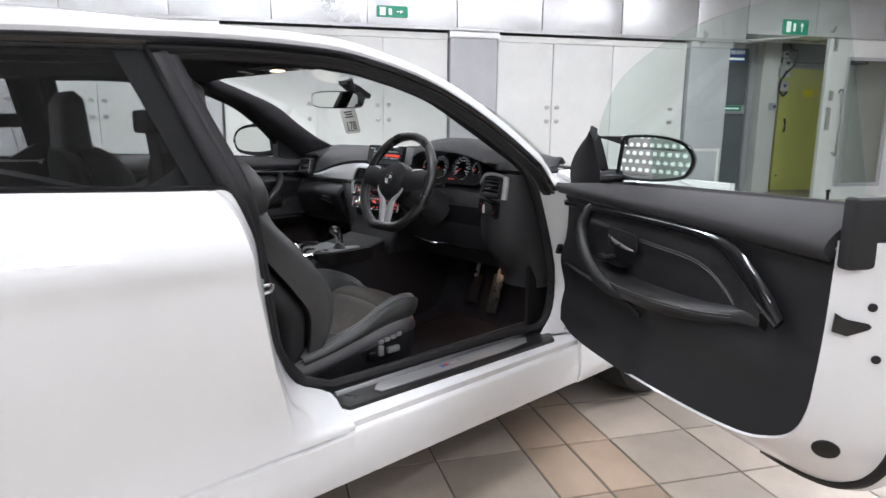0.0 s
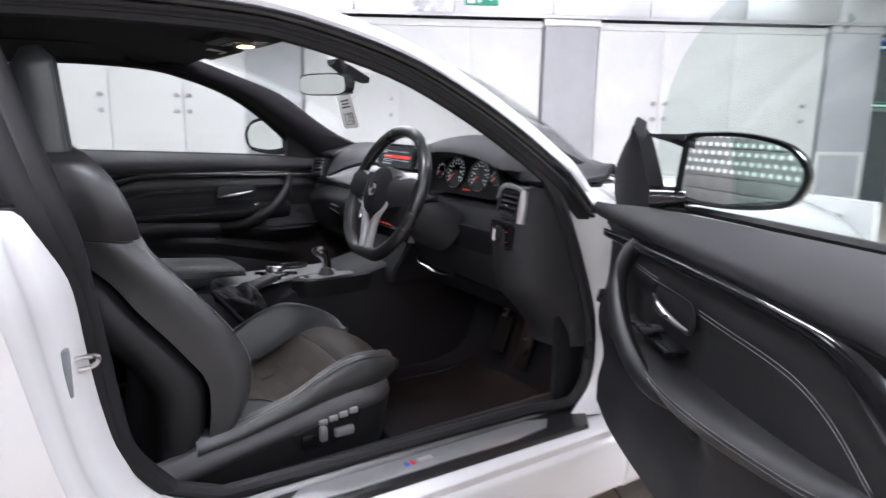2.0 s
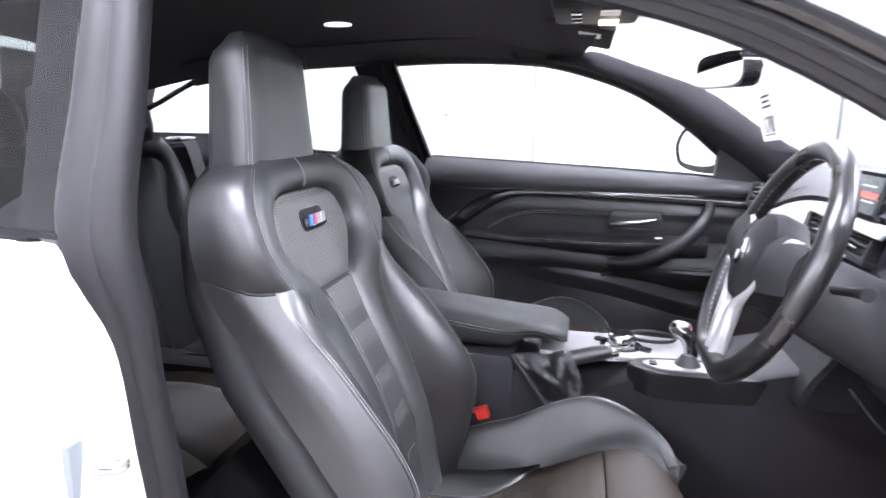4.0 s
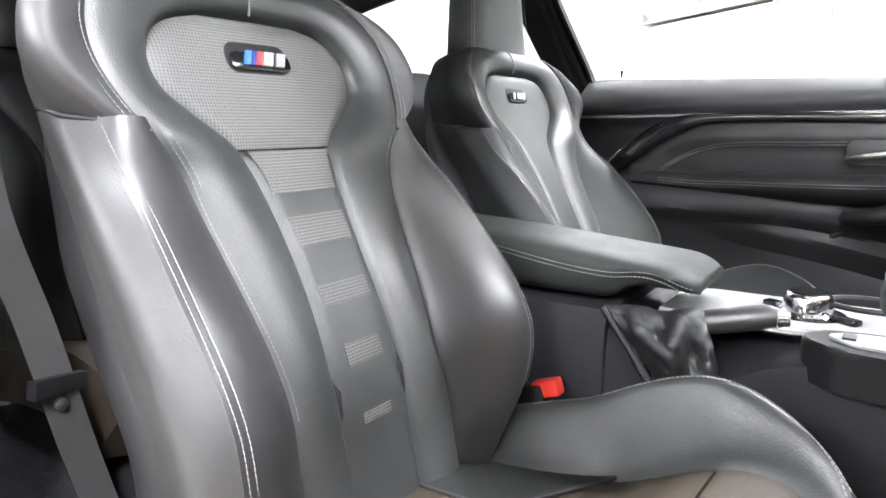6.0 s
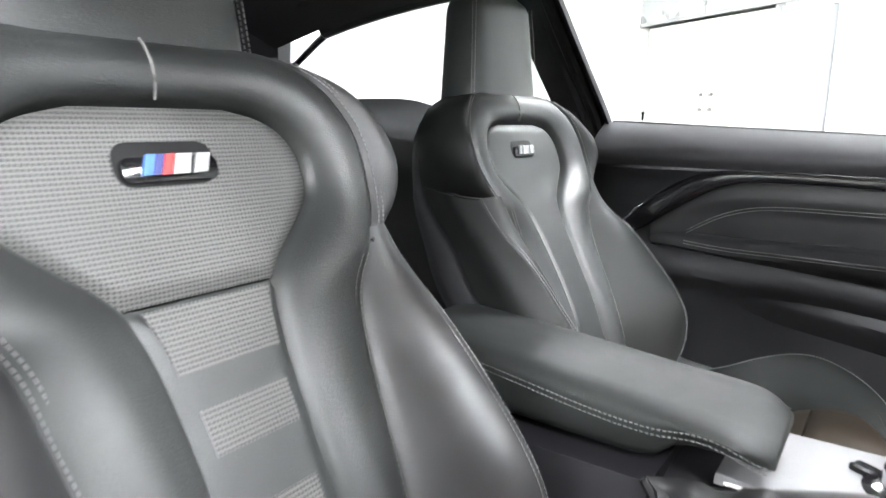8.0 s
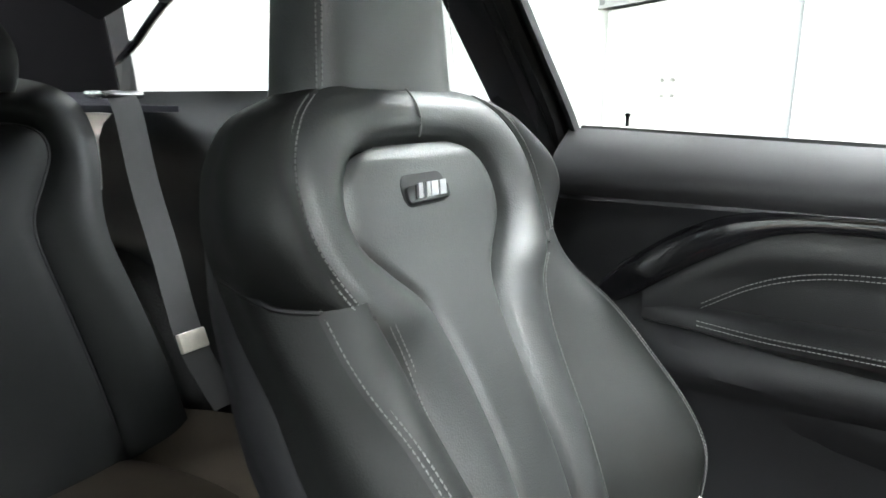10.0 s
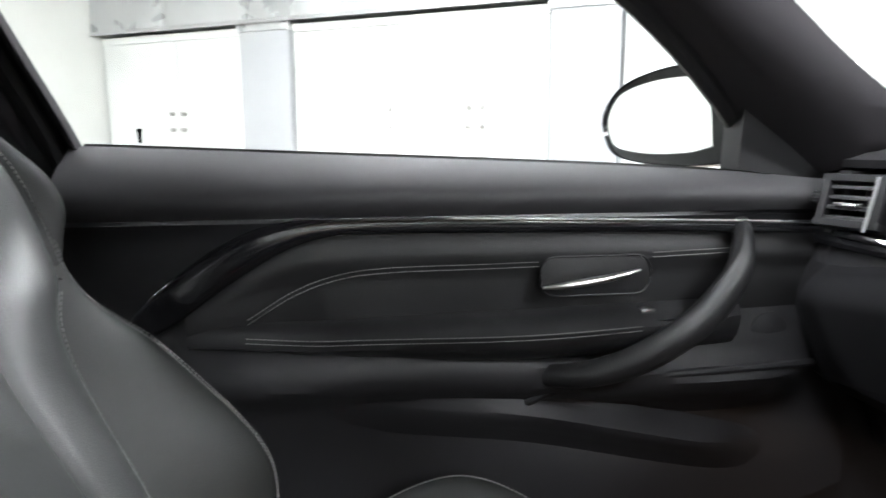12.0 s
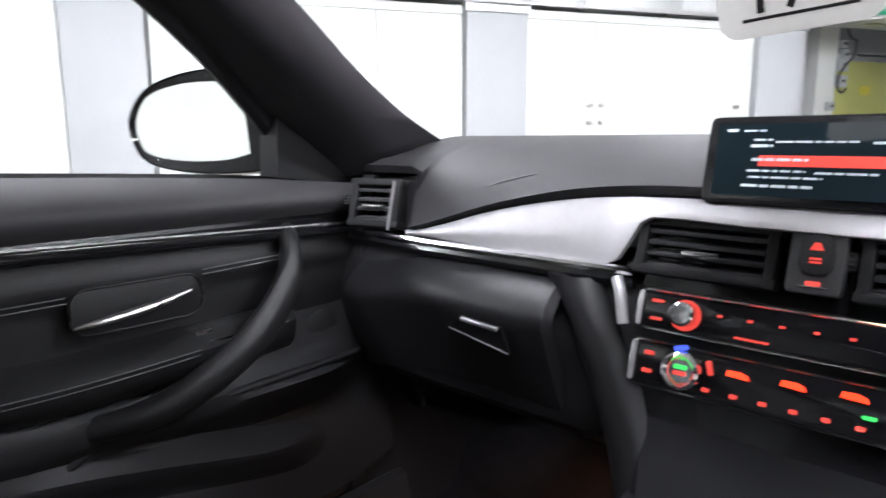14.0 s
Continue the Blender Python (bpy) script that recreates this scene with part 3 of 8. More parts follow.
rail = curve([(-1.30, 1.15), (-1.0, 1.205), (-0.75, 1.235), (-0.5, 1.250), (-0.25, 1.262), (0.0, 1.257), (0.12, 1.236), (0.29, 1.180), (0.42, 1.105), (0.54, 1.015), (0.62, 0.94), (0.70, 0.86)])
belt_z = curve([(-1.6, 0.982), (-0.85, 0.962), (-0.44, 0.943), (0.6, 0.93)])
open_rear = curve([(0.33, -0.312), (0.395, -0.322), (0.45, -0.336), (0.50, -0.350), (0.57, -0.372), (0.71, -0.40), (0.85, -0.425), (0.95, -0.44)])
prof = curve([(0.19, 0.850), (0.23, 0.872), (0.30, 0.870), (0.36, 0.866), (0.42, 0.864), (0.52, 0.876), (0.62, 0.888), (0.71, 0.893), (0.77, 0.894), (0.805, 0.903), (0.825, 0.902), (0.87, 0.884), (0.905, 0.855), (0.928, 0.812), (0.944, 0.742)])


def body_y(x, z):
    return prof(z) + 0.035 * math.exp(-((x + 1.45) / 0.45) ** 2) * math.exp(-((z - 0.62) / 0.28) ** 2) - 0.10 * max(0, (-x - 1.9)) ** 1.5


for s, side in ((-1, "driver's"), (1, "passenger's")):
    # rear quarter panel
    zs = [0.334 + 0.610 * i / 34 for i in range(35)]
    grid = []
    for z in zs:
        x0 = open_rear(z)
        row = []
        for j in range(46):
            x = x0 + (-2.38 - x0) * j / 45
            row.append((x, s * body_y(x, z), z + (belt_z(x) - 0.943) * ease(0.70, 0.944, z)))
        grid.append(row)
    bm = sheet(grid, -0.012 * s)
    dead = [f for f in bm.faces if (f.calc_center_median().x + 1.43) ** 2 + (f.calc_center_median().z - 0.33) ** 2 < 0.355 ** 2]
    bmesh.ops.delete(bm, geom=dead, context="FACES")
    part("quarter_panel", bm, PAINT, car, "glossy white rear wing panel")
    arch = [(-1.43 + 0.362 * math.cos(a), s * (body_y(-1.43 + 0.362 * math.cos(a), max(0.19, 0.33 + 0.362 * math.sin(a))) - 0.004), 0.33 + 0.362 * math.sin(a)) for a in [radians(-20 + 220 * k / 30) for k in range(31)]]
    part("wheel_arch", tube(arch, 0.016, 8), GLOSS, car)
    # jamb: painted step from the outer skin in to the seal
    jz = [0.334 + 0.609 * (i / 40) ** 1.5 for i in range(41)]
    jx = curve([(0.334, -0.148), (0.365, -0.148), (0.385, -0.135), (0.402, -0.165), (0.432, -0.23)])
    jy = curve([(0.334, 0.867), (0.346, 0.864), (0.356, 0.852), (0.364, 0.826), (0.372, 0.79), (0.386, 0.745), (0.40, 0.724)])
    edge = [(open_rear(z), body_y(open_rear(z), z), z) for z in jz]
    grid = []
    for fx, fy in ((0.0, 0.0), (0.04, 0.05), (0.16, 0.13), (0.30, 0.22), (0.36, 0.34), (0.42, 0.46), (0.60, 0.58), (0.78, 0.70), (0.90, 0.84), (1.06, 1.0)):
        grid.append([(x + ((seal_x(z) if z > 0.42 else jx(z)) - x) * (fx if z > 0.42 else min(fx, 1.0)), s * (y + (jy(min(z, 0.40)) + (0.06 * ease(0.36, 0.40, z) if s > 0 else 0) - y) * fy), z) for x, y, z in edge])
    part("door_jamb", sheet(grid, 0.006), PAINT, car, "white painted door jamb")
    # sill: skirt and stepped ledge
    sec = [(0.845, 0.185), (0.868, 0.20), (0.876, 0.235), (0.875, 0.27), (0.870, 0.322), (0.866, 0.330), (0.858, 0.336), (0.857, 0.352), (0.84, 0.362), (0.80, 0.364), (0.79, 0.352), (0.72, 0.352), (0.70, 0.25), (0.72, 0.185)]
    rings = [[(x, s * (y - (0.008 if x < -0.155 and z > 0.328 else 0)), z - (0.004 if x < -0.155 and z > 0.34 else 0)) for y, z in sec] for x in [-1.06 + 0.90 * i / 12 for i in range(13)] + [-0.15 + 1.05 * i / 14 for i in range(15)]]
    part("sill", hull(rings), PAINT, car, "white painted sill and side skirt")
    # sill plate
    o = [(-0.175, -0.722), (-0.13, -0.818), (0.70, -0.838), (0.785, -0.735), (0.60, -0.70)]
    part("sill_plate", plate([(x, y * -s) if s > 0 else (x, y) for x, y in o], 0.012, Matrix.Translation((0, 0, 0.362)), 0.003), SILLBLACK, car, "black plastic sill cover")
    ins = [(0.015, -0.745), (-0.02, -0.775), (-0.012, -0.798), (0.50, -0.812), (0.60, -0.800), (0.63, -0.770), (0.58, -0.750)]
    ip = part("sill_trim", plate([(x, y * -s) if s > 0 else (x, y) for x, y in ins], 0.003, Matrix.Translation((0, 0, 0.374)), 0.001), SATIN, car, "brushed silver sill strip")
    for k, mm in enumerate((BADGE_B, BADGE_R, ALU, ALU)):
        part("emblem_bar", block((0.235 + 0.014 * k + (0.01 if k > 1 else 0), s * 0.776, 0.3785), (0.010 if k < 2 else 0.02, 0.014, 0.002), 0.0005), mm, ip)
    part("sill_bead", hull([[(x, s * (0.7345 + a), 0.3735 + b) for a, b in ((-0.007, 0.0), (-0.0065, 0.008), (-0.003, 0.0105), (0.003, 0.009), (0.007, 0.004), (0.0075, 0.0))] for x in [-0.12 + 0.82 * i / 16 for i in range(17)]]), SATIN, car, "pale grey bead along the sill seal")
    part("inner_sill", hull([[(x, s * y, z) for y, z in ((0.725, 0.36), (0.722, 0.392), (0.705, 0.402), (0.69, 0.398), (0.66, 0.30), (0.70, 0.30))] for x in [-0.30 + 1.06 * i / 8 for i in range(9)]]), PLASTIC, car)
    # window glass behind the door
    grid = []
    for i in range(12):
        f = i / 11
        row = []
        for j in range(14):
            g = j / 13
            x = -0.381 + (-1.44 + 0.381) * g
            zb, zt = belt_z(x) + 0.003, rail(x) + 0.004
            if g > 0.55:
                zt = zt - (zt - zb) * 0.55 * ((g - 0.55) / 0.45) ** 2
            z = zb + (zt - zb) * f
            xx = x - (z - 0.946) * 0.325 * (1 - g)
            row.append((xx, s * (side_y(z, s, x) + 0.004), z))
        grid.append(row)
    part("quarter_window", sheet(grid, 0.004), BLACKGLASS, car, "dark tinted rear side window")
    fr = [grid[0][j] for j in range(14)]
    part("waist_strip", tube([(p[0], p[1] + s * 0.008, p[2] + 0.001) for p in fr], 0.008, 8), GLOSS, car)
    fr = [grid[-1][j] for j in range(14)]
    part("window_top_strip", tube([(p[0], p[1] + s * 0.003, p[2] + 0.006) for p in fr], 0.010, 8), GLOSS, car)
    bp = [grid[i][0] for i in range(12)]
    part("pillar_trim", tube([(p[0] + 0.001, p[1] + s * 0.003, p[2]) for p in bp], 0.0055, 8), GLOSS, car, "gloss black pillar strip")
    # black band printed on the glass behind the pillar
    frit = [[V(grid[i][0]).lerp(V(grid[i][1]), q) + V((0, -s * 0.007, 0)) for q in (0.02, 0.5, 1.0)] for i in range(12)]
    part("pillar_frit", sheet(frit, 0.002), INKBLACK, car)
    # C pillar
    grid = []
    for i in range(10):
        f = i / 9
        row = []
        for j in range(14):
            g = j / 13
            xb = -1.43 - 0.73 * g
            xt = -1.24 - 0.30 * g
            zb = 0.965 + 0.02 * g
            zt = rail(-1.05) + 0.02 - 0.09 * g
            z = zb + (zt - zb) * f
            x = xb + (xt - xb) * f
            row.append((x, s * (side_y(0, s) + 0.015 - (z - 0.95) * 0.60 - 0.10 * g), z))
        grid.append(row)
    part("rear_pillar", sheet(grid, 0.02), PAINT, car)
    # roof rail: painted cant rail, black shadow strip and seal along the opening, down the windscreen pillar
    xs = [-1.1 + 1.86 * i / 50 for i in range(51)]
    base = [V((x, s * side_y(rail(x), s, x), rail(x))) for x in xs]
    nrm = [(base[min(i + 1, 50)] - base[max(i - 1, 0)]).normalized() for i in range(51)]
    nrm = [V((-q.z, 0, q.x)) for q in nrm]
    part("cant_rail", tube([p + q * 0.040 + V((0, -s * 0.022, 0)) for p, q in zip(base, nrm)], 0.024, 10), PAINT, car, "white roof rail and windscreen pillar")
    part("gutter_strip", tube([p + q * 0.019 + V((0, s * 0.003, 0)) for p, q in zip(base, nrm)], 0.0105, 10), GLOSS, car)
    part("rail_inner", tube([p + q * 0.005 + V((0, -s * 0.020, 0)) for p, q in zip(base, nrm)], 0.021, 10), RUBBER, car)
    part("rail_ridge", tube([p + q * 0.004 + V((0, s * 0.002, 0)) for p, q in zip(base, nrm)], 0.0055, 6), RUBBER, car)
    # rubber seal all round the opening
    loop = [V((x, s * (side_y(rail(x), s, x) - 0.02), rail(x) - 0.010)) for x in [-0.44 + 1.03 * i / 26 for i in range(27)]]
    front = spl([(0.62, s * 0.79, 0.90), (0.70, s * 0.775, 0.75), (0.755, s * 0.77, 0.60), (0.76, s * 0.765, 0.47), (0.73, s * 0.755, 0.40), (0.66, s * 0.745, 0.390)], 14)
    low = [V((0.60 - 0.72 * i / 12, s * (0.735 - 0.022 * i / 12), 0.393 + 0.004 * i / 12)) for i in range(13)]
    dy = 0.0 if s < 0 else 0.06
    rear = spl([(-0.213, s * (0.712 + dy), 0.437), (-0.274, s * (0.714 + dy), 0.520), (-0.292, s * (0.714 + dy), 0.600), (-0.305, s * (0.715 + dy), 0.700), (-0.326, s * (0.716 + dy), 0.840), (-0.362, s * (0.713 + dy), 0.952), (-0.402, s * (0.625 + dy), 1.10), (-0.440, s * (0.545 + dy), 1.240)], 28)
    d_ = V((1, -s * 0.35, 0)).normalized()
    n_ = V((0.33, s * 0.94, 0)).normalized()
    rows = []
    for p in rear:
        k = 0.45 + 0.55 * ease(0.78, 0.96, p.z)
        rows.append([p + d_ * (a_ * k) + n_ * (b_ * (0.7 + 0.3 * k)) for a_, b_ in ((-0.036, -0.012), (-0.036, 0.004), (-0.030, 0.010), (-0.020, 0.012), (-0.010, 0.011), (-0.005, 0.008), (-0.002, 0.003), (0.001, 0.009), (0.006, 0.012), (0.016, 0.013), (0.026, 0.010), (0.032, 0.002), (0.034, -0.012))])
    part("pillar_seal", sheet(rows, 0.006 * -s), SEALBLACK, car, "wide black rubber pillar seal", 60)
    for col in (2, 9):
        part("seal_lip", tube([r[col] + n_ * 0.001 for r in rows], 0.0022, 6), RUBBER, car)
    part("door_seal", tube(loop + front + low + rear, 0.014, 8, loop=True), RUBBER, car, "black rubber door seal")
    # inner trim of the pillar behind the door
    grid = []
    for i in range(16):
        f = i / 15
        p = rear[int(f * 27)]
        k = 1 - 0.72 * (1 if p.z > 0.96 else 0)
        grid.append([(p.x + 0.005, p.y, p.z), (p.x - 0.02 * k, p.y - s * 0.01 * k, p.z), (p.x - 0.06 * k, p.y - s * 0.022 * k, p.z), (p.x - 0.14 * k, p.y - s * 0.03 * k, p.z), (p.x - 0.2 * k, p.y - s * 0.025 * k, p.z)])
    part("pillar_cover", sheet(grid, 0.015), PLASTIC, car, "black pillar cover")
    # front wing
    grid = []
    for i in range(24):
        z = 0.20 + 0.73 * i / 23
        xf = 0.80 - 0.06 * max(0, (z - 0.7) / 0.23)
        row = []
        for j in range(30):
            g = j / 29
            x = xf + (2.12 - xf) * g
            row.append((x, s * (prof(z) - 0.30 * max(0, (x - 1.5)) ** 2 - 0.04 * max(0, z - 0.85) * 4), z - 0.12 * max(0, x - 0.8) ** 2 * (z - 0.2) / 0.7))
        grid.append(row)
    bm = sheet(grid, 0.012)
    dead = [f for f in bm.faces if (f.calc_center_median().x - 1.38) ** 2 + (f.calc_center_median().z - 0.33) ** 2 < 0.355 ** 2]
    bmesh.ops.delete(bm, geom=dead, context="FACES")
    part("front_wing", bm, PAINT, car, "glossy white front wing")
    # hinge-side jamb
    grid = []
    for i in range(20):
        z = 0.37 + 0.56 * i / 19
        xf = 0.80 - 0.06 * max(0, (z - 0.7) / 0.23)
        xs_ = curve([(0.37, 0.70), (0.45, 0.765), (0.60, 0.765), (0.75, 0.71), (0.93, 0.62)])(z)
        grid.append([(xf, s * (prof(z)), z), (xf + 0.005, s * (prof(z) - 0.03), z), (xf - 0.005, s * (prof(z) - 0.05), z), ((xf + xs_) / 2, s * 0.80, z), (xs_, s * 0.775, z)])
    part("hinge_jamb", sheet(grid, 0.01), PAINT, car, "white painted hinge jamb")
    # wheels
    for wx in (-1.43, 1.38):
        w = new("wheel")
        w.parent = car
        w.location = (wx, s * 0.76, 0.335)
        w["label"] = "black tyre on a grey alloy wheel"
        rot = axes((0, 0, 0), (1, 0, 0), (0, 0, -s))
        part("tyre", turned([(0.235, -0.12), (0.31, -0.125), (0.333, -0.10), (0.335, 0), (0.333, 0.10), (0.31, 0.125), (0.235, 0.12), (0.235, -0.12)], rot, 40), TYRE, w)
        bm = turned([(0.234, -0.11), (0.236, 0.115), (0.222, 0.118), (0.215, 0.06), (0.21, -0.10)], rot, 40)
        for k in range(10):
            a = 2 * math.pi * k / 10
            block((0.12, 0, 0.075), (0.20, 0.030, 0.03), 0.008, m=rot @ Matrix.Rotation(a, 4, "Z"), bm=bm)
        turned([(0.05, 0.05), (0.05, 0.095), (0.03, 0.10)], rot, 20, bm)
        part("rim", bm, PILLAR, w)

# roof, windscreen, rear window, bonnet, boot
grid = []
for i in range(26):
    x = 0.12 - 1.42 * i / 25
    row = []
    for j in range(25):
        g = -1 + 2 * j / 24
        hw = side_y(rail(min(x, 0.1)), -1 if g < 0 else 1, x) - 0.024
        zc = 1.372 - 0.20 * max(0, x + 0.25) ** 2 * 2.2 - 0.10 * max(0, -0.5 - x) ** 2
        ze = rail(x) + 0.052
        bow = 0.06 * (1 - g * g) if i == 0 else 0.06 * (1 - g * g) * max(0, 1 - i / 3)
        row.append((x + bow, g * hw, ze + (zc - ze) * (1 - abs(g) ** 2.6)))
    grid.append(row)
roof_front = grid[0]
part("roof", sheet(grid, -0.012), PAINT, car, "glossy white roof")
part("headliner", sheet([[(p[0], p[1] * 0.97, p[2] - 0.035 - 0.02 * abs(p[1])) for p in r] for r in grid], 0.01), HEADLINER, car, "dark anthracite fabric headliner")
grid = []
for i in range(14):
    f = i / 13
    row = []
    for j in range(25):
        g = -1 + 2 * j / 24
        top = V(roof_front[j]) + V((0.0, 0, -0.004))
        bot = V((0.86 + 0.20 * (1 - g * g), g * 0.70, 0.945 + 0.03 * (1 - g * g)))
        p = top.lerp(bot, f)
        row.append(p + V((0.035, 0, 0.045)) * math.sin(math.pi * f))
    grid.append(row)
ws = part("windscreen", sheet(grid, 0.005), CLEAR, car, "clear windscreen")
ws.visible_shadow = False
part("screen_frit", tube([p + V((-0.006, 0, 0.004)) for p in grid[-1]], 0.012, 6), GLOSS, car)
grid = []
for i in range(10):
    f = i / 9
    row = []
    for j in range(17):
        g = -1 + 2 * j / 16
        top = V((-1.30 - 0.03 * g * g, g * 0.55, 1.285 - 0.05 * g * g))
        bot = V((-1.98, g * 0.62, 1.02))
        row.append(top.lerp(bot, f) + V((0, 0, 0.05)) * math.sin(math.pi * f))
    grid.append(row)
part("rear_window", sheet(grid, 0.005), DARKGLASS, car, "tinted rear window").visible_shadow = False
rings = []
for i in range(16):
    x = 0.92 + 1.30 * i / 15
    w = 0.80 - 0.30 * max(0, x - 1.5) ** 2
    zc = 0.965 - 0.09 * (x - 0.92) - 0.06 * max(0, x - 1.6)
    rings.append([(x, w * g, zc + 0.01 * (1 - abs(g)) - 0.06 * abs(g) ** 3) for g in [-1 + 2 * k / 16 for k in range(17)]])
part("bonnet", sheet(rings, 0.02), PAINT, car, "glossy white bonnet")
rings = []
for i in range(8):
    z = 0.22 + 0.60 * i / 7
    rings.append([(2.12 + 0.13 * (1 - g * g) - 0.10 * abs(z - 0.5), 0.80 * g, z) for g in [-1 + 2 * k / 16 for k in range(17)]])
part("front_bumper", sheet(rings, 0.03), PAINT, car)
rings = []
for i in range(12):
    f = i / 11
    x = -1.96 - 0.46 * min(1, f * 1.6)
    z = 1.02 - 0.02 * f if f < 0.6 else 1.0 - (f - 0.6) * 1.9
    rings.append([(x - 0.06 * (1 - g * g), 0.76 * g, z) for g in [-1 + 2 * k / 16 for k in range(17)]])
part("boot_lid", sheet(rings, 0.02), PAINT, car)
part("underbody", block((-0.05, 0, 0.225), (4.2, 1.40, 0.07), 0.02), PLASTIC, car)
part("bulkhead", block((1.0, 0, 0.60), (0.06, 1.40, 0.68), 0.01), PLASTIC, car)


# ---- doors ----
def smooth(a, b, x):
    t = min(max((x - a) / (b - a), 0), 1)
    return t * t * (3 - 2 * t)


card_low = curve([(0.10, 0.455), (0.20, 0.43), (0.44, 0.43), (0.77, 0.452), (0.972, 0.476), (1.06, 0.502), (1.118, 0.535), (1.148, 0.585), (1.160, 0.66), (1.168, 0.76)])
card_top = curve([(0.0, 0.905), (0.11, 0.91), (0.36, 0.930), (1.09, 0.960), (1.19, 0.963)])
trim_z = curve([(0.0, 0.846), (0.23, 0.852), (0.60, 0.862), (0.82, 0.864), (0.90, 0.856), (0.96, 0.832), (1.02, 0.792), (1.085, 0.742)])
arm_z = curve([(0.20, 0.72), (0.36, 0.70), (0.56, 0.692), (0.77, 0.70), (1.0, 0.722)])


def card_v(u, z):
    """How far the door card stands out (towards the glass) at u along the door and height z."""
    v = 0.004
    v += 0.065 * smooth(0.90, 0.985, z) ** 2 * 1.2
    v -= 0.030 * math.exp(-((z - 0.895) / 0.03) ** 2)
    v -= 0.020 * math.exp(-((z - 0.66) / 0.06) ** 2) * smooth(1.10, 0.95, u)
    v += 0.014 * math.exp(-((z - 0.60) / 0.03) ** 2) * smooth(0.64, 0.56, u) * smooth(0.16, 0.24, u)
    v -= 0.012 * smooth(0.57, 0.50, z) * smooth(0.62, 0.50, u)
    return v


def card_vp(u, z):
    """The passenger's card: the same with a lit shelf over an undercut pocket."""
    return card_v(u, z) - 0.026 * smooth(0.620, 0.665, z + 0.05 * smooth(0.75, 0.30, u)) * smooth(0.722, 0.690, z + 0.05 * smooth(0.75, 0.30, u)) * smooth(1.14, 1.05, u) * smooth(0.16, 0.26, u)


arm_zp = curve([(0.20, 0.738), (0.45, 0.733), (0.60, 0.730), (0.80, 0.728), (1.0, 0.722)])


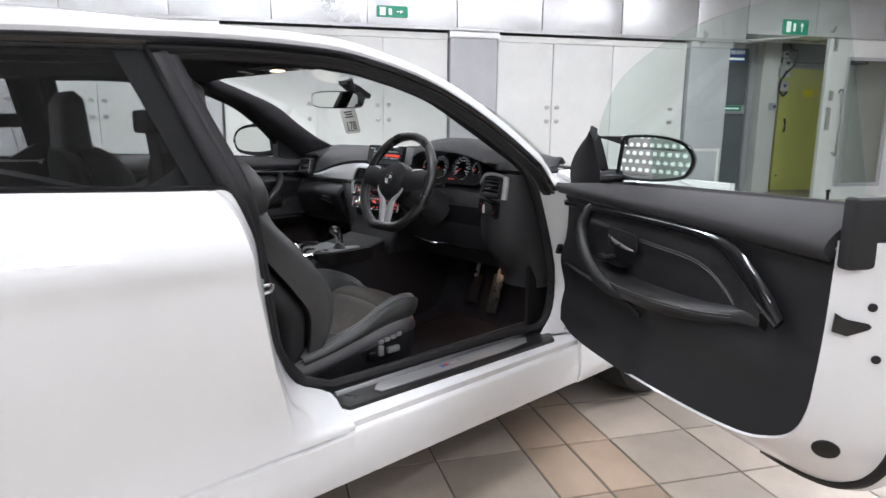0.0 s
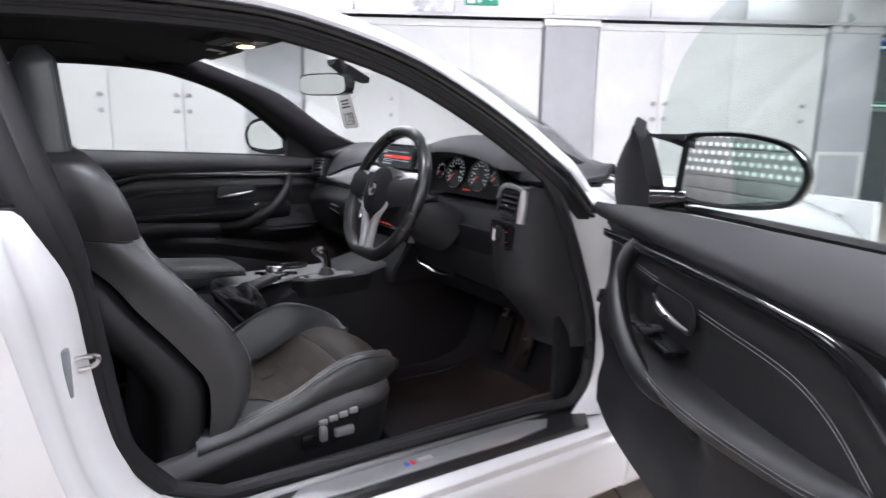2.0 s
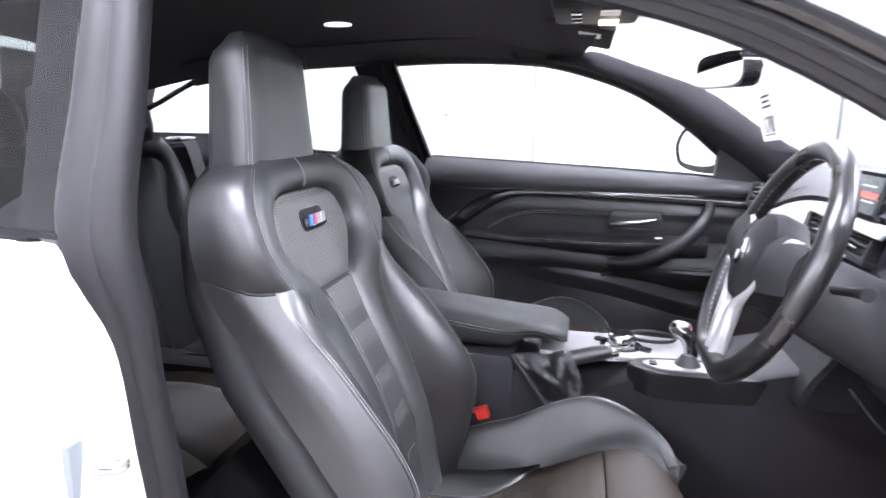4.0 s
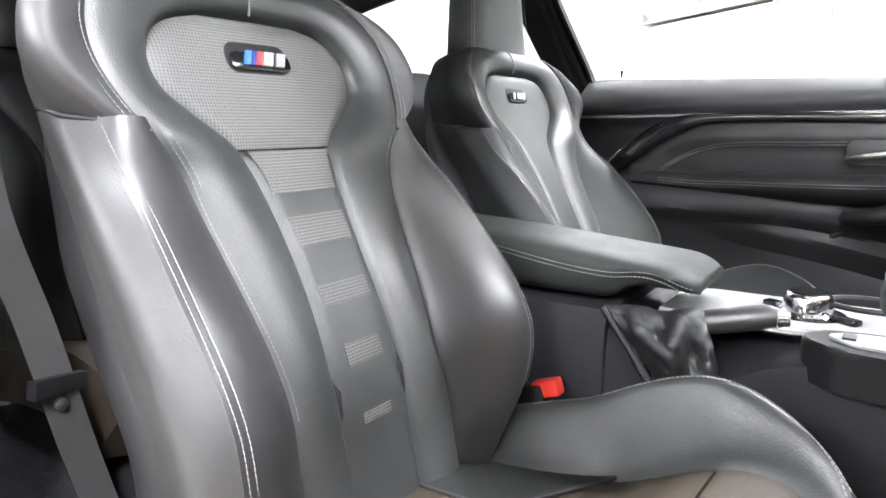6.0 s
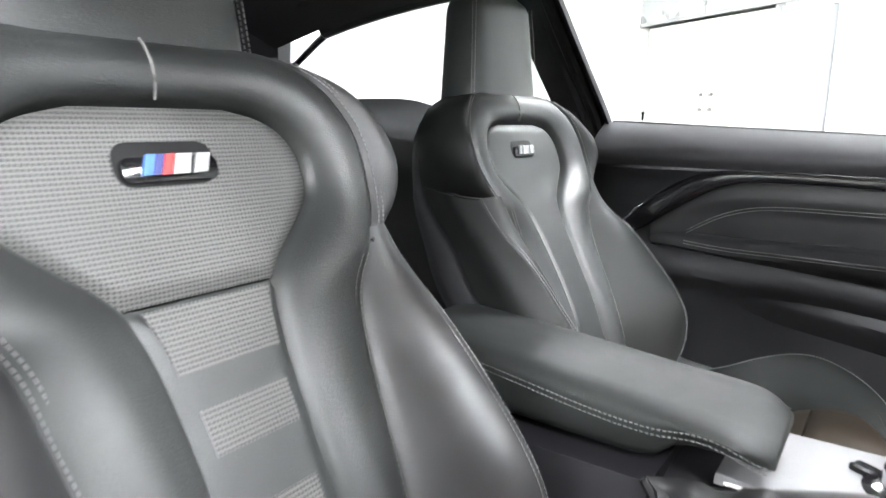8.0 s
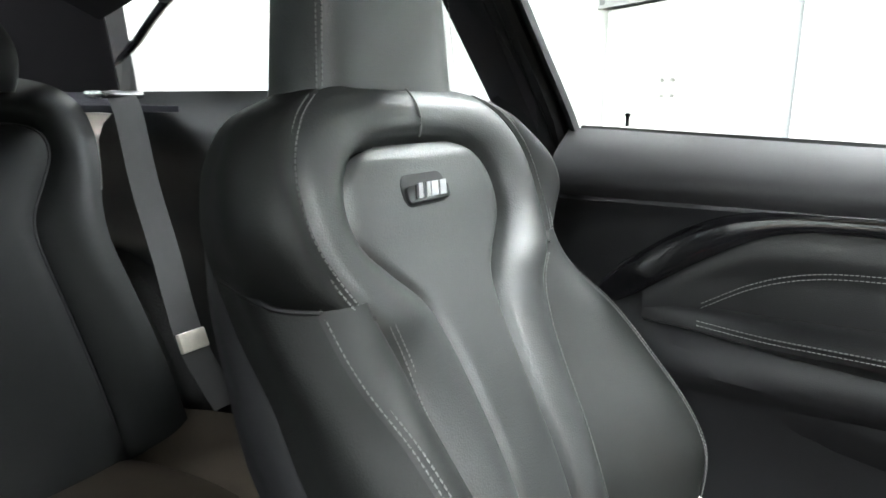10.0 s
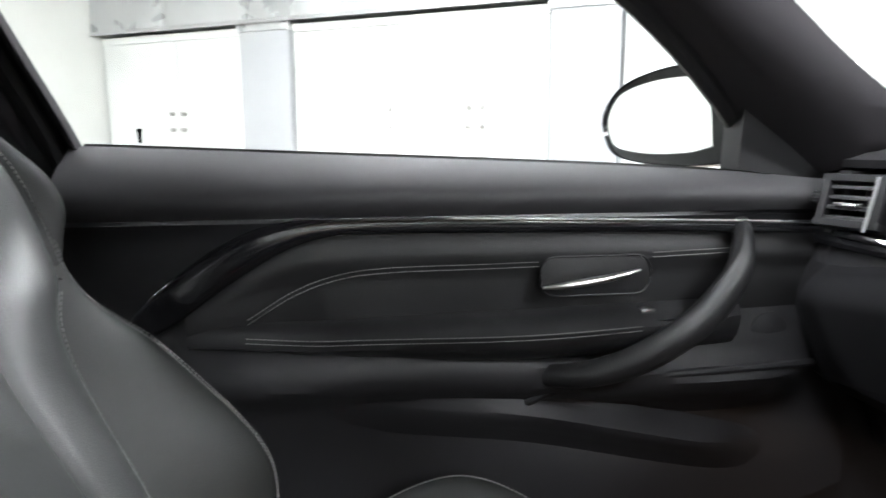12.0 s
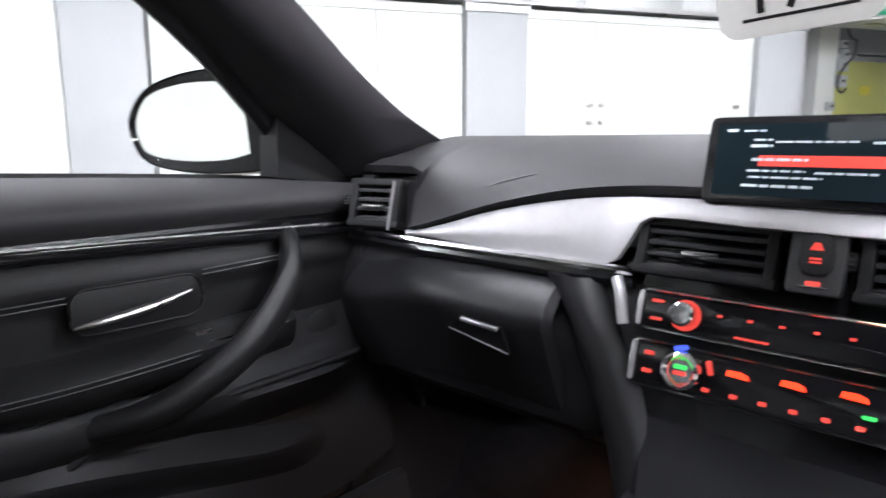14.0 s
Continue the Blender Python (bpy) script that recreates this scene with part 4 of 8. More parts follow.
def build_door(P, name, label, sgn, driver):
    d = new(name)
    d.parent = car
    d["label"] = label
    cv = card_v if driver else card_vp
    az = arm_z if driver else arm_zp

    def line(uvz):
        return [P(*p) for p in uvz]
    # card below and above the trim line
    lower, upper = [], []
    for i in range(30):
        f = i / 29
        lower.append([P(u, cv(u, z), z) for u in [0.10 + 1.07 * j / 60 for j in range(61)] for z in [card_low(u) + (0.868 - card_low(u)) * f]])
    for i in range(14):
        f = i / 13
        upper.append([P(u, cv(u, z) - 0.002 * math.sin(math.pi * f), z) for u in [0.06 + 1.11 * j / 50 for j in range(51)] for z in [0.874 + (card_top(u) - 0.874) * f]])
    part("lower_card", sheet(lower, sgn * -0.02), PLASTIC, d, "grained black lower door card")
    part("upper_card", sheet(upper, sgn * -0.02), DASHMAT, d, "soft black upper door card")
    # leather insert, recessed between trim and armrest
    ins = []
    for i in range(16):
        f = i / 15
        row = []
        for j in range(44):
            u = 0.17 + 0.86 * j / 43
            zt = trim_z(u) - 0.012
            zb = min(az(u) - 0.004, zt - 0.004)
            z = zb + (zt - zb) * f
            row.append(P(u, cv(u, z) - 0.012 - 0.010 * math.sin(math.pi * f) + 0.012 * smooth(0.8, 0.5, f) * smooth(1.0, 0.9, u), z))
        ins.append(row)
    part("leather_insert", sheet(ins, sgn * -0.008), DOORHIDE, d, "black leather door insert")
    # gloss trim with a bright upper edge
    us = [0.13 + 0.955 * k / 50 for k in range(51)]
    w = [0.009 + 0.014 * smooth(0.82, 0.98, u) - 0.008 * smooth(1.05, 1.085, u) for u in us]
    part("trim_strip", tube([P(u, cv(u, 0.86) - 0.018, trim_z(u)) for u in us], w, 12, 0.42, up=P(0, 1, 0) - P(0, 0, 0)), GLOSS, d, "gloss black curved trim strip")
    us = [0.13 + 0.80 * k / 40 for k in range(41)]
    part("trim_edge", tube([P(u, cv(u, 0.86) - 0.022, trim_z(u) + 0.007) for u in us], 0.0016 if driver else 0.0026, 6), CHROME, d, "thin chrome trim edge")
    # armrest
    rings = []
    for k in range(31):
        u = 0.30 + 0.73 * k / 30
        za = az(u) + 0.012 * smooth(0.85, 1.03, u)
        e = math.sin(math.pi * min(max((u - 0.28) / 0.76, 0), 1)) ** 0.45 * (1 - 0.55 * smooth(0.55, 1.0, u))
        o = 0.056 * e + 0.012
        q = 1 - 0.55 * smooth(0.6, 1.03, u)
        rings.append([P(u, v, z) for v, z in ((0.01, za + 0.016), (-0.3 * o, za + 0.014), (-0.75 * o, za + 0.008), (-o, za - 0.004), (-o * 0.98, za - 0.016), (-0.78 * o, za - 0.034 * q), (-0.4 * o, za - 0.048 * q), (0.01, za - 0.056 * q))])
    arm = part("armrest", hull(rings), DOORHIDE, d, "black leather armrest")
    for dz in (0.0, 0.006):
        stitches([P(u, -0.013 - 0.0565 * math.sin(math.pi * (u - 0.28) / 0.76) ** 0.45 * (1 - 0.55 * smooth(0.55, 1.0, u)), az(u) + 0.012 * smooth(0.85, 1.03, u) - 0.008 + dz) for u in [0.46 + 0.50 * k / 40 for k in range(41)]], 0.0036, 0.0016, 0.00062, "stitching", arm)
    # stitch line on the insert
    for dz in (0.0, 0.006):
        pts = spl([(0.955, 0, 0.745 + dz), (0.90, 0, 0.778 + dz), (0.845, 0, 0.797 + dz), (0.78, 0, 0.804 + dz), (0.66, 0, 0.805 + dz), (0.585, 0, 0.806 + dz)], 40)
        stitches([P(p.x, cv(p.x, 0.80) - 0.0235, p.z) for p in pts], 0.0036, 0.0016, 0.00062, "stitching", d)
        pts = [(0.425 - 0.12 * k / 8, 0.814 + dz + 0.004 * k / 8) for k in range(9)]
        stitches([P(u, cv(u, 0.80) - 0.0225, z) for u, z in pts], 0.0036, 0.0016, 0.00062, "stitching", d)
    # pull: a bow from the trim down into the armrest
    pts = spl([(0.300, -0.012, 0.858), (0.308, -0.035, 0.832), (0.330, -0.056, 0.790), (0.384, -0.066, 0.735), (0.462, -0.066, 0.690), (0.535, -0.055, 0.668), (0.60, -0.02, 0.660)], 34)
    part("pull_handle", tube([P(*p) for p in pts], [0.011 + 0.0065 * math.sin(math.pi * k / 33) for k in range(34)], 12, 1.25), DOORHIDE, d, "curved black pull handle")
    # release lever in its cup
    cup = part("handle_cup", plate(rrect(0.150, 0.050, 0.020), 0.003, axes(P(0.51, -0.022, 0.793), P(1, 0, 0) - P(0, 0, 0), V((0, 0, 1)) * sgn), 0.002), DOORHIDE, d)
    part("cup_rim", tube([P(0.51 + x, -0.0265, 0.793 + y) for x, y in rrect(0.152, 0.052, 0.020)], 0.0014, 6, loop=True), PLASTIC, d)
    pts = spl([(0.452, -0.034, 0.800), (0.50, -0.042, 0.792), (0.55, -0.042, 0.785), (0.585, -0.034, 0.780)], 16)
    part("release_lever", tube([P(*p) for p in pts], [0.002 + 0.0035 * math.sin(math.pi * k / 15) for k in range(16)], 10), STEEL, d, "chrome door release lever")
    # window switch ledge
    sw = part("switch_ledge", block((0, 0, 0), (0.15, 0.04, 0.006), 0.002, m=axes(P(0.475, -0.030, 0.733), P(1, 0, 0) - P(0, 0, 0), P(0, 1, 0) - P(0, 0, 0))), GLOSS, d)
    for k in range(4 if driver else 1):
        part("window_switch", block((0, 0, 0), (0.022, 0.018, 0.008), 0.003, m=axes(P(0.44 + 0.02 * (k % 2) + 0.005 * k, -0.03 - 0.02 * (k // 2), 0.744), P(1, 0, 0) - P(0, 0, 0), P(0, 1, 0) - P(0, 0, 0))), CHROME if k == 0 else PLASTIC, sw)
    # pocket lip low on the card
    pts = spl([(0.60, -0.012, 0.615), (0.55, -0.026, 0.640), (0.42, -0.032, 0.652), (0.28, -0.030, 0.655), (0.15, -0.02, 0.655)], 24)
    part("pocket_lip", tube([P(*p) for p in pts], 0.006, 8), PLASTIC, d)
    if not driver:
        rows = []
        for k in range(30):
            f = k / 29
            p = spl([(1.02, -0.001, 0.648), (0.80, -0.014, 0.627), (0.60, -0.022, 0.602), (0.42, -0.034, 0.566), (0.30, -0.038, 0.540), (0.20, -0.034, 0.522)], 30)[k]
            e = smooth(0.0, 0.3, f) * smooth(1.0, 0.65, f)
            rows.append([P(p.x, cv(p.x, p.z + dz) + 0.004 + (p.y - 0.008 - cv(p.x, p.z + dz)) * e * q, p.z + dz) for q, dz in ((-0.1, 0.030), (0.35, 0.020), (0.75, 0.011), (1.0, 0.002), (0.95, -0.008), (0.55, -0.024), (0.1, -0.05), (-0.1, -0.06))])
        part("pocket_rim", sheet(rows, 0.004 * sgn), PLASTIC, d, "moulded storage pocket edge")
    sp = turned([(0.028, 0), (0.028, 0.002), (0.026, 0.003), (0.001, 0.004)], axes(P(0.24, -0.006, 0.70), P(1, 0, 0) - P(0, 0, 0), V((0, 0, 1)) * sgn), 28)
    part("speaker_cover", sp, PLASTIC, d)
    # lock pin
    part("lock_pin", turned([(0.0025, 0), (0.0025, 0.012), (0.0038, 0.014), (0.0038, 0.017), (0.001, 0.018)], Matrix.Translation(P(1.085, 0.048, 0.966)), 10), GLOSS, d)
    # window slot seal and glass
    part("slot_seal", tube([P(u, 0.078, card_top(u) - 0.004) for u in [0.16 + 1.0 * k / 20 for k in range(21)]], 0.008, 6), RUBBER, d)
    if driver:
        out = spl([(0.10, 0, 1.02), (0.15, 0, 1.12), (0.26, 0, 1.215), (0.42, 0, 1.275), (0.62, 0, 1.318), (0.86, 0, 1.335), (1.00, 0, 1.330), (1.06, 0, 1.318)], 30)
        g = []
        for i in range(8):
            f = i / 7
            g.append([P(p.x + (0.07 * (1 - f) if p.x > 0.99 else 0.07 * (1 - f) * (p.x - 0.1)), 0.105 - 0.10 * (0.90 + (p.z - 0.90) * f - 0.90), 0.90 + (p.z - 0.90) * f) for p in out])
        gl = part("window_glass", sheet(g, 0.004), GREENGLASS, d, "raised green-tinted door window")
        gl.visible_shadow = False
    else:
        g = []
        for i in range(8):
            f = i / 7
            row = []
            for j in range(30):
                x = -0.385 + 0.965 * j / 29
                zb, zt = 0.93, max(rail(x) - 0.005, 0.935)
                z = zb + (zt - zb) * f
                row.append((x - (z - 0.95) * 0.25 * (1 - j / 29), side_y(z) - 0.004, z))
            g.append(row)
        gl = part("window_glass", sheet(g, 0.004), CLEAR, d, "clear door window")
        gl.visible_shadow = False
    # sail panel inside the mirror
    o = [(0.150, 0.905), (0.165, 0.945), (0.19, 0.985), (0.222, 1.022), (0.245, 1.045), (0.252, 1.066), (0.258, 1.070), (0.268, 1.03), (0.285, 0.97), (0.292, 0.915)] if driver else [(0.155, 0.912), (0.20, 0.965), (0.245, 1.018), (0.270, 1.045), (0.280, 1.048), (0.286, 1.03), (0.290, 0.928)]
    m = axes(P(0, 0.06, 0), P(1, 0, 0) - P(0, 0, 0), V((0, 0, 1)))
    zdir = m.to_3x3() @ V((0, 0, 1))
    outw = P(0, 1, 0) - P(0, 0, 0)
    dep = 0.045 if zdir.dot(outw) < 0 else -0.045
    if driver:
        lo_u = curve([(0.905, 0.105), (0.935, 0.112), (0.965, 0.135), (1.0, 0.180), (1.035, 0.245), (1.06, 0.300), (1.073, 0.327)])
        rows = [[P(lo_u(z) + (0.334 - lo_u(z)) * q, 0.004 - 0.30 * (z - 0.915) - 0.006 * math.sin(math.pi * q), z) for q in [k / 8 for k in range(9)]] for z in [0.905 + 0.168 * k / 16 for k in range(17)]]
        part("sail_panel", sheet(rows, -0.028), PLASTIC, d, "black triangular mirror panel")
    else:
        part("sail_panel", plate([(u, z) for u, z in o], dep, m, 0.0), PLASTIC, d, "black triangular mirror panel")
    # outer skin, shut faces
    inner = spl([(0.12, 0.43, 0), (0.45, 0.43, 0), (0.78, 0.452, 0), (0.972, 0.476, 0), (1.06, 0.502, 0), (1.118, 0.535, 0), (1.150, 0.585, 0), (1.164, 0.66, 0), (1.172, 0.76, 0), (1.176, 0.91, 0)], 73)
    outer = spl([(0.12, 0.400, 0), (0.45, 0.395, 0), (0.78, 0.393, 0), (0.96, 0.396, 0), (1.065, 0.407, 0), (1.13, 0.428, 0), (1.188, 0.470, 0), (1.225, 0.540, 0), (1.238, 0.66, 0), (1.242, 0.91, 0)], 73)
    outv = curve([(0.39, 0.135), (0.45, 0.150), (0.55, 0.165), (0.74, 0.185), (0.85, 0.18), (0.91, 0.13)])
    endu = curve([(0.393, 0.78), (0.396, 0.96), (0.407, 1.065), (0.428, 1.13), (0.47, 1.188), (0.54, 1.225), (0.66, 1.238), (0.91, 1.242)])
    zs = [0.3945 + 0.5155 * (i / 28) ** 1.4 for i in range(29)]
    skin = [[P(0.02 + (endu(z) - 0.02) * j / 24, outv(z), z) for j in range(25)] for z in zs]
    part("outer_skin", sheet(skin, sgn * 0.012), PAINT, d, "glossy white outer door skin")
    if driver:
        rows = []
        for f, vv in ((-0.12, -0.002), (0.03, 0.012), (0.12, 0.022), (0.35, 0.045), (0.6, 0.078), (0.80, 0.108), (0.92, 0.124), (1.0, 0.140)):
            rows.append([P(a.x + (b.x - a.x) * f, vv, a.y + (b.y - a.y) * f) for a, b in zip(inner, outer)])
        part("shut_panel", sheet(rows, -0.006), PAINT, d, "white painted door inner panel and edge", 60)
        sl = [P(a.x + (b.x - a.x) * 0.90, 0.116, a.y + (b.y - a.y) * 0.90) for a, b in list(zip(inner, outer))[22:]]
        part("lower_seal", tube(sl, 0.011, 8), RUBBER, d)
        part("rear_seal_block", block((0, 0, 0), (0.030, 0.125, 0.118), 0.010, 3, m=axes(P(1.188, 0.055, 0.924), P(1, 0, 0) - P(0, 0, 0), P(0, 1, 0) - P(0, 0, 0))), RUBBER, d)
        bm = plate([(0.002, 0.790), (0.018, 0.780), (0.052, 0.776), (0.057, 0.771), (0.054, 0.766), (0.022, 0.752), (0.000, 0.758)], 0.006, axes(P(1.176, 0, 0), P(0.5, 1, 0) - P(0, 0, 0), V((0, 0, 1))), 0.001)
        lt = part("door_latch", bm, GLOSS, d, "black door latch")
        toward = P(0, -1, 0) - P(0, 0, 0)

        def on_panel(p):
            # the panel's nearest point, with axes that lie in its surface
            i, j = min(((i, j) for i in range(1, len(rows) - 1) for j in range(1, len(rows[0]) - 1)), key=lambda q: (rows[q[0]][q[1]] - p).length)
            a, b = rows[i + 1][j] - rows[i - 1][j], rows[i][j + 1] - rows[i][j - 1]
            n = a.cross(b).normalized()
            if n.dot(toward) < 0:
                n = -n
            q = p - n * (p - rows[i][j]).dot(n)
            ex = a.normalized()
            return axes(q + n * 0.002, ex, n.cross(ex))
        for z in (0.716, 0.804):
            part("bolt", turned([(0.0075, 0), (0.0075, 0.006), (0.003, 0.007)], on_panel(P(1.198, 0.050, z) if z > 0.75 else P(1.204, 0.064, z)), 10), GLOSS, d)
        part("grommet", turned([(0.024, 0), (0.022, 0.005), (0.001, 0.007)], on_panel(P(1.150, 0.046, 0.536)), 16), RUBBER, d)
        ck = tube([(0.765, -0.785, 0.672), P(0.10, 0.06, 0.672)], 0.008, 8)
        part("check_strap", ck, GLOSS, d)
        part("check_cover", block((0.772, -0.79, 0.672), (0.03, 0.03, 0.035), 0.006), RUBBER, d)
    # mirror
    mr = part("mirror_arm", tube(spl([P(0.30, 0.02, 0.945), P(0.34, 0.05, 0.95), P(0.385, 0.085, 0.96)] if driver else [P(0.23, 0.07, 0.945), P(0.225, 0.12, 0.945), P(0.215, 0.17, 0.955)], 8), [0.030, 0.028, 0.026, 0.025, 0.025, 0.026, 0.028, 0.030], 12, 0.6), GLOSS, d)
    return d


D0, DU, DN = V((0.74, -0.789, 0)), V((-0.502, -0.865, 0)), V((0.865, -0.502, 0))


def P_driver(u, v, z):
    return D0 + DU * u + DN * v + V((0, 0, z))


def P_pass(u, v, z):
    return V((0.83 - u, 0.70 + v, z))


drv_door = build_door(P_driver, "driver_door", "open driver's door with black leather card", 1, True)
pas_door = build_door(P_pass, "passenger_door", "closed passenger's door with black leather card", -1, False)


def wing_mirror(parent, centre, face, right, w, h, gs=0.885, shift=0.0, arms=False):
    """A door mirror: rounded shell round a reflecting glass. face: direction the glass looks, right: along its width, root to tip."""
    f = V(face).normalized()
    r = V(right).normalized()
    up = V((0, 0, 1))
    out = [(-0.50, -0.40), (-0.47, 0.10), (-0.42, 0.44), (-0.20, 0.50), (0.10, 0.47), (0.36, 0.33), (0.49, 0.05), (0.47, -0.22), (0.36, -0.42), (0.05, -0.50), (-0.30, -0.48)]
    ring = [V((a * w, b * h, 0)) for a, b in out]
    ring = spl(ring + [ring[0]], 44)[:-1]

    def at(k, scale, depth, out=0.0):
        p = ring[k]
        return V(centre) + r * (p.x * scale + out) + up * (p.y * scale) - f * depth
    n = len(ring)
    rings = [[at(k, 0.95, 0.004) for k in range(n)], [at(k, 0.985, -0.006) for k in range(n)], [at(k, 1.02, 0.01) for k in range(n)], [at(k, 0.99, 0.05) for k in range(n)], [at(k, 0.86, 0.085) for k in range(n)], [at(k, 0.55, 0.108) for k in range(n)], [at(k, 0.15, 0.116) for k in range(n)]]
    sh = part("mirror_shell", hull(rings), GLOSS, parent, "gloss black door mirror housing")
    bezel = [[at(k, gs + 0.004, 0.010, shift) for k in range(n)], [at(k, gs + 0.02, 0.0, shift) for k in range(n)], [at(k, 0.96, -0.002) for k in range(n)]]
    part("bezel", hull(bezel, closed=False), INKBLACK, sh, "matt black mirror surround")
    bm = hull([[at(k, gs, 0.006, shift) for k in range(n)], [at(k, gs, 0.002, shift) for k in range(n)]])
    part("mirror_glass", bm, MIRROR, sh, "reflecting mirror glass", 20)
    if arms:
        root = V(centre) - f * 0.012
        low = [root + r * (-q * w) + up * (-0.40 * h - 0.04 * h * q) for q in (0.40, 0.48, 0.58, 0.70)]
        part("mirror_foot", tube(spl(low, 10), 0.0165, 12, 1.2, up=up), GLOSS, sh)
        high = [root + r * (-q * w) + up * (0.37 * h + 0.07 * h * smooth(0.40, 0.75, q)) for q in (0.36, 0.46, 0.58, 0.76)]
        part("mirror_arm", tube(spl(high, 10), [0.017 - 0.0016 * k for k in range(10)], 10, 1.0, up=up), GLOSS, sh)
    else:
        foot = spl([V(centre) + r * (-0.48 * w) - f * 0.006 + up * (q * h) for q in (-0.50, -0.2, 0.15, 0.40)], 14)
        part("mirror_foot", tube(foot, [0.012 + 0.012 * math.sin(math.pi * (k + 1) / 15) for k in range(14)], 12, 1.0, up=f), GLOSS, sh)


wing_mirror(drv_door, P_driver(0.436, 0.100, 1.003), DU * 0.78 - DN * 0.62, DN * 0.78 + DU * 0.62, 0.208, 0.126, arms=True)
wing_mirror(pas_door, (0.519, 0.874, 1.008), (-1, -0.42, 0.0), (-0.42, 1, 0), 0.296, 0.160, 0.75, 0.032)


# ---- seats ----
# lines of the backrest as (half width, height, stand off the padding's middle): edge of the shield and centre strip, seam and crest of the
# pads round it, crest of the side bolster, and the rear edge of the leather
lumbar = curve([(0.36, 0.014), (0.44, 0.022), (0.48, 0.028), (0.52, 0.034), (0.56, 0.039), (0.60, 0.040), (0.65, 0.038), (0.70, 0.031), (0.75, 0.022), (0.80, 0.012), (0.83, 0.006), (0.87, 0.001), (0.90, 0.0)])
wA = curve([(0.37, 0.048), (0.50, 0.047), (0.60, 0.047), (0.65, 0.0445), (0.70, 0.0445), (0.75, 0.047), (0.80, 0.054), (0.83, 0.067), (0.85, 0.088), (0.868, 0.110), (0.885, 0.126), (0.905, 0.132), (0.925, 0.129), (0.942, 0.119), (0.953, 0.105), (0.960, 0.088), (0.966, 0.060)])
PAD_IN = [(0.048, 0.37, 0), (0.047, 0.50, 0), (0.047, 0.60, 0), (0.0445, 0.69, 0), (0.048, 0.76, 0), (0.055, 0.803, 0), (0.067, 0.830, 0), (0.099, 0.859, 0), (0.124, 0.882, 0), (0.132, 0.906, 0), (0.127, 0.930, 0), (0.110, 0.951, 0), (0.085, 0.962, 0), (0.045, 0.9665, 0), (0.0, 0.9675, 0)]
PAD_OUT = [(0.126, 0.37, 0.004), (0.123, 0.51, 0.008), (0.119, 0.59, 0.008), (0.131, 0.69, 0.003), (0.142, 0.755, 0.005), (0.151, 0.800, 0.015), (0.168, 0.833, 0.030), (0.187, 0.866, 0.030), (0.198, 0.900, 0.026), (0.199, 0.933, 0.024), (0.189, 0.963, 0.022), (0.166, 0.991, 0.018), (0.128, 1.014, 0.008), (0.066, 1.021, 0.0), (0.0, 1.023, -0.002)]
BOLSTER_IN = [(0.160, 0.850, 0.018), (0.140, 0.800, 0.004), (0.131, 0.752, -0.004), (0.121, 0.690, -0.005), (0.109, 0.590, -0.002), (0.112, 0.510, -0.002), (0.114, 0.44, -0.004), (0.116, 0.38, -0.008)]
CREST = [(0.211, 0.853, 0.014), (0.214, 0.802, 0.028), (0.218, 0.755, 0.046), (0.222, 0.690, 0.064), (0.225, 0.605, 0.084), (0.226, 0.548, 0.080), (0.214, 0.490, 0.060), (0.176, 0.42, 0.015)]
FLANK_MID = [(0.231, 0.864, -0.026), (0.235, 0.815, -0.008), (0.240, 0.767, 0.008), (0.245, 0.705, 0.024), (0.249, 0.615, 0.046), (0.249, 0.552, 0.048), (0.245, 0.488, 0.028), (0.230, 0.42, -0.02)]
FLANK_REAR = [(0.213, 0.880, -0.078), (0.218, 0.830, -0.068), (0.224, 0.785, -0.054), (0.231, 0.725, -0.046), (0.239, 0.635, -0.022), (0.241, 0.566, -0.004), (0.238, 0.485, -0.020), (0.232, 0.41, -0.05)]
SHOULDER = [PAD_OUT[12], PAD_OUT[11], PAD_OUT[10], PAD_OUT[9], PAD_OUT[8], PAD_OUT[7], (0.171, 0.838, 0.030)]
SHOULDER_ROLL = [(0.136, 1.015, 0.002), (0.190, 0.993, 0.018), (0.221, 0.966, 0.028), (0.236, 0.935, 0.033), (0.238, 0.902, 0.034), (0.224, 0.873, 0.030), (0.198, 0.848, 0.022)]
SHOULDER_SIDE = [(0.132, 1.018, -0.030), (0.199, 0.997, -0.014), (0.231, 0.967, -0.008), (0.244, 0.937, -0.004), (0.246, 0.908, -0.006), (0.237, 0.884, -0.012), (0.228, 0.866, -0.022)]
SHOULDER_REAR = [(0.112, 1.024, -0.058), (0.172, 1.002, -0.060), (0.203, 0.970, -0.064), (0.214, 0.942, -0.068), (0.218, 0.918, -0.072), (0.216, 0.898, -0.076), (0.213, 0.883, -0.079)]


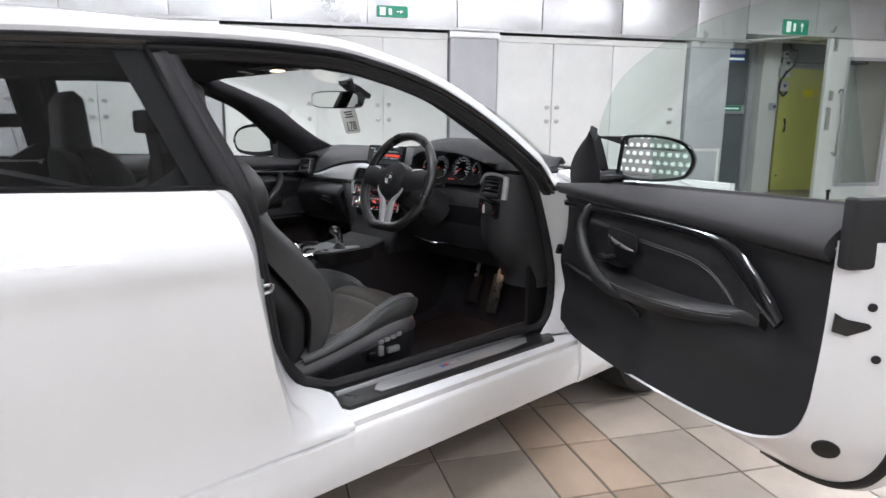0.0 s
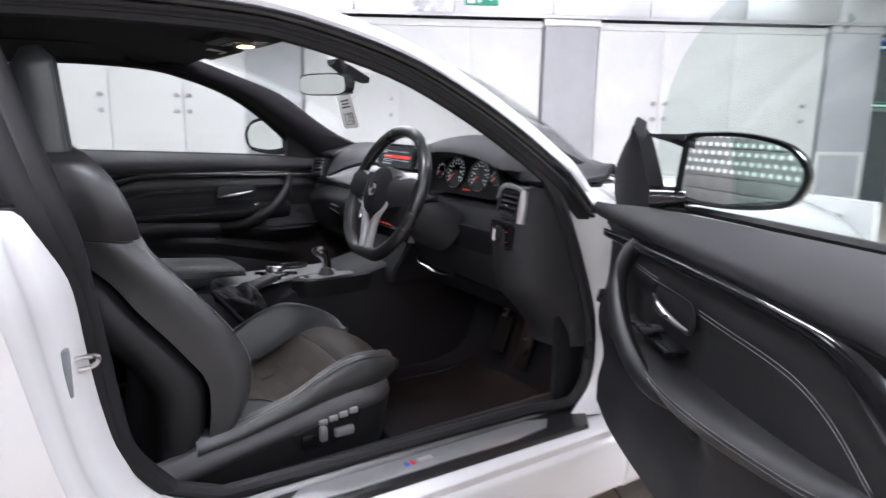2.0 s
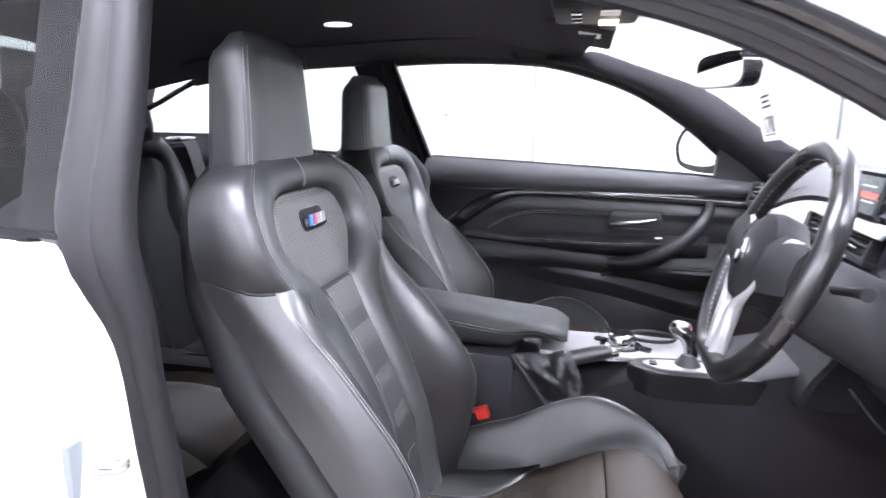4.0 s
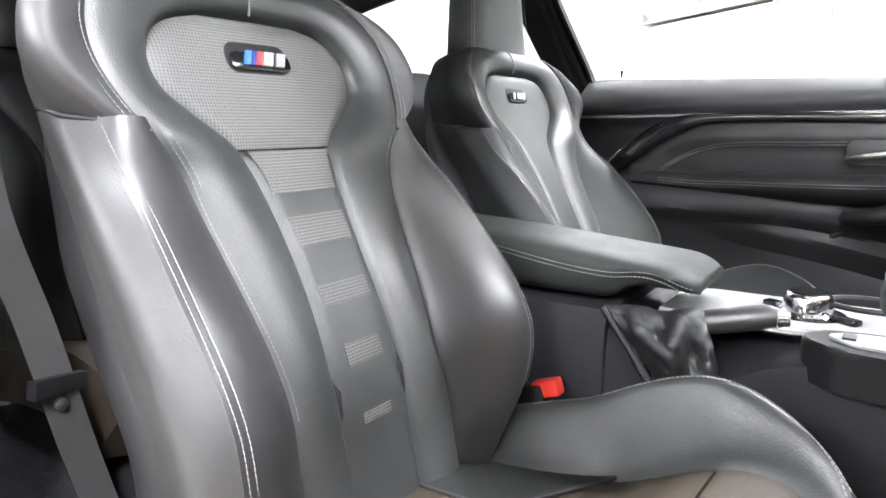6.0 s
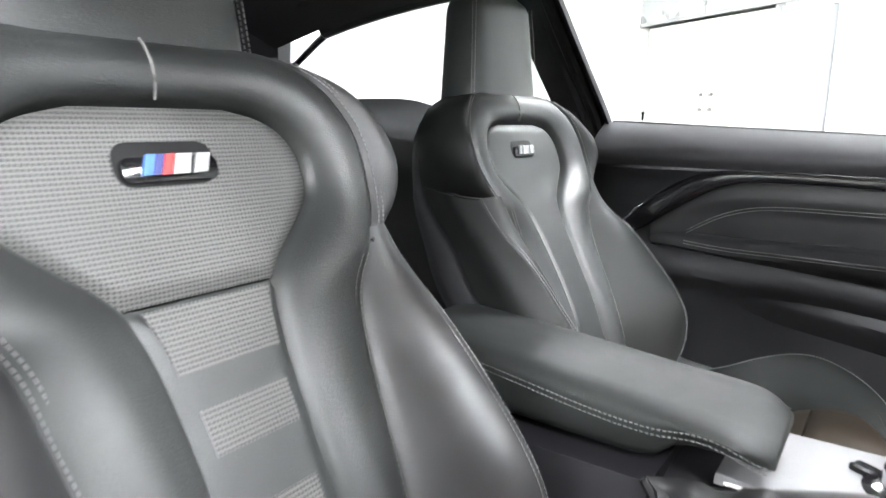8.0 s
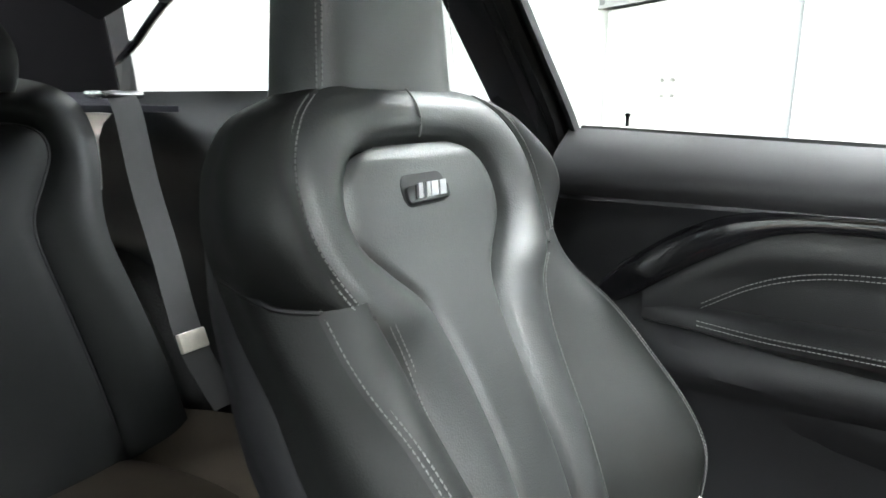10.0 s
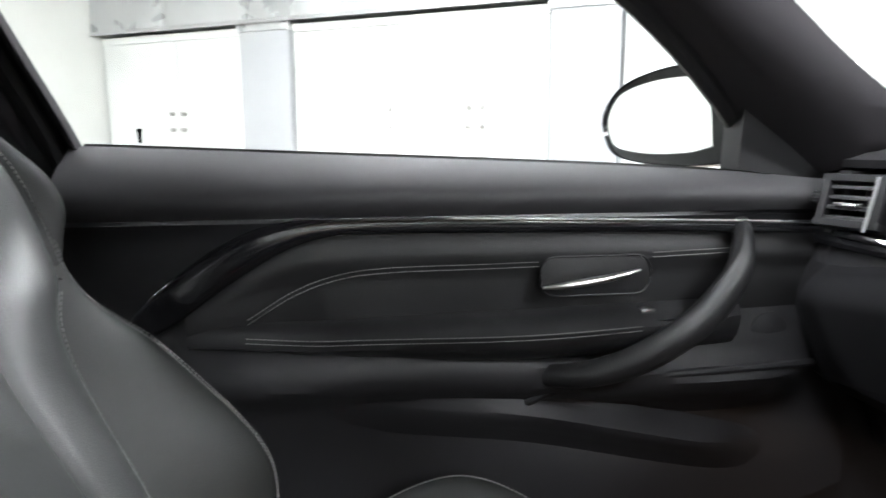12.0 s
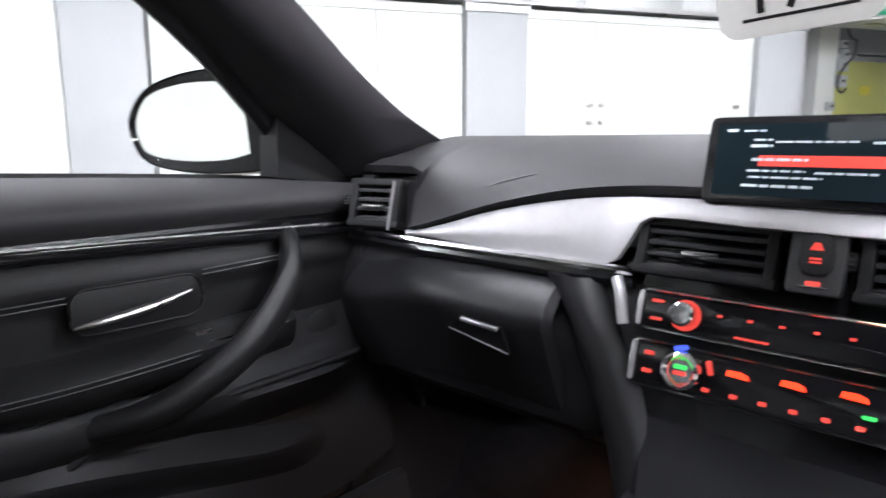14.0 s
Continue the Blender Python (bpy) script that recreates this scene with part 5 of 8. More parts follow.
def build_seat(name, label, ox, oy, door_side, punched=True, oz=0.0, puffed=1.0):
    """ox: shift along the car, oy: its middle line; door_side: +1 or -1, the y direction of its door."""
    seat = new(name)
    seat.parent = car
    seat["label"] = label
    nx, nz = 0.948, 0.319
    # passenger's hides: darker copies of the driver's leather, their shade put into the colour
    roll_hide, flank_hide, base_hide = (LEATHER_SMOOTH, FLANK, LEATHER) if punched else (ARMHIDE, DIMHIDE, ARMHIDE)

    def B(b, z, out):
        """A point on the backrest: b across, z up, out towards the occupant."""
        x = -0.128 - (z - 0.528) * 0.337
        o = out + lumbar(z)
        return V((ox + x + nx * o, oy + b, z + oz + nz * o * 0.6))

    def drape(lines, n, k, bulge, groove=(0.0, 0.0), s=1, nm="", mat=None, lab="", th=0.012, width=0.010, loop_over=False):
        """A padded panel between lines that run along it; groove: how far its two long edges dip into their seams."""
        runs = []
        for ln in lines:
            ln = [V((b, z, o * (puffed if o > 0.03 else 1))) for b, z, o in ln]
            if loop_over:
                ln = ln + [V((-p.x, p.y, p.z)) for p in ln[-2::-1]]
            runs.append(spl(ln, n))
        g = []
        for i in range(n):
            across = spl([r[i] for r in runs], k) if len(runs) > 2 else [runs[0][i].lerp(runs[1][i], j / (k - 1)) for j in range(k)]
            w = sum((q - p).length for p, q in zip(across, across[1:]))
            row = []
            for j, p in enumerate(across):
                h = j / (k - 1)
                dip = groove[0] * math.exp(-(h * w / width) ** 2) + groove[1] * math.exp(-((1 - h) * w / width) ** 2)
                row.append(B(s * p.x, p.y, p.z + bulge * math.sin(math.pi * h) ** 0.8 - dip))
            g.append(row)
        return part(nm, sheet(g, -th if loop_over else th * s), mat, seat, lab, 70)

    def seam(lines, f0, f1, lift, s, off=0.0, n=44):
        """Threads along a panel's edge, inset by off."""
        ln = spl([V((b, z, o * (puffed if o > 0.03 else 1))) for b, z, o in lines], n)
        pts = [B(s * (p.x + off), p.y, p.z + lift) for p in ln[int(f0 * (n - 1)):int(f1 * (n - 1)) + 1]]
        stitches(pts, 0.0036, 0.0016, 0.00062, "stitching", seat)

    # centre: shield and strip with perforated inserts
    def patch(z0, z1, w, nzs, nbs, lift, edge, nm, mat, lab="", th=0.012, bow=0.0):
        g = []
        for i in range(nzs + 1):
            f = i / nzs
            z = z0 + (z1 - z0) * (1 - (1 - f) ** 1.6)
            row = []
            for j in range(nbs + 1):
                h = -1 + 2 * j / nbs
                c = w(z)
                e = min((1 - abs(h)) * c, (z - z0) if lift > 0.003 else 1, z1 - z)
                row.append(B(h * c, z, lift + bow * (1 - h * h) - edge * math.exp(-(e / 0.008) ** 2)))
            g.append(row)
        return part(nm, sheet(g, -th), mat, seat, lab)
    if punched:
        patch(0.8235, 0.9665, lambda z: wA(z) + 0.006, 34, 34, 0.004, 0.007, "shield_panel", PERF, "perforated grey leather shield panel")
        patch(0.37, 0.822, lambda z: wA(z) + 0.010, 36, 16, 0.003, 0.008, "centre_strip", LEATHER, "smooth black leather centre strip")
    else:
        patch(0.37, 0.9665, lambda z: wA(z) + 0.007, 70, 30, 0.004, 0.008, "shield_panel", LEATHER, "smooth black leather shield and centre panel")
    for z0, z1, w in () if not punched else ((0.774, 0.8205, 0.93), (0.716, 0.749, 0.86), (0.653, 0.676, 0.80), (0.588, 0.611, 0.56), (0.527, 0.538, 0.46)):
        patch(z0, z1, lambda z: wA(z) * w, 6, 10, 0.0042, 0.0004, "perforated_insert", PERF, "", 0.001)
    # one padded horseshoe round shield and strip
    drape([PAD_IN, [((a[0] + b[0]) / 2, (a[1] + b[1]) / 2, b[2] * 0.45 + 0.003) for a, b in zip(PAD_IN, PAD_OUT)], PAD_OUT], 121, 21, 0.010, (0.014, 0.0035), 1, "inner_pad", LEATHER, "black leather pad round the shield", width=0.0065, loop_over=True)
    for s in (-1, 1):
        drape([BOLSTER_IN, CREST], 50, 17, 0.018, (0.004, 0.0015), s, "side_bolster", roll_hide, "rounded black leather side bolster")
        drape([CREST, FLANK_MID, FLANK_REAR], 50, 13, 0.002, (0.0015, 0.006), s, "seat_flank", flank_hide, "black leather seat side")
        drape([SHOULDER, SHOULDER_ROLL, SHOULDER_SIDE, SHOULDER_REAR], 40, 17, 0.0, (0.0025, 0.006), s, "shoulder_flank", flank_hide, "black leather shoulder side")
        for off in (0.006, 0.013):
            seam(SHOULDER, 0.05, 0.97, 0.0022, s, off)
            seam(CREST, 0.02, 0.86, 0.0022, s, off - 0.016)
        for off in (-0.006, -0.013):
            seam(PAD_OUT[:7], 0.28, 0.98, 0.0035, s, off)
        # piping where bolster and shoulder meet
        part("seam", tube(spl([B(s * b, z, o) for b, z, o in (SHOULDER[-1], SHOULDER_ROLL[-1], (0.225, 0.858, -0.004), SHOULDER_SIDE[-1], SHOULDER_REAR[-1])], 16), 0.0022, 6), RUBBER, seat)
    # rear shell
    half = curve([(0.36, 0.226), (0.45, 0.232), (0.60, 0.234), (0.75, 0.220), (0.88, 0.198), (0.94, 0.192), (0.98, 0.168), (1.01, 0.125), (1.03, 0.08)])
    edge = curve([(0.36, -0.06), (0.41, -0.05), (0.485, -0.022), (0.566, -0.006), (0.635, -0.026), (0.725, -0.050), (0.785, -0.058), (0.88, -0.080), (1.03, -0.060)])
    rings = []
    for i in range(30):
        z = 0.36 + 0.67 * i / 29
        ring = []
        for k in range(24):
            a = math.pi * 2 * k / 24
            c, sn = math.cos(a), math.sin(a)
            dpt = 0.062 - 0.034 * smooth(0.72, 0.95, z)
            ring.append(B(half(z) * math.copysign(abs(c) ** (0.45 if sn > 0 else 0.75), c), z, edge(z) - dpt + 0.008 + dpt * math.copysign(abs(sn) ** 0.6, sn)))
        rings.append(ring)
    part("back_shell", hull(rings), PLASTIC, seat, "black moulded seat back shell", 60)
    # integrated headrest, leaning forward
    rings = []
    for i in range(18):
        f = i / 17
        z = 1.004 + 0.192 * f
        w = 0.120 - 0.020 * f - 0.030 * smooth(0.80, 1.0, f) ** 2
        dpt = 0.050 - 0.010 * f - 0.022 * smooth(0.78, 1.0, f) ** 2
        lean = -0.052 + 0.062 * f
        ring = []
        for k in range(32):
            a = math.pi * 2 * k / 32
            c, sn = math.cos(a), math.sin(a)
            ring.append(B(w * (1 - 0.05 * max(sn, 0) + 0.16 * min(sn, 0)) * math.copysign(abs(c) ** 0.36, c), z, lean + dpt * math.copysign(abs(sn) ** 0.46, sn)))
        rings.append(ring)
    part("headrest", hull(rings), LEATHER, seat, "tall black leather headrest", 50)
    for s in (-1, 1):
        for off in (0.0, 0.007):
            pts = [B(s * (0.1135 - 0.0165 * k / 20), 1.016 + 0.155 * k / 20, -0.007 - off + 0.054 * (k + 1.2) / 24.7) for k in range(21)]
            stitches(pts, 0.0036, 0.0016, 0.00062, "stitching", seat)
    part("seam", tube([B(0.0, 0.9715 + 0.047 * k / 8, 0.0015 + 0.0120 * math.sin(math.pi * (k + 0.6) / 9.2) ** 0.8) for k in range(9)], 0.0012, 6), STITCH, seat)
    # badge in its dark cut-out
    m = axes(B(0, 0.921, 0.0035), (0, 1, 0), (-0.32, 0, 0.948))
    m = m @ Matrix.Translation((-0.004 if punched else -0.014, 0.002, 0)) @ Matrix.Scale(1.0 if punched else 0.9, 4)
    part("badge_recess", plate(rrect(0.086, 0.035, 0.013), 0.0012, m, 0.0006), INKBLACK, seat)
    bd = part("badge", plate(rrect(0.082, 0.020, 0.007), 0.005, m @ Matrix.Translation((0.002, -0.005, 0)), 0.0015), GLOSS, seat, "small chrome and black badge")
    for k, (mm, dx, w_) in enumerate(((BADGE_B if punched else SATIN, -0.021, 0.008), (BADGE_N if punched else GLOSS, -0.013, 0.006), (BADGE_R if punched else SATIN, -0.0055, 0.007), (SATIN, 0.007, 0.014), (SATIN, 0.024, 0.013))):
        part("badge_bar", plate([(dx - w_ / 2, -0.008), (dx + w_ / 2, -0.008), (dx + w_ / 2 + 0.006, 0.008), (dx - w_ / 2 + 0.006, 0.008)], 0.003, m @ Matrix.Translation((0.0, -0.002, 0.005))), mm, bd)
    # cushion
    def C(a, b, up):
        return V((ox + a, oy + b, up + oz))
    zc = curve([(-0.16, 0.432), (-0.05, 0.424), (0.05, 0.430), (0.12, 0.447), (0.18, 0.478), (0.225, 0.503), (0.28, 0.514), (0.325, 0.504), (0.348, 0.478), (0.36, 0.440)])
    cw = curve([(-0.16, 0.130), (0.0, 0.162), (0.11, 0.190), (0.18, 0.184), (0.225, 0.170), (0.30, 0.150), (0.36, 0.120)])
    crest = curve([(-0.15, 0.446), (-0.098, 0.455), (-0.05, 0.465), (0.0, 0.481), (0.059, 0.500), (0.126, 0.534), (0.172, 0.552), (0.211, 0.558), (0.25, 0.553), (0.30, 0.536), (0.335, 0.514), (0.352, 0.490)])
    ow = curve([(-0.16, 0.230), (0.0, 0.245), (0.2, 0.247), (0.25, 0.236), (0.30, 0.203), (0.335, 0.165), (0.352, 0.135)])

    def cushion(x0, x1, lo, hi, n, k, fun, nm, mat, lab, edge=0.005, bow=0.0):
        g = []
        for i in range(n + 1):
            f = i / n
            a = x0 + (x1 - x0) * f
            row = []
            for j in range(k + 1):
                h = j / k
                b = lo(a) + (hi(a) - lo(a)) * h
                e = min(min(h, 1 - h) * abs(hi(a) - lo(a)), min(f, 1 - f) * (x1 - x0))
                row.append(C(a + bow * f * f * (0.25 - (b / 0.13) ** 2), b, fun(a, b) - edge * math.exp(-(e / 0.008) ** 2)))
            g.append(row)
        return part(nm, sheet(g, 0.02), mat, seat, lab)
    cushion(-0.10, 0.222, lambda a: -cw(a), cw, 24, 20, lambda a, b: zc(a) + 0.010 * (1 - (b / 0.15) ** 2), "seat_cushion", BROWN, "worn dark seat cushion")
    cushion(0.225, 0.362, lambda a: -cw(a), cw, 20, 20, lambda a, b: zc(a) + 0.008 * (1 - (b / 0.15) ** 2), "thigh_support", BROWN, "worn dark leather thigh support", 0.005, 0.036)
    for x0, w in ((0.02, 0.05), (0.075, 0.05), (0.13, 0.05)):
        for b in (-0.05, 0.05):
            cushion(x0, x0 + 0.03, lambda a: b - 0.028, lambda a: b + 0.028, 4, 4, lambda a, bb: zc(a) + 0.010 * (1 - (bb / 0.15) ** 2) + 0.0014, "perforated_insert", SUEDEPATCH, "", 0.0006)
    base_top = curve([(-0.22, 0.412), (-0.117, 0.434), (-0.03, 0.452), (0.05, 0.469), (0.14, 0.484), (0.215, 0.489), (0.27, 0.483), (0.31, 0.468), (0.345, 0.44)])
    cover_b = curve([(-0.22, 0.250), (0.0, 0.258), (0.20, 0.256), (0.25, 0.240), (0.28, 0.217), (0.31, 0.178), (0.335, 0.125), (0.345, 0.09)])
    for s in (-1, 1):
        def bz(a, b):
            t = min(max((abs(b) - cw(a)) / max(ow(a) - cw(a), 0.01), 0), 1)
            up = smooth(0, 0.80, t) * 0.75 + 0.25 * min(t / 0.80, 1)
            return zc(a) + 0.002 + max(crest(a) - zc(a), 0) * up + 0.009 * math.exp(-((t - 0.74) / 0.22) ** 2) - 0.004 * smooth(0.9, 1, t) - 0.016 * math.exp(-((abs(b) - cw(a) + 0.012) / 0.010) ** 2)
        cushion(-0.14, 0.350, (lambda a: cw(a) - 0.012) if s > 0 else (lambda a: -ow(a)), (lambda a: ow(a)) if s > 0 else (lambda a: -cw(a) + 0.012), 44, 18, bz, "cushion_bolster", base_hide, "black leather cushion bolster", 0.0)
        # upright side panel under the stitched crest
        g = []
        for i in range(40):
            a = -0.14 + 0.49 * i / 39
            p = C(a, s * (ow(a) + 0.0015), bz(a, s * ow(a)) - 0.002)
            foot = C(min(a, 0.335), s * (cover_b(min(a, 0.335)) - 0.020), min(base_top(a) - 0.008, p.z - oz - 0.012))
            g.append([p.lerp(foot, q) + V((0.35 * smooth(0.2, 0.33, a), s, 0)) * (0.010 * math.sin(math.pi * q ** 0.8)) for q in [k / 8 for k in range(9)]])
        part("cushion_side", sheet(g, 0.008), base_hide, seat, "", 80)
        part("piping", tube([C(a, s * (ow(a) + 0.0005), bz(a, s * ow(a)) + 0.0005) for a in [-0.12 + 0.47 * k / 44 for k in range(45)]], 0.0022, 7), LEATHER_SMOOTH, seat)
        for off in (0.005, 0.012):
            pts = [C(a, s * (ow(a) - off), bz(a, s * (ow(a) - off)) + 0.0012) for a in [-0.10 + 0.44 * k / 44 for k in range(45)]]
            stitches(pts, 0.0042, 0.0016, 0.0009, "stitching", seat)
    g = []
    for j in range(21):
        b = -0.118 + 0.236 * j / 20
        p = C(0.352 + 0.036 * (0.25 - (b / 0.13) ** 2), b, 0.450)
        g.append([p, p + V((-0.002, 0, -0.022)), p + V((-0.012, 0, -0.05)), p + V((-0.028, 0, -0.075))])
    part("cushion_front", sheet(g, -0.006), base_hide, seat, "", 60)
    # leather wings that cover the rear corners of the pan
    wing = curve([(-0.10, 0.046), (-0.045, 0.051), (0.024, 0.062), (0.06, 0.102), (0.09, 0.152), (0.112, 0.186)])
    for s in (-1, 1):
        def pan_z(a, b):
            return zc(a) + 0.010 * (1 - (b / 0.15) ** 2) + 0.0035
        steps = [-0.095 + 0.205 * k / 24 for k in range(25)]
        g = [[C(a, s * b, pan_z(a, b) - (0.004 if q == 0 else 0)) for q in range(7) for b in (wing(a) + (cw(a) + 0.004 - wing(a)) * q / 6,)] for a in steps]
        part("pan_wing", sheet(g, 0.004 * s), ARMHIDE, seat, "", 60)
        part("piping", tube([C(a, s * wing(a), pan_z(a, wing(a)) - 0.001) for a in steps], 0.0022, 7), LEATHER_SMOOTH, seat)
    # base side cover: a leaning ledge on top, an upright face below, switches on the door side
    low = curve([(-0.22, 0.345), (0.0, 0.335), (0.20, 0.330), (0.28, 0.338), (0.345, 0.36)])
    for s in (-1, 1):
        g = []
        for off, down in ((0.030, 0.006), (0.021, 0.000), (0.016, 0.002), (0.003, 0.020), (0.0, 0.026), (0.0015, 0.032), (0.006, 0.036)):
            g.append([C(a, s * (cover_b(a) - off), base_top(a) - down) for a in [-0.22 + 0.565 * k / 44 for k in range(45)]])
        part("base_cover", sheet(g, 0.010 * s), SHELLPLASTIC, seat, "dark grey plastic ledge of the seat base", 50)
        # upright face takes a darker plastic, painting the shade under the ledge
        g = []
        for q in (0.0, 0.2, 0.5, 0.8, 1.0):
            g.append([C(a, s * (cover_b(a) - 0.007 - 0.020 * q * q), base_top(a) - 0.036 - (base_top(a) - 0.036 - low(a)) * q) for a in [-0.22 + 0.565 * k / 44 for k in range(45)]])
        part("base_shaded_side", sheet(g, 0.010 * s), PLASTIC, seat, "plastic seat base side, darkened for the shade under its ledge", 50)
        part("cover_joint", tube([C(-0.012 + 0.004 * k / 6, s * (cover_b(0.0) + 0.0008 - 0.018 * k / 6), base_top(-0.01) - 0.024 + 0.023 * k / 6) for k in range(7)], 0.0013, 6), INKBLACK, seat)
        if s == door_side:
            o2 = [(0.066, 0.386), (0.135, 0.384), (0.183, 0.399), (0.199, 0.428), (0.207, 0.464), (0.199, 0.473), (0.186, 0.474), (0.12, 0.464), (0.046, 0.447), (0.038, 0.438), (0.046, 0.415)]
            m2 = axes((ox, oy + s * 0.2575, oz), (1, 0, 0), (0, 0, 1))
            sp = part("switch_panel", plate(o2, -0.005 * s, m2, 0.0), INKBLACK, seat, "black seat switch panel with chrome switches")
            part("panel_strip", plate([(0.045, 0.436), (0.050, 0.426), (0.118, 0.440), (0.196, 0.452), (0.203, 0.465), (0.188, 0.470), (0.12, 0.460), (0.050, 0.444)], -0.0025 * s, axes((ox, oy + s * 0.2625, oz), (1, 0, 0), (0, 0, 1)), 0.0), SHELLPLASTIC, sp)
            for (a, zz, la, lz) in ((0.160, 0.412, 0.046, 0.020), (0.112, 0.417, 0.018, 0.034), (0.076, 0.410, 0.026, 0.030)):
                part("seat_switch", block((ox + a, oy + s * 0.268, zz + oz), (la, 0.014, lz), 0.006), SATIN if la > 0.03 or la < 0.02 else GLOSS, sp)
            for k in range(4):
                part("seat_button", block((ox + 0.112 + 0.0235 * k, oy + s * 0.2665, 0.4435 + 0.0037 * k + oz), (0.020, 0.011, 0.013), 0.003), SATIN, sp)
    part("seat_rail", block((ox + 0.05, oy, 0.315), (0.46, 0.42, 0.05), 0.01), PLASTIC, seat)
    return seat


build_seat("driver_seat", "black leather sports seat on the driver's side", 0.0, -0.366, -1)
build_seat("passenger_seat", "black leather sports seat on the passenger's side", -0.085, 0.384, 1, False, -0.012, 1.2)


# ---- dashboard ----
def dash():
    d = new("dashboard")
    d.parent = car
    d["label"] = "black soft dashboard with brushed silver trim"
    hood = curve([(-0.70, 0.0), (-0.60, 0.006), (-0.52, 0.026), (-0.44, 0.042), (-0.33, 0.048), (-0.22, 0.040), (-0.16, 0.012), (-0.12, 0.0)])
    top = curve([(-0.14, 0.915), (0.0, 0.918), (0.18, 0.920), (0.26, 0.917), (0.33, 0.909), (0.42, 0.891), (0.50, 0.868), (0.56, 0.852)])
    # upper pad
    rows = []
    for j in range(193):
        y = -0.72 + 1.44 * j / 192
        h = hood(y)
        k = smooth(0.0, 0.02, h)
        e = 0.03 * smooth(0.64, 0.72, abs(y))
        zl = min(top(y) + 0.002, 0.925) if y > -0.14 else 0.925
        zl = zl + (0.932 - zl) * smooth(0.560, 0.570, y)
        xl = 0.648 + (zl - 0.845) * 0.32
        sag = 0.925 - min(zl, 0.925)
        ctl = [(1.04 - 0.17 * (y / 0.72) ** 2, 0.952), (0.94 - 0.09 * (y / 0.72) ** 2, 0.970), (0.85, 0.974 - e), (0.775, 0.964 - e), (0.718 - 0.10 * sag, 0.946 - e - 0.10 * sag), (xl + 0.022, max(zl + 0.010, 0.936 - e - 0.45 * sag)), (xl, zl)]
        flat = [(p.x, p.y) for p in spl([(a, b, 0) for a, b in ctl], 9)]
        arch = [(1.04 - 0.17 * (y / 0.72) ** 2, 0.952), (0.93 - 0.08 * (y / 0.72) ** 2, 0.972 + 0.2 * h), (0.82, 0.982 - e + 0.6 * h), (0.74, 0.980 - e + h), (0.69, 0.974 - e + h), (0.645, 0.962 - e + h), (0.636, 0.952 - e + h), (0.66, 0.946 - e + h), (0.73, 0.940 - e + h)]
        rows.append([(a[0] + (b[0] - a[0]) * k, y, a[1] + (b[1] - a[1]) * k) for a, b in zip(flat, arch)])
    part("upper_pad", sheet(rows, -0.012), DASHMAT, d, "soft black dashboard top", 60)
    # face behind everything
    rings = []
    for j in range(37):
        y = -0.71 + 1.42 * j / 36
        w = smooth(0.60, 0.71, abs(y)) + 1.9 * smooth(-0.53, -0.50, y) * smooth(-0.13, -0.16, y)
        sec = [(0.80, 0.92), (0.675 + 0.03 * w, 0.92), (0.668 + 0.028 * w, 0.86), (0.665, 0.845), (0.650, 0.825), (0.632, 0.76), (0.640, 0.70), (0.66, 0.64), (0.72, 0.60), (0.90, 0.58), (0.95, 0.80)]
        rings.append([(x, y, z) for x, z in sec])
    part("lower_face", hull(rings), DASHSKIN, d, "black lower dashboard")
    # silver blade on the passenger's side, running over the centre vents
    bot = curve([(-0.14, 0.898), (0.10, 0.900), (0.195, 0.902), (0.215, 0.896), (0.235, 0.86), (0.25, 0.848), (0.30, 0.846), (0.45, 0.848), (0.56, 0.850)])
    rows = []
    for j in range(60):
        y = -0.14 + 0.70 * j / 59
        a, b = bot(y), top(y)
        rows.append([(0.644 + (z - 0.845) * 0.32 - 0.006 * math.sin(math.pi * f) - 0.020 * (1 - f) * smooth(0.26, 0.205, y), y, z) for f in [k / 8 for k in range(9)] for z in [a + (max(b, a + 0.001) - a) * f]])
    part("silver_trim", sheet(rows, -0.006), ALU, d, "wide brushed silver dashboard blade")
    pts = [(0.640, 0.22 + 0.42 * k / 20, 0.843 + 0.012 * max(0, (k / 20 - 0.7)) ) for k in range(21)]
    part("trim_edge", tube(pts, 0.005, 8), CHROME, d, "thin chrome strip under the trim")
    pts = [(0.646, 0.22 + 0.46 * k / 20, 0.832 + 0.012 * max(0, (k / 20 - 0.7))) for k in range(21)]
    part("black_strip", tube(pts, 0.009, 8), GLOSS, d)
    # fold in the pad above the blade
    pts = spl([(0.662, 0.545, 0.868), (0.666, 0.47, 0.905), (0.680, 0.40, 0.930), (0.705, 0.30, 0.945), (0.735, 0.17, 0.955)], 24)
    part("pad_fold", tube(pts, 0.0035, 8), DASHMAT, d)
    # glove box
    lid = curve([(0.66, 0.652), (0.70, 0.632), (0.745, 0.612), (0.768, 0.603), (0.780, 0.602), (0.795, 0.609), (0.808, 0.622), (0.817, 0.634), (0.822, 0.644)])
    rows = []
    for i in range(28):
        z = 0.66 + 0.162 * i / 27
        rows.append([(lid(z) + 0.012 * smooth(0.008, 0.0, min(y - 0.30, 0.66 - y)), y, z - 0.02 * smooth(0.5, 0.66, y)) for y in [0.30, 0.303, 0.308] + [0.318 + 0.326 * k / 16 for k in range(17)] + [0.652, 0.657, 0.66]])
    part("glovebox_lid", sheet(rows, 0.012), DASHSKIN, d, "black glovebox lid with a rounded upper edge")
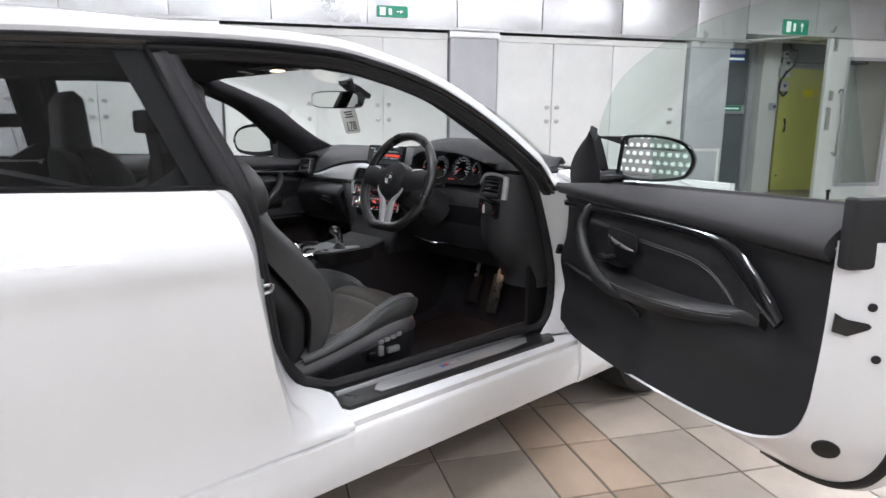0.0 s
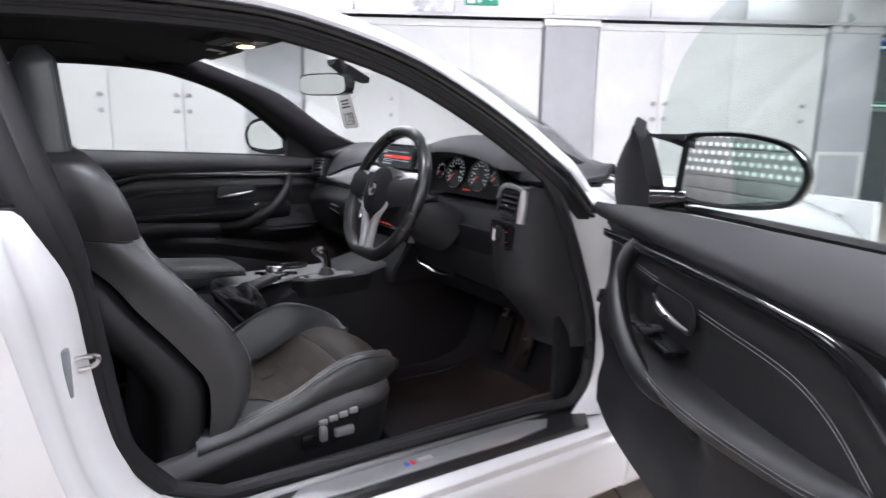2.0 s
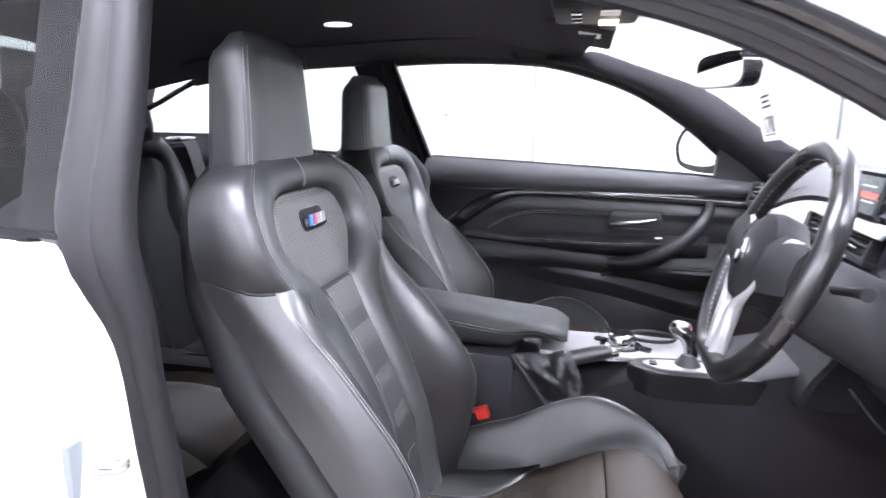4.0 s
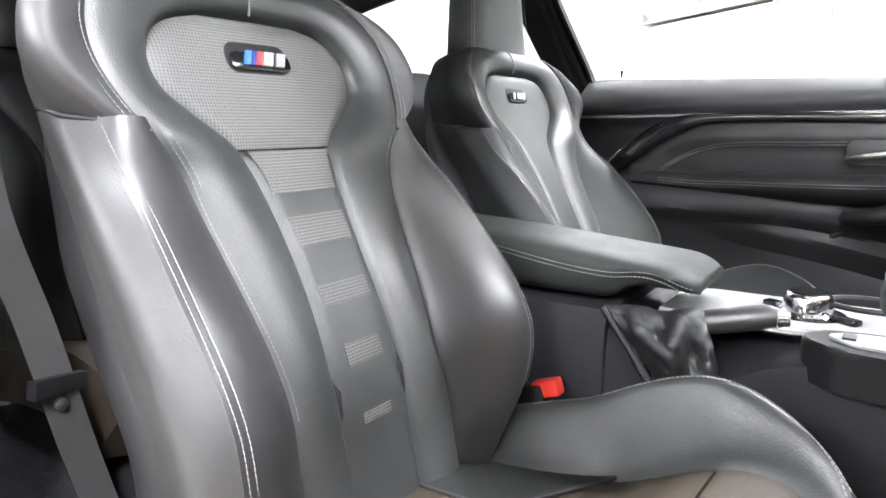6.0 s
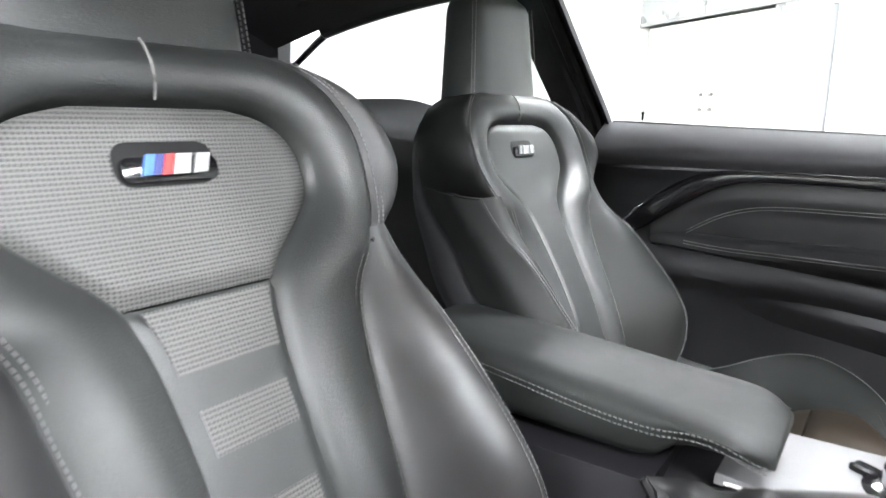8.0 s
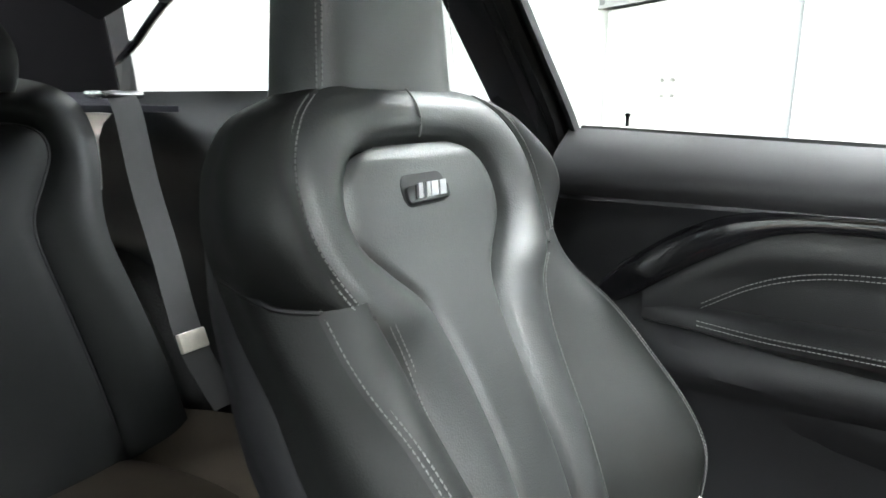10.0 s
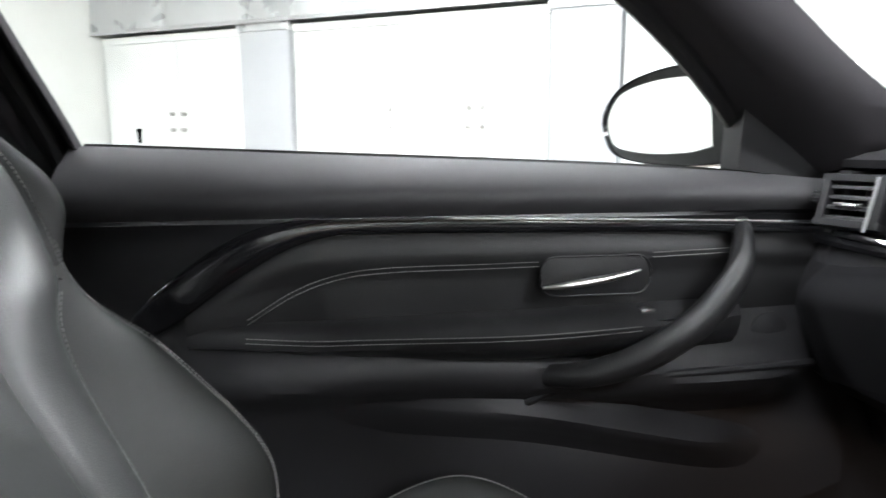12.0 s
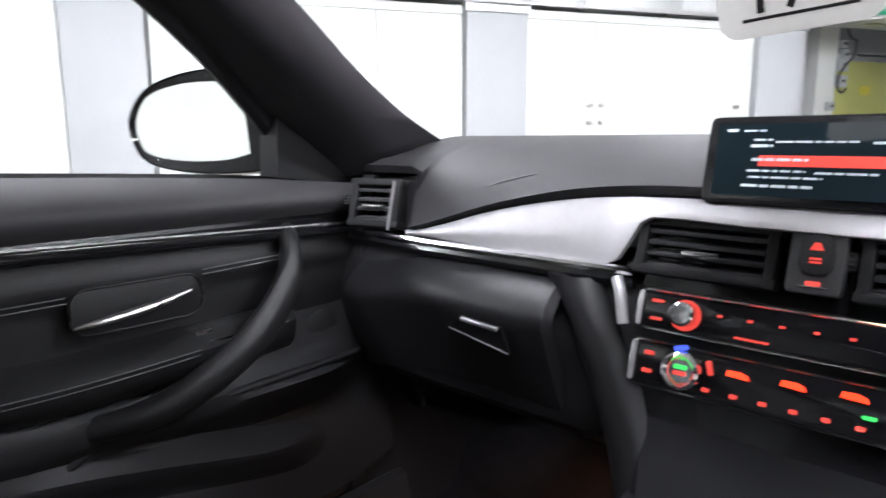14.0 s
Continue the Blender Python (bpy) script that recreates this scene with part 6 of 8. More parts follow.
    # sunk catch: dark pocket, bright upper lip, thin lower lip
    cm = axes((0.6065, 0.395, 0.752), (0, 1, 0.06), (-0.28, -0.06, 1)) @ Matrix.Rotation(math.pi, 4, "Y")
    gh = part("glovebox_handle", plate([(-0.050, -0.008), (0.040, -0.019), (0.032, 0.014), (-0.030, 0.014)], 0.003, cm, 0.0), INKBLACK, d, "sunk glovebox catch")
    part("catch_lip", plate(rrect(0.056, 0.0045, 0.0015), 0.005, cm @ Matrix.Translation((0.0, 0.0115, 0.002)), 0.001), SATIN, gh, "bright catch lip")
    part("catch_edge", tube([cm @ V((0.040, -0.019, 0.004)), cm @ V((-0.052, -0.008, 0.004))], 0.0009, 6), SATIN, gh)
    # kick panel beside the console, passenger's side
    rows = []
    for i in range(16):
        f = i / 15
        y, z = 0.325 - 0.13 * f - 0.03 * math.sin(math.pi * f), 0.83 - 0.33 * f
        x = 0.638 - 0.05 * f
        rows.append([(x + 0.10, y + 0.02, z), (x + 0.03, y + 0.014, z), (x + 0.004, y + 0.004, z), (x - 0.008, y - 0.012, z), (x - 0.013, y - 0.028, z), (x - 0.010, y - 0.044, z), (x + 0.004, y - 0.060, z), (x + 0.05, y - 0.08, z)])
    part("console_wing", sheet(rows, 0.012), DASHSKIN, d, "black curved console side", 85)
    # end covers by the doors
    for s in (-1, 1):
        rows = []
        for i in range(24):
            f = i / 23
            z = 0.925 - 0.40 * f
            x = 0.612 - 0.030 * math.sin(math.pi * min(f * 1.3, 1)) + 0.10 * smooth(0.55, 1.0, f)
            if s < 0:
                rows.append([(x + 0.05, -0.56, z), (x + 0.006, -0.605, z), (x, -0.645, z), (x + 0.006, -0.685, z), (x + 0.035, -0.715, z), (x + 0.08, -0.735, z), (x + 0.14, -0.748, z)] if z < 0.83 else [(x + 0.05, -0.66, z), (x + 0.012, -0.672, z), (x, -0.682, z), (x + 0.008, -0.695, z), (x + 0.035, -0.715, z), (x + 0.08, -0.735, z), (x + 0.14, -0.748, z)])
            else:
                rows.append([(x + 0.07, 0.66, z), (x + 0.07, 0.675, z), (x + 0.075, 0.688, z), (x + 0.12, 0.695, z)])
        part("end_cover", sheet(rows, 0.01 * s), DASHMAT, d, "curved black dashboard end")
    # driver's knee panel
    rows = []
    for i in range(14):
        f = i / 13
        z = 0.80 - 0.22 * f
        rows.append([(0.615 + 0.02 * math.sin(2.5 * f) + 0.07 * f * f, y, z) for y in [-0.68 + 0.50 * k / 20 for k in range(21)]])
    part("knee_panel", sheet(rows, -0.012), DASHSHADE, d, "black knee panel")
    part("knee_seam", tube(spl([(0.60, -0.22, 0.662), (0.60, -0.33, 0.650), (0.60, -0.42, 0.662)], 12), 0.004, 6), GLOSS, d)
    # light switch panel
    m = axes((0.594, -0.625, 0.808), (0.25, 1, 0), (0.05, 0, 1)) @ Matrix.Rotation(math.pi, 4, "Y")
    sw = part("light_panel", plate(rrect(0.115, 0.062, 0.008), 0.012, m, 0.003), GLOSS, d, "black lamp switch panel")
    part("light_switch", turned([(0.021, 0), (0.021, 0.008), (0.017, 0.012), (0.006, 0.014)], m @ Matrix.Translation((0, 0, 0.012)), 24), PLASTIC, sw)
    part("switch_mark", plate(rrect(0.009, 0.028, 0.003), 0.004, m @ Matrix.Translation((0, 0, 0.025)), 0.001), WHITEPLASTIC, sw)
    for dx in (-0.04, 0.04):
        for dy in (0.012, -0.012):
            part("switch_symbol", plate(rrect(0.003, 0.002, 0.0008), 0.001, m @ Matrix.Translation((dx, dy, 0.0125))), L_RED, sw)
    # start button
    part("start_button", turned([(0.018, 0), (0.018, 0.006), (0.014, 0.010)], axes((0.630, -0.185, 0.83), (0, -1, 0), (0, 0, 1)), 20), GLOSS, d)
    return d


dash()


def air_vent(m, w, h, n, label, tabs=1):
    """Louvred outlet in local x (width), y (height); z faces the cabin."""
    t = new("air_vent")
    t.parent = car
    t["label"] = label
    bm = bmesh.new()
    for a, b, c, e in ((0, h / 2, w + 0.014, 0.010), (0, -h / 2, w + 0.014, 0.010), (-w / 2, 0, 0.010, h), (w / 2, 0, 0.010, h)):
        block((a, b, -0.010), (c, e, 0.034), 0.003, m=m, bm=bm)
    part("vent_frame", bm, PLASTIC, t)
    part("vent_back", block((0, 0, -0.035), (w, h, 0.006), 0, m=m), INK, t)
    for k in range(n):
        y = -h / 2 + h * (k + 0.7) / (n + 0.4)
        part("slat", block((0, 0, 0), (w - 0.012, 0.0048, 0.024), 0.0016, m=m @ Matrix.Translation((0, y, -0.008)) @ Matrix.Rotation(radians(14), 4, "X")), VENTSLAT, t)
    for k in range(4):
        part("vane", block((-w / 2 + w * (k + 1) / 5, 0, -0.028), (0.003, h, 0.010), 0, m=m), PLASTIC, t)
    wheel = part("vent_wheel", turned([(0.008, -0.004), (0.009, -0.002), (0.009, 0.002), (0.008, 0.004)], m @ Matrix.Translation((-w / 2 - 0.012, 0.004, -0.004)) @ Matrix.Rotation(math.pi / 2, 4, "Y"), 18), PLASTIC, t, "ribbed vent thumb wheel")
    for k in range(4):
        part("rib", block((-w / 2 - 0.012, -0.003 + 0.0045 * k, 0.0048), (0.007, 0.0012, 0.0016), 0, m=m), VENTSLAT, wheel)
    for k in range(tabs):
        part("vent_tab", block((0, 0, 0.003), (0.036, 0.006, 0.014), 0.002, m=m @ Matrix.Translation((0, -0.006, 0))), CHROME, t, "chrome vent tab")
    return t




def facing(o, yaw=0.0, lean=0.28):
    """A pose whose z looks back into the cabin, x to the car's right as the occupants see it."""
    z = V((-math.cos(radians(yaw)), math.sin(radians(yaw)), lean)).normalized()
    x = V((0, 0, 1)).cross(z).normalized()
    y = z.cross(x)
    m = Matrix((x, y, z)).transposed().to_4x4()
    m.translation = V(o)
    return m


air_vent(facing((0.650, 0.152, 0.872)), 0.124, 0.050, 4, "black slatted centre air vent")
air_vent(facing((0.650, -0.040, 0.872)), 0.112, 0.050, 4, "black slatted centre air vent")
air_vent(facing((0.640, 0.620, 0.890), -18), 0.070, 0.060, 4, "small black slatted side air vent")
air_vent(facing((0.630, -0.600, 0.878), 14), 0.105, 0.062, 4, "black slatted driver's air vent")
sv = new("vent_surround")
sv.parent = car
sv["label"] = "silver and black driver's vent surround"
part("top_blade", tube(spl([(0.655, -0.52, 0.885), (0.640, -0.56, 0.918), (0.628, -0.62, 0.922), (0.60, -0.69, 0.915)], 18), 0.0045, 8, 1.4), SATIN, sv)
part("end_blade", tube(spl([(0.600, -0.690, 0.918), (0.590, -0.696, 0.885), (0.586, -0.694, 0.845)], 12), 0.0105, 10, 1.0), ALU, sv, "bright silver vent end")
pv = new("vent_surround")
pv.parent = car
pv["label"] = "silver passenger's vent edge"
part("end_blade", tube(spl([(0.634, 0.574, 0.924), (0.630, 0.578, 0.89), (0.628, 0.584, 0.855)], 10), 0.0022, 8), SATIN, pv)


def centre_stack():
    t = new("centre_stack")
    t.parent = car
    t["label"] = "gloss black centre stack with lit red controls"
    rows = []
    for i in range(16):
        z = 0.70 + 0.21 * i / 15
        x = 0.645 + (z - 0.8) * 0.25 + 0.03 * smooth(0.70, 0.60, z) * -1
        rows.append([(x + 0.02, 0.245 - 0.05 * smooth(0.80, 0.60, z), z), (x, 0.235 - 0.05 * smooth(0.80, 0.60, z), z), (x, 0.06, z), (x, -0.115, z), (x + 0.02, -0.125, z)])
    part("fascia", sheet(rows, -0.01), GLOSS, t, "gloss black fascia")
    rows = []
    for i in range(8):
        z = 0.58 + 0.12 * i / 7
        x = 0.645 + (z - 0.8) * 0.25 - 0.03 * smooth(0.70, 0.60, z)
        rows.append([(x + 0.22, 0.240 - 0.05 * smooth(0.80, 0.60, z), z), (x + 0.01, 0.235 - 0.05 * smooth(0.80, 0.60, z), z), (x, 0.225 - 0.05 * smooth(0.80, 0.60, z), z), (x, 0.06, z), (x, -0.110, z), (x + 0.01, -0.118, z), (x + 0.22, -0.122, z)])
    part("lower_fascia", sheet(rows, -0.01), DASHSHADE, t, "matt black lower fascia")
    part("fascia_edge", tube(spl([(0.636, 0.236, 0.836), (0.630, 0.228, 0.818), (0.626, 0.222, 0.790)], 10), 0.0062, 8), ALU, t, "silver fascia edge")
    # hazard panel with its oval key and lamps
    hm = facing((0.650, 0.052, 0.872)) @ Matrix.Diagonal((0.74, 0.96, 1, 1))
    hz = part("hazard_panel", plate(rrect(0.060, 0.060, 0.005), 0.012, hm, 0.003), VENTSLAT, t, "dark grey panel between the vents")
    part("hazard_key", plate(rrect(0.034, 0.036, 0.010), 0.003, hm @ Matrix.Translation((0, 0.006, 0.0122)), 0.0012), PLASTIC, hz)
    part("key_gap", tube([hm @ V((x, 0.006 + y, 0.0126)) for x, y in rrect(0.036, 0.038, 0.011)], 0.0008, 6, loop=True), INK, hz)
    g = hm @ Matrix.Translation((0, 0, 0.0156))
    part("hazard_symbol", plate([(-0.0075, 0.0095), (0.0075, 0.0095), (0.003, 0.0165), (-0.003, 0.0165)], 0.0006, g), L_RED, hz)
    for dy in (-0.0015, 0.0018):
        part("key_legend", plate(rrect(0.013, 0.0018, 0.0006), 0.0005, g @ Matrix.Translation((0, dy, 0))), L_RED, hz)
    part("hazard_symbol", plate(rrect(0.016, 0.0042, 0.0015), 0.0006, hm @ Matrix.Translation((0, -0.0205, 0.0126))), L_RED, hz)
    part("lamp_edge", tube([hm @ V((-0.016, -0.0235, 0.0126)), hm @ V((0.016, -0.0235, 0.0126))], 0.0009, 6), CHROME, hz)

    def panel(zc, h, name):
        m = facing((0.637 + (zc - 0.8) * 0.25, 0.05, zc), 0, 0.25)
        p = part(name, plate(rrect(0.315, h, 0.010), 0.012, m, 0.003), GLOSS, t)
        for s in (-1, 1):
            part("silver_end", plate(rrect(0.0045, h * 0.92, 0.002), 0.003, m @ Matrix.Translation((s * 0.1535, 0, 0.012)), 0.001), ALU, p, "silver panel end")
        part("silver_line", tube([m @ V((x, y, 0.0115)) for x, y in rrect(0.314, h + 0.001, 0.010)], 0.0013, 6, loop=True), CHROME, p, "thin chrome panel outline")
        return m, p
    m, p = panel(0.808, 0.038, "radio_panel")
    f = m @ Matrix.Translation((0, 0, 0.013))
    kn = part("knob", turned([(0.0125, 0), (0.012, 0.011), (0.0095, 0.013), (0.003, 0.0125)], f @ Matrix.Translation((-0.108, 0, 0)), 28), CHROME, p, "chrome rotary knob")
    part("knob_ring", turned([(0.0152, 0), (0.0152, 0.001), (0.0138, 0.001)], f @ Matrix.Translation((-0.1072, -0.001, 0)), 28), L_RED, p)
    for dy in (0.009, -0.009):
        part("key_legend", plate(rrect(0.012, 0.003, 0.001), 0.001, f @ Matrix.Translation((-0.136, dy, 0))), L_RED, p)
    for k in range(8):
        part("key_legend", plate(rrect(0.005, 0.0025, 0.001), 0.001, f @ Matrix.Translation((-0.075 + 0.027 * k, 0.004, 0))), L_RED, p)
    part("disc_slot", plate(rrect(0.03, 0.002, 0.0008), 0.001, f @ Matrix.Translation((-0.045, -0.013, 0))), L_RED, p)
    m, p = panel(0.756, 0.044, "climate_panel")
    f = m @ Matrix.Translation((0, 0, 0.013))
    for s in (-1, 1):
        part("knob", turned([(0.019, 0), (0.018, 0.014), (0.015, 0.017), (0.011, 0.012), (0.003, 0.012)], f @ Matrix.Translation((s * 0.108 + 0.008, 0, 0)), 28), CHROME, p, "chrome temperature knob")
        part("knob_lamp", plate(rrect(0.012, 0.004, 0.001), 0.001, f @ Matrix.Translation((s * 0.108 + 0.008, 0.004, 0.013))), L_GREEN, p)
        part("knob_lamp", plate(rrect(0.012, 0.004, 0.001), 0.001, f @ Matrix.Translation((s * 0.108 + 0.008, -0.002, 0.013))), L_RED, p)
        part("cold_mark", plate(rrect(0.014, 0.005, 0.002), 0.001, f @ Matrix.Translation((s * 0.108 + 0.002, 0.021, 0)) @ Matrix.Rotation(0.3, 4, "Z")), L_BLUE, p)
        part("warm_mark", plate(rrect(0.005, 0.014, 0.002), 0.001, f @ Matrix.Translation((s * 0.108 + 0.031, 0.008, 0)) @ Matrix.Rotation(0.3, 4, "Z")), L_RED, p)
        for dy in (0.010, -0.008):
            part("key_legend", plate(rrect(0.010, 0.004, 0.001), 0.001, f @ Matrix.Translation((s * 0.137, dy, 0))), L_RED, p)
    for k in range(3):
        part("display_digit", plate([(-0.010, -0.002), (0.011, -0.003), (0.009, 0.001), (0.002, 0.0035), (-0.009, 0.003)], 0.001, f @ Matrix.Translation((-0.052 + 0.046 * k, 0.007 + 0.002 * k, 0))), L_ORANGE, p)
    for k in range(7):
        part("key_legend", plate(rrect(0.007, 0.004, 0.0015), 0.001, f @ Matrix.Translation((-0.078 + 0.025 * k, -0.013, 0))), L_RED, p)
    part("on_lamp", plate(rrect(0.010, 0.003, 0.001), 0.001, f @ Matrix.Translation((0.052, -0.003, 0))), L_GREEN, p)
    part("lower_slot", block((0.632, 0.05, 0.700), (0.01, 0.16, 0.012), 0.004), PLASTIC, t)
    part("socket_mark", block((0.620, 0.115, 0.690), (0.003, 0.014, 0.006), 0.001), CHROME, t)
    # display
    m = facing((0.680, 0.045, 0.957), 0, 0.22)
    s = part("display", plate(rrect(0.235, 0.084, 0.008), 0.014, m, 0.003), GLOSS, t, "upright lit infotainment display")
    f = m @ Matrix.Translation((0, 0, 0.0145))
    part("screen", plate(rrect(0.215, 0.068, 0.003), 0.001, f), SCREEN, s)
    g = m @ Matrix.Translation((0, 0, 0.016))
    part("menu_bar", plate(rrect(0.165, 0.010, 0.001), 0.0006, g @ Matrix.Translation((0.015, -0.001, 0))), L_RED, s)
    for x, y, w, h in ((-0.094, 0.0275, 0.010, 0.004), (-0.074, 0.027, 0.020, 0.0026), (-0.0655, 0.0185, 0.017, 0.003), (-0.0665, 0.0128, 0.019, 0.0042), (-0.022, 0.0165, 0.066, 0.0026), (0.052, 0.0155, 0.062, 0.0036), (-0.052, -0.0105, 0.050, 0.003), (0.004, -0.0115, 0.048, 0.003), (0.066, -0.0125, 0.052, 0.003), (-0.044, -0.0165, 0.062, 0.003), (-0.050, -0.0245, 0.060, 0.004), (-0.050, 0.0, 0.048, 0.0042)):
        rng = random.Random(int(1000 * x) + int(10000 * y))
        at_x = x - w / 2
        while at_x < x + w / 2 - 0.001:
            lw = min(rng.uniform(0.005, 0.016), x + w / 2 - at_x)
            part("line_of_print", plate(rrect(lw, h * 0.62, 0.0006, 1), 0.0005, g @ Matrix.Translation((at_x + lw / 2, y, 0.0007))), L_WHITE, s)
            at_x += lw + 0.0016


centre_stack()


def cluster():
    t = new("instrument_cluster")
    t.parent = car
    t["label"] = "round lit dials under a black hood"
    m0 = facing((0.700, -0.325, 0.925), 0, 0.25)
    part("dial_panel", plate(rrect(0.34, 0.115, 0.04), 0.006, m0, 0.002), INKBLACK, t)
    f0 = m0 @ Matrix.Translation((0, 0, 0.0065))
    for cx, r in ((-0.055, 0.046), (0.062, 0.046), (-0.135, 0.024), (0.138, 0.024)):
        m = f0 @ Matrix.Translation((cx, 0.004, 0))
        dl = part("dial", turned([(r, 0), (r, 0.004), (r - 0.003, 0.004), (r - 0.004, 0.001), (0.002, 0.001)], m, 36), GLOSS, t, "round black instrument dial")
        part("dial_ring", tube([m @ V((r * math.cos(a), r * math.sin(a), 0.004)) for a in [2 * math.pi * k / 36 for k in range(36)]], 0.0012, 6, loop=True), CHROME, dl)
        bm = bmesh.new()
        for k in range(17):
            a = radians(-40 + 260 * k / 16)
            block((r * 0.80, 0, 0.002), (r * (0.16 if k % 2 else 0.22), 0.0016, 0.0008), 0, m=m @ Matrix.Rotation(a, 4, "Z"), bm=bm)
        part("tick_marks", bm, L_WHITE, dl)
        part("needle", block((r * 0.46, 0, 0.0035), (r * 0.62, 0.0013, 0.001), 0, m=m @ Matrix.Rotation(radians(215), 4, "Z")), L_RED, dl)
        if r > 0.03:
            bm = bmesh.new()
            for k in range(8):
                a = radians(-30 + 240 * k / 7)
                plate(rrect(0.006, 0.004, 0.001), 0.0008, m @ Matrix.Translation((r * 0.58 * math.cos(a), r * 0.58 * math.sin(a), 0.002)), 0, bm=bm)
            part("dial_figures", bm, L_WHITE, dl)
    for k in range(3):
        part("tell_tale", plate(rrect(0.006, 0.004, 0.001), 0.0008, f0 @ Matrix.Translation((0.0 + 0.012 * k, -0.042, 0.0))), L_RED, t)
    # hood cheeks
    rows = []
    for k in range(25):
        a = math.pi * k / 24
        y, z = -0.325 - 0.19 * math.cos(a), 0.905 + 0.098 * math.sin(a) ** 0.7
        rows.append([(0.635 + 0.02 * abs(math.cos(a)), y, z), (0.66, y + 0.005 * math.cos(a), z - 0.004), (0.705, y + 0.02 * math.cos(a), z - 0.010)])
    part("hood", sheet(rows, 0.006), DASHMAT, t, "black binnacle hood")


cluster()


def steering_wheel():
    t = new("steering_wheel")
    t.parent = car
    t["label"] = "black leather three-spoke steering wheel with silver spoke"
    ax = V((-0.928, 0, 0.371))
    right = V((0, -1, 0))
    up = ax.cross(right)
    m = Matrix((right, up, ax)).transposed().to_4x4()
    m.translation = V((0.425, -0.330, 0.888))

    def L(x, y, z):
        return m @ V((x, y, z))
    R = 0.172
    ring = []
    for k in range(72):
        a = 2 * math.pi * k / 72
        y = R * math.sin(a)
        ring.append(L(R * math.cos(a), max(y, -0.163), 0.0))
    part("rim", tube(ring, [0.0148 + 0.0022 * abs(math.sin(2 * (2 * math.pi * k / 72) + 0.6)) for k in range(72)], 14, up=ax, loop=True), RIMHIDE, t, "thick glossy black leather rim")
    st = [p + (m.translation - p).normalized() * 0.0155 + ax * 0.006 for p in ring]
    stitches(st + [st[0]], 0.006, 0.004, 0.0012, "rim_stitching", t)
    # hub
    part("airbag", turned([(0.074, -0.02), (0.076, 0.010), (0.070, 0.024), (0.052, 0.032), (0.002, 0.036)], m @ Matrix.Diagonal((1.0, 0.92, 1, 1)), 36), PLASTIC, t, "round black airbag cover")
    em = part("emblem", turned([(0.021, 0.030), (0.021, 0.039), (0.018, 0.040), (0.002, 0.040)], m, 28), CHROME, t, "round chrome emblem")
    for k in range(4):
        o = [(0.001, 0.001)] + [(0.014 * math.cos(a), 0.014 * math.sin(a)) for a in [radians(4 + 82 * i / 6) for i in range(7)]]
        part("emblem_quarter", plate(o, 0.001, m @ Matrix.Translation((0, 0, 0.0402)) @ Matrix.Rotation(math.pi / 2 * k, 4, "Z")), PLASTIC if k % 2 else PILLAR, em)
    # side spokes with buttons
    for s in (-1, 1):
        rows = []
        for k in range(12):
            f = k / 11
            x = s * (0.060 + 0.105 * f)
            w = 0.036 - 0.010 * f
            y0 = 0.004 + 0.010 * f
            rows.append([L(x, y0 + w, 0.004), L(x, y0 + 0.5 * w, 0.016 - 0.006 * f), L(x, y0 - 0.5 * w, 0.016 - 0.006 * f), L(x, y0 - w, 0.004)])
        part("spoke", sheet(rows, 0.014 * s), PLASTIC, t)
        sw = part("spoke_switches", plate(rrect(0.050, 0.042, 0.012), 0.006, m @ Matrix.Translation((s * 0.105, 0.008, 0.012)), 0.002), GLOSS, t)
        for dx, dy in ((-0.012, 0.010), (0.012, 0.010), (-0.012, -0.008), (0.012, -0.008)):
            part("button", plate(rrect(0.014, 0.010, 0.003), 0.003, m @ Matrix.Translation((s * 0.105 + dx, 0.008 + dy, 0.018)), 0.001), ALU if dx * s > 0 else PLASTIC, sw)
        pts = spl([L(s * 0.130, 0.046, 0.012), L(s * 0.092, 0.040, 0.018), L(s * 0.080, 0.005, 0.020), L(s * 0.060, -0.040, 0.020), L(s * 0.027, -0.075, 0.016), L(s * 0.016, -0.12, 0.008), L(s * 0.013, -0.152, 0.002)], 30)
        part("silver_spoke", tube(pts, [0.004 + 0.0085 * smooth(0.45, 0.8, k / 29) for k in range(30)], 8), ALU, t, "silver lower spoke")
        # shift paddle
        part("paddle", plate(rrect(0.030, 0.07, 0.012), 0.005, m @ Matrix.Translation((s * 0.112, 0.025, -0.035)), 0.002), GLOSS, t)
    part("column", tube([L(0, -0.01, -0.02), L(0, -0.02, -0.10), L(0, -0.03, -0.22)], [0.055, 0.062, 0.07], 20), DASHMAT, t, "black steering column shroud")
    for s in (-1, 1):
        part("stalk", tube([L(s * 0.05, 0.005, -0.075), L(s * 0.13, 0.02, -0.07), L(s * 0.165, 0.024, -0.065)], [0.006, 0.007, 0.009], 10), PLASTIC, t)


steering_wheel()


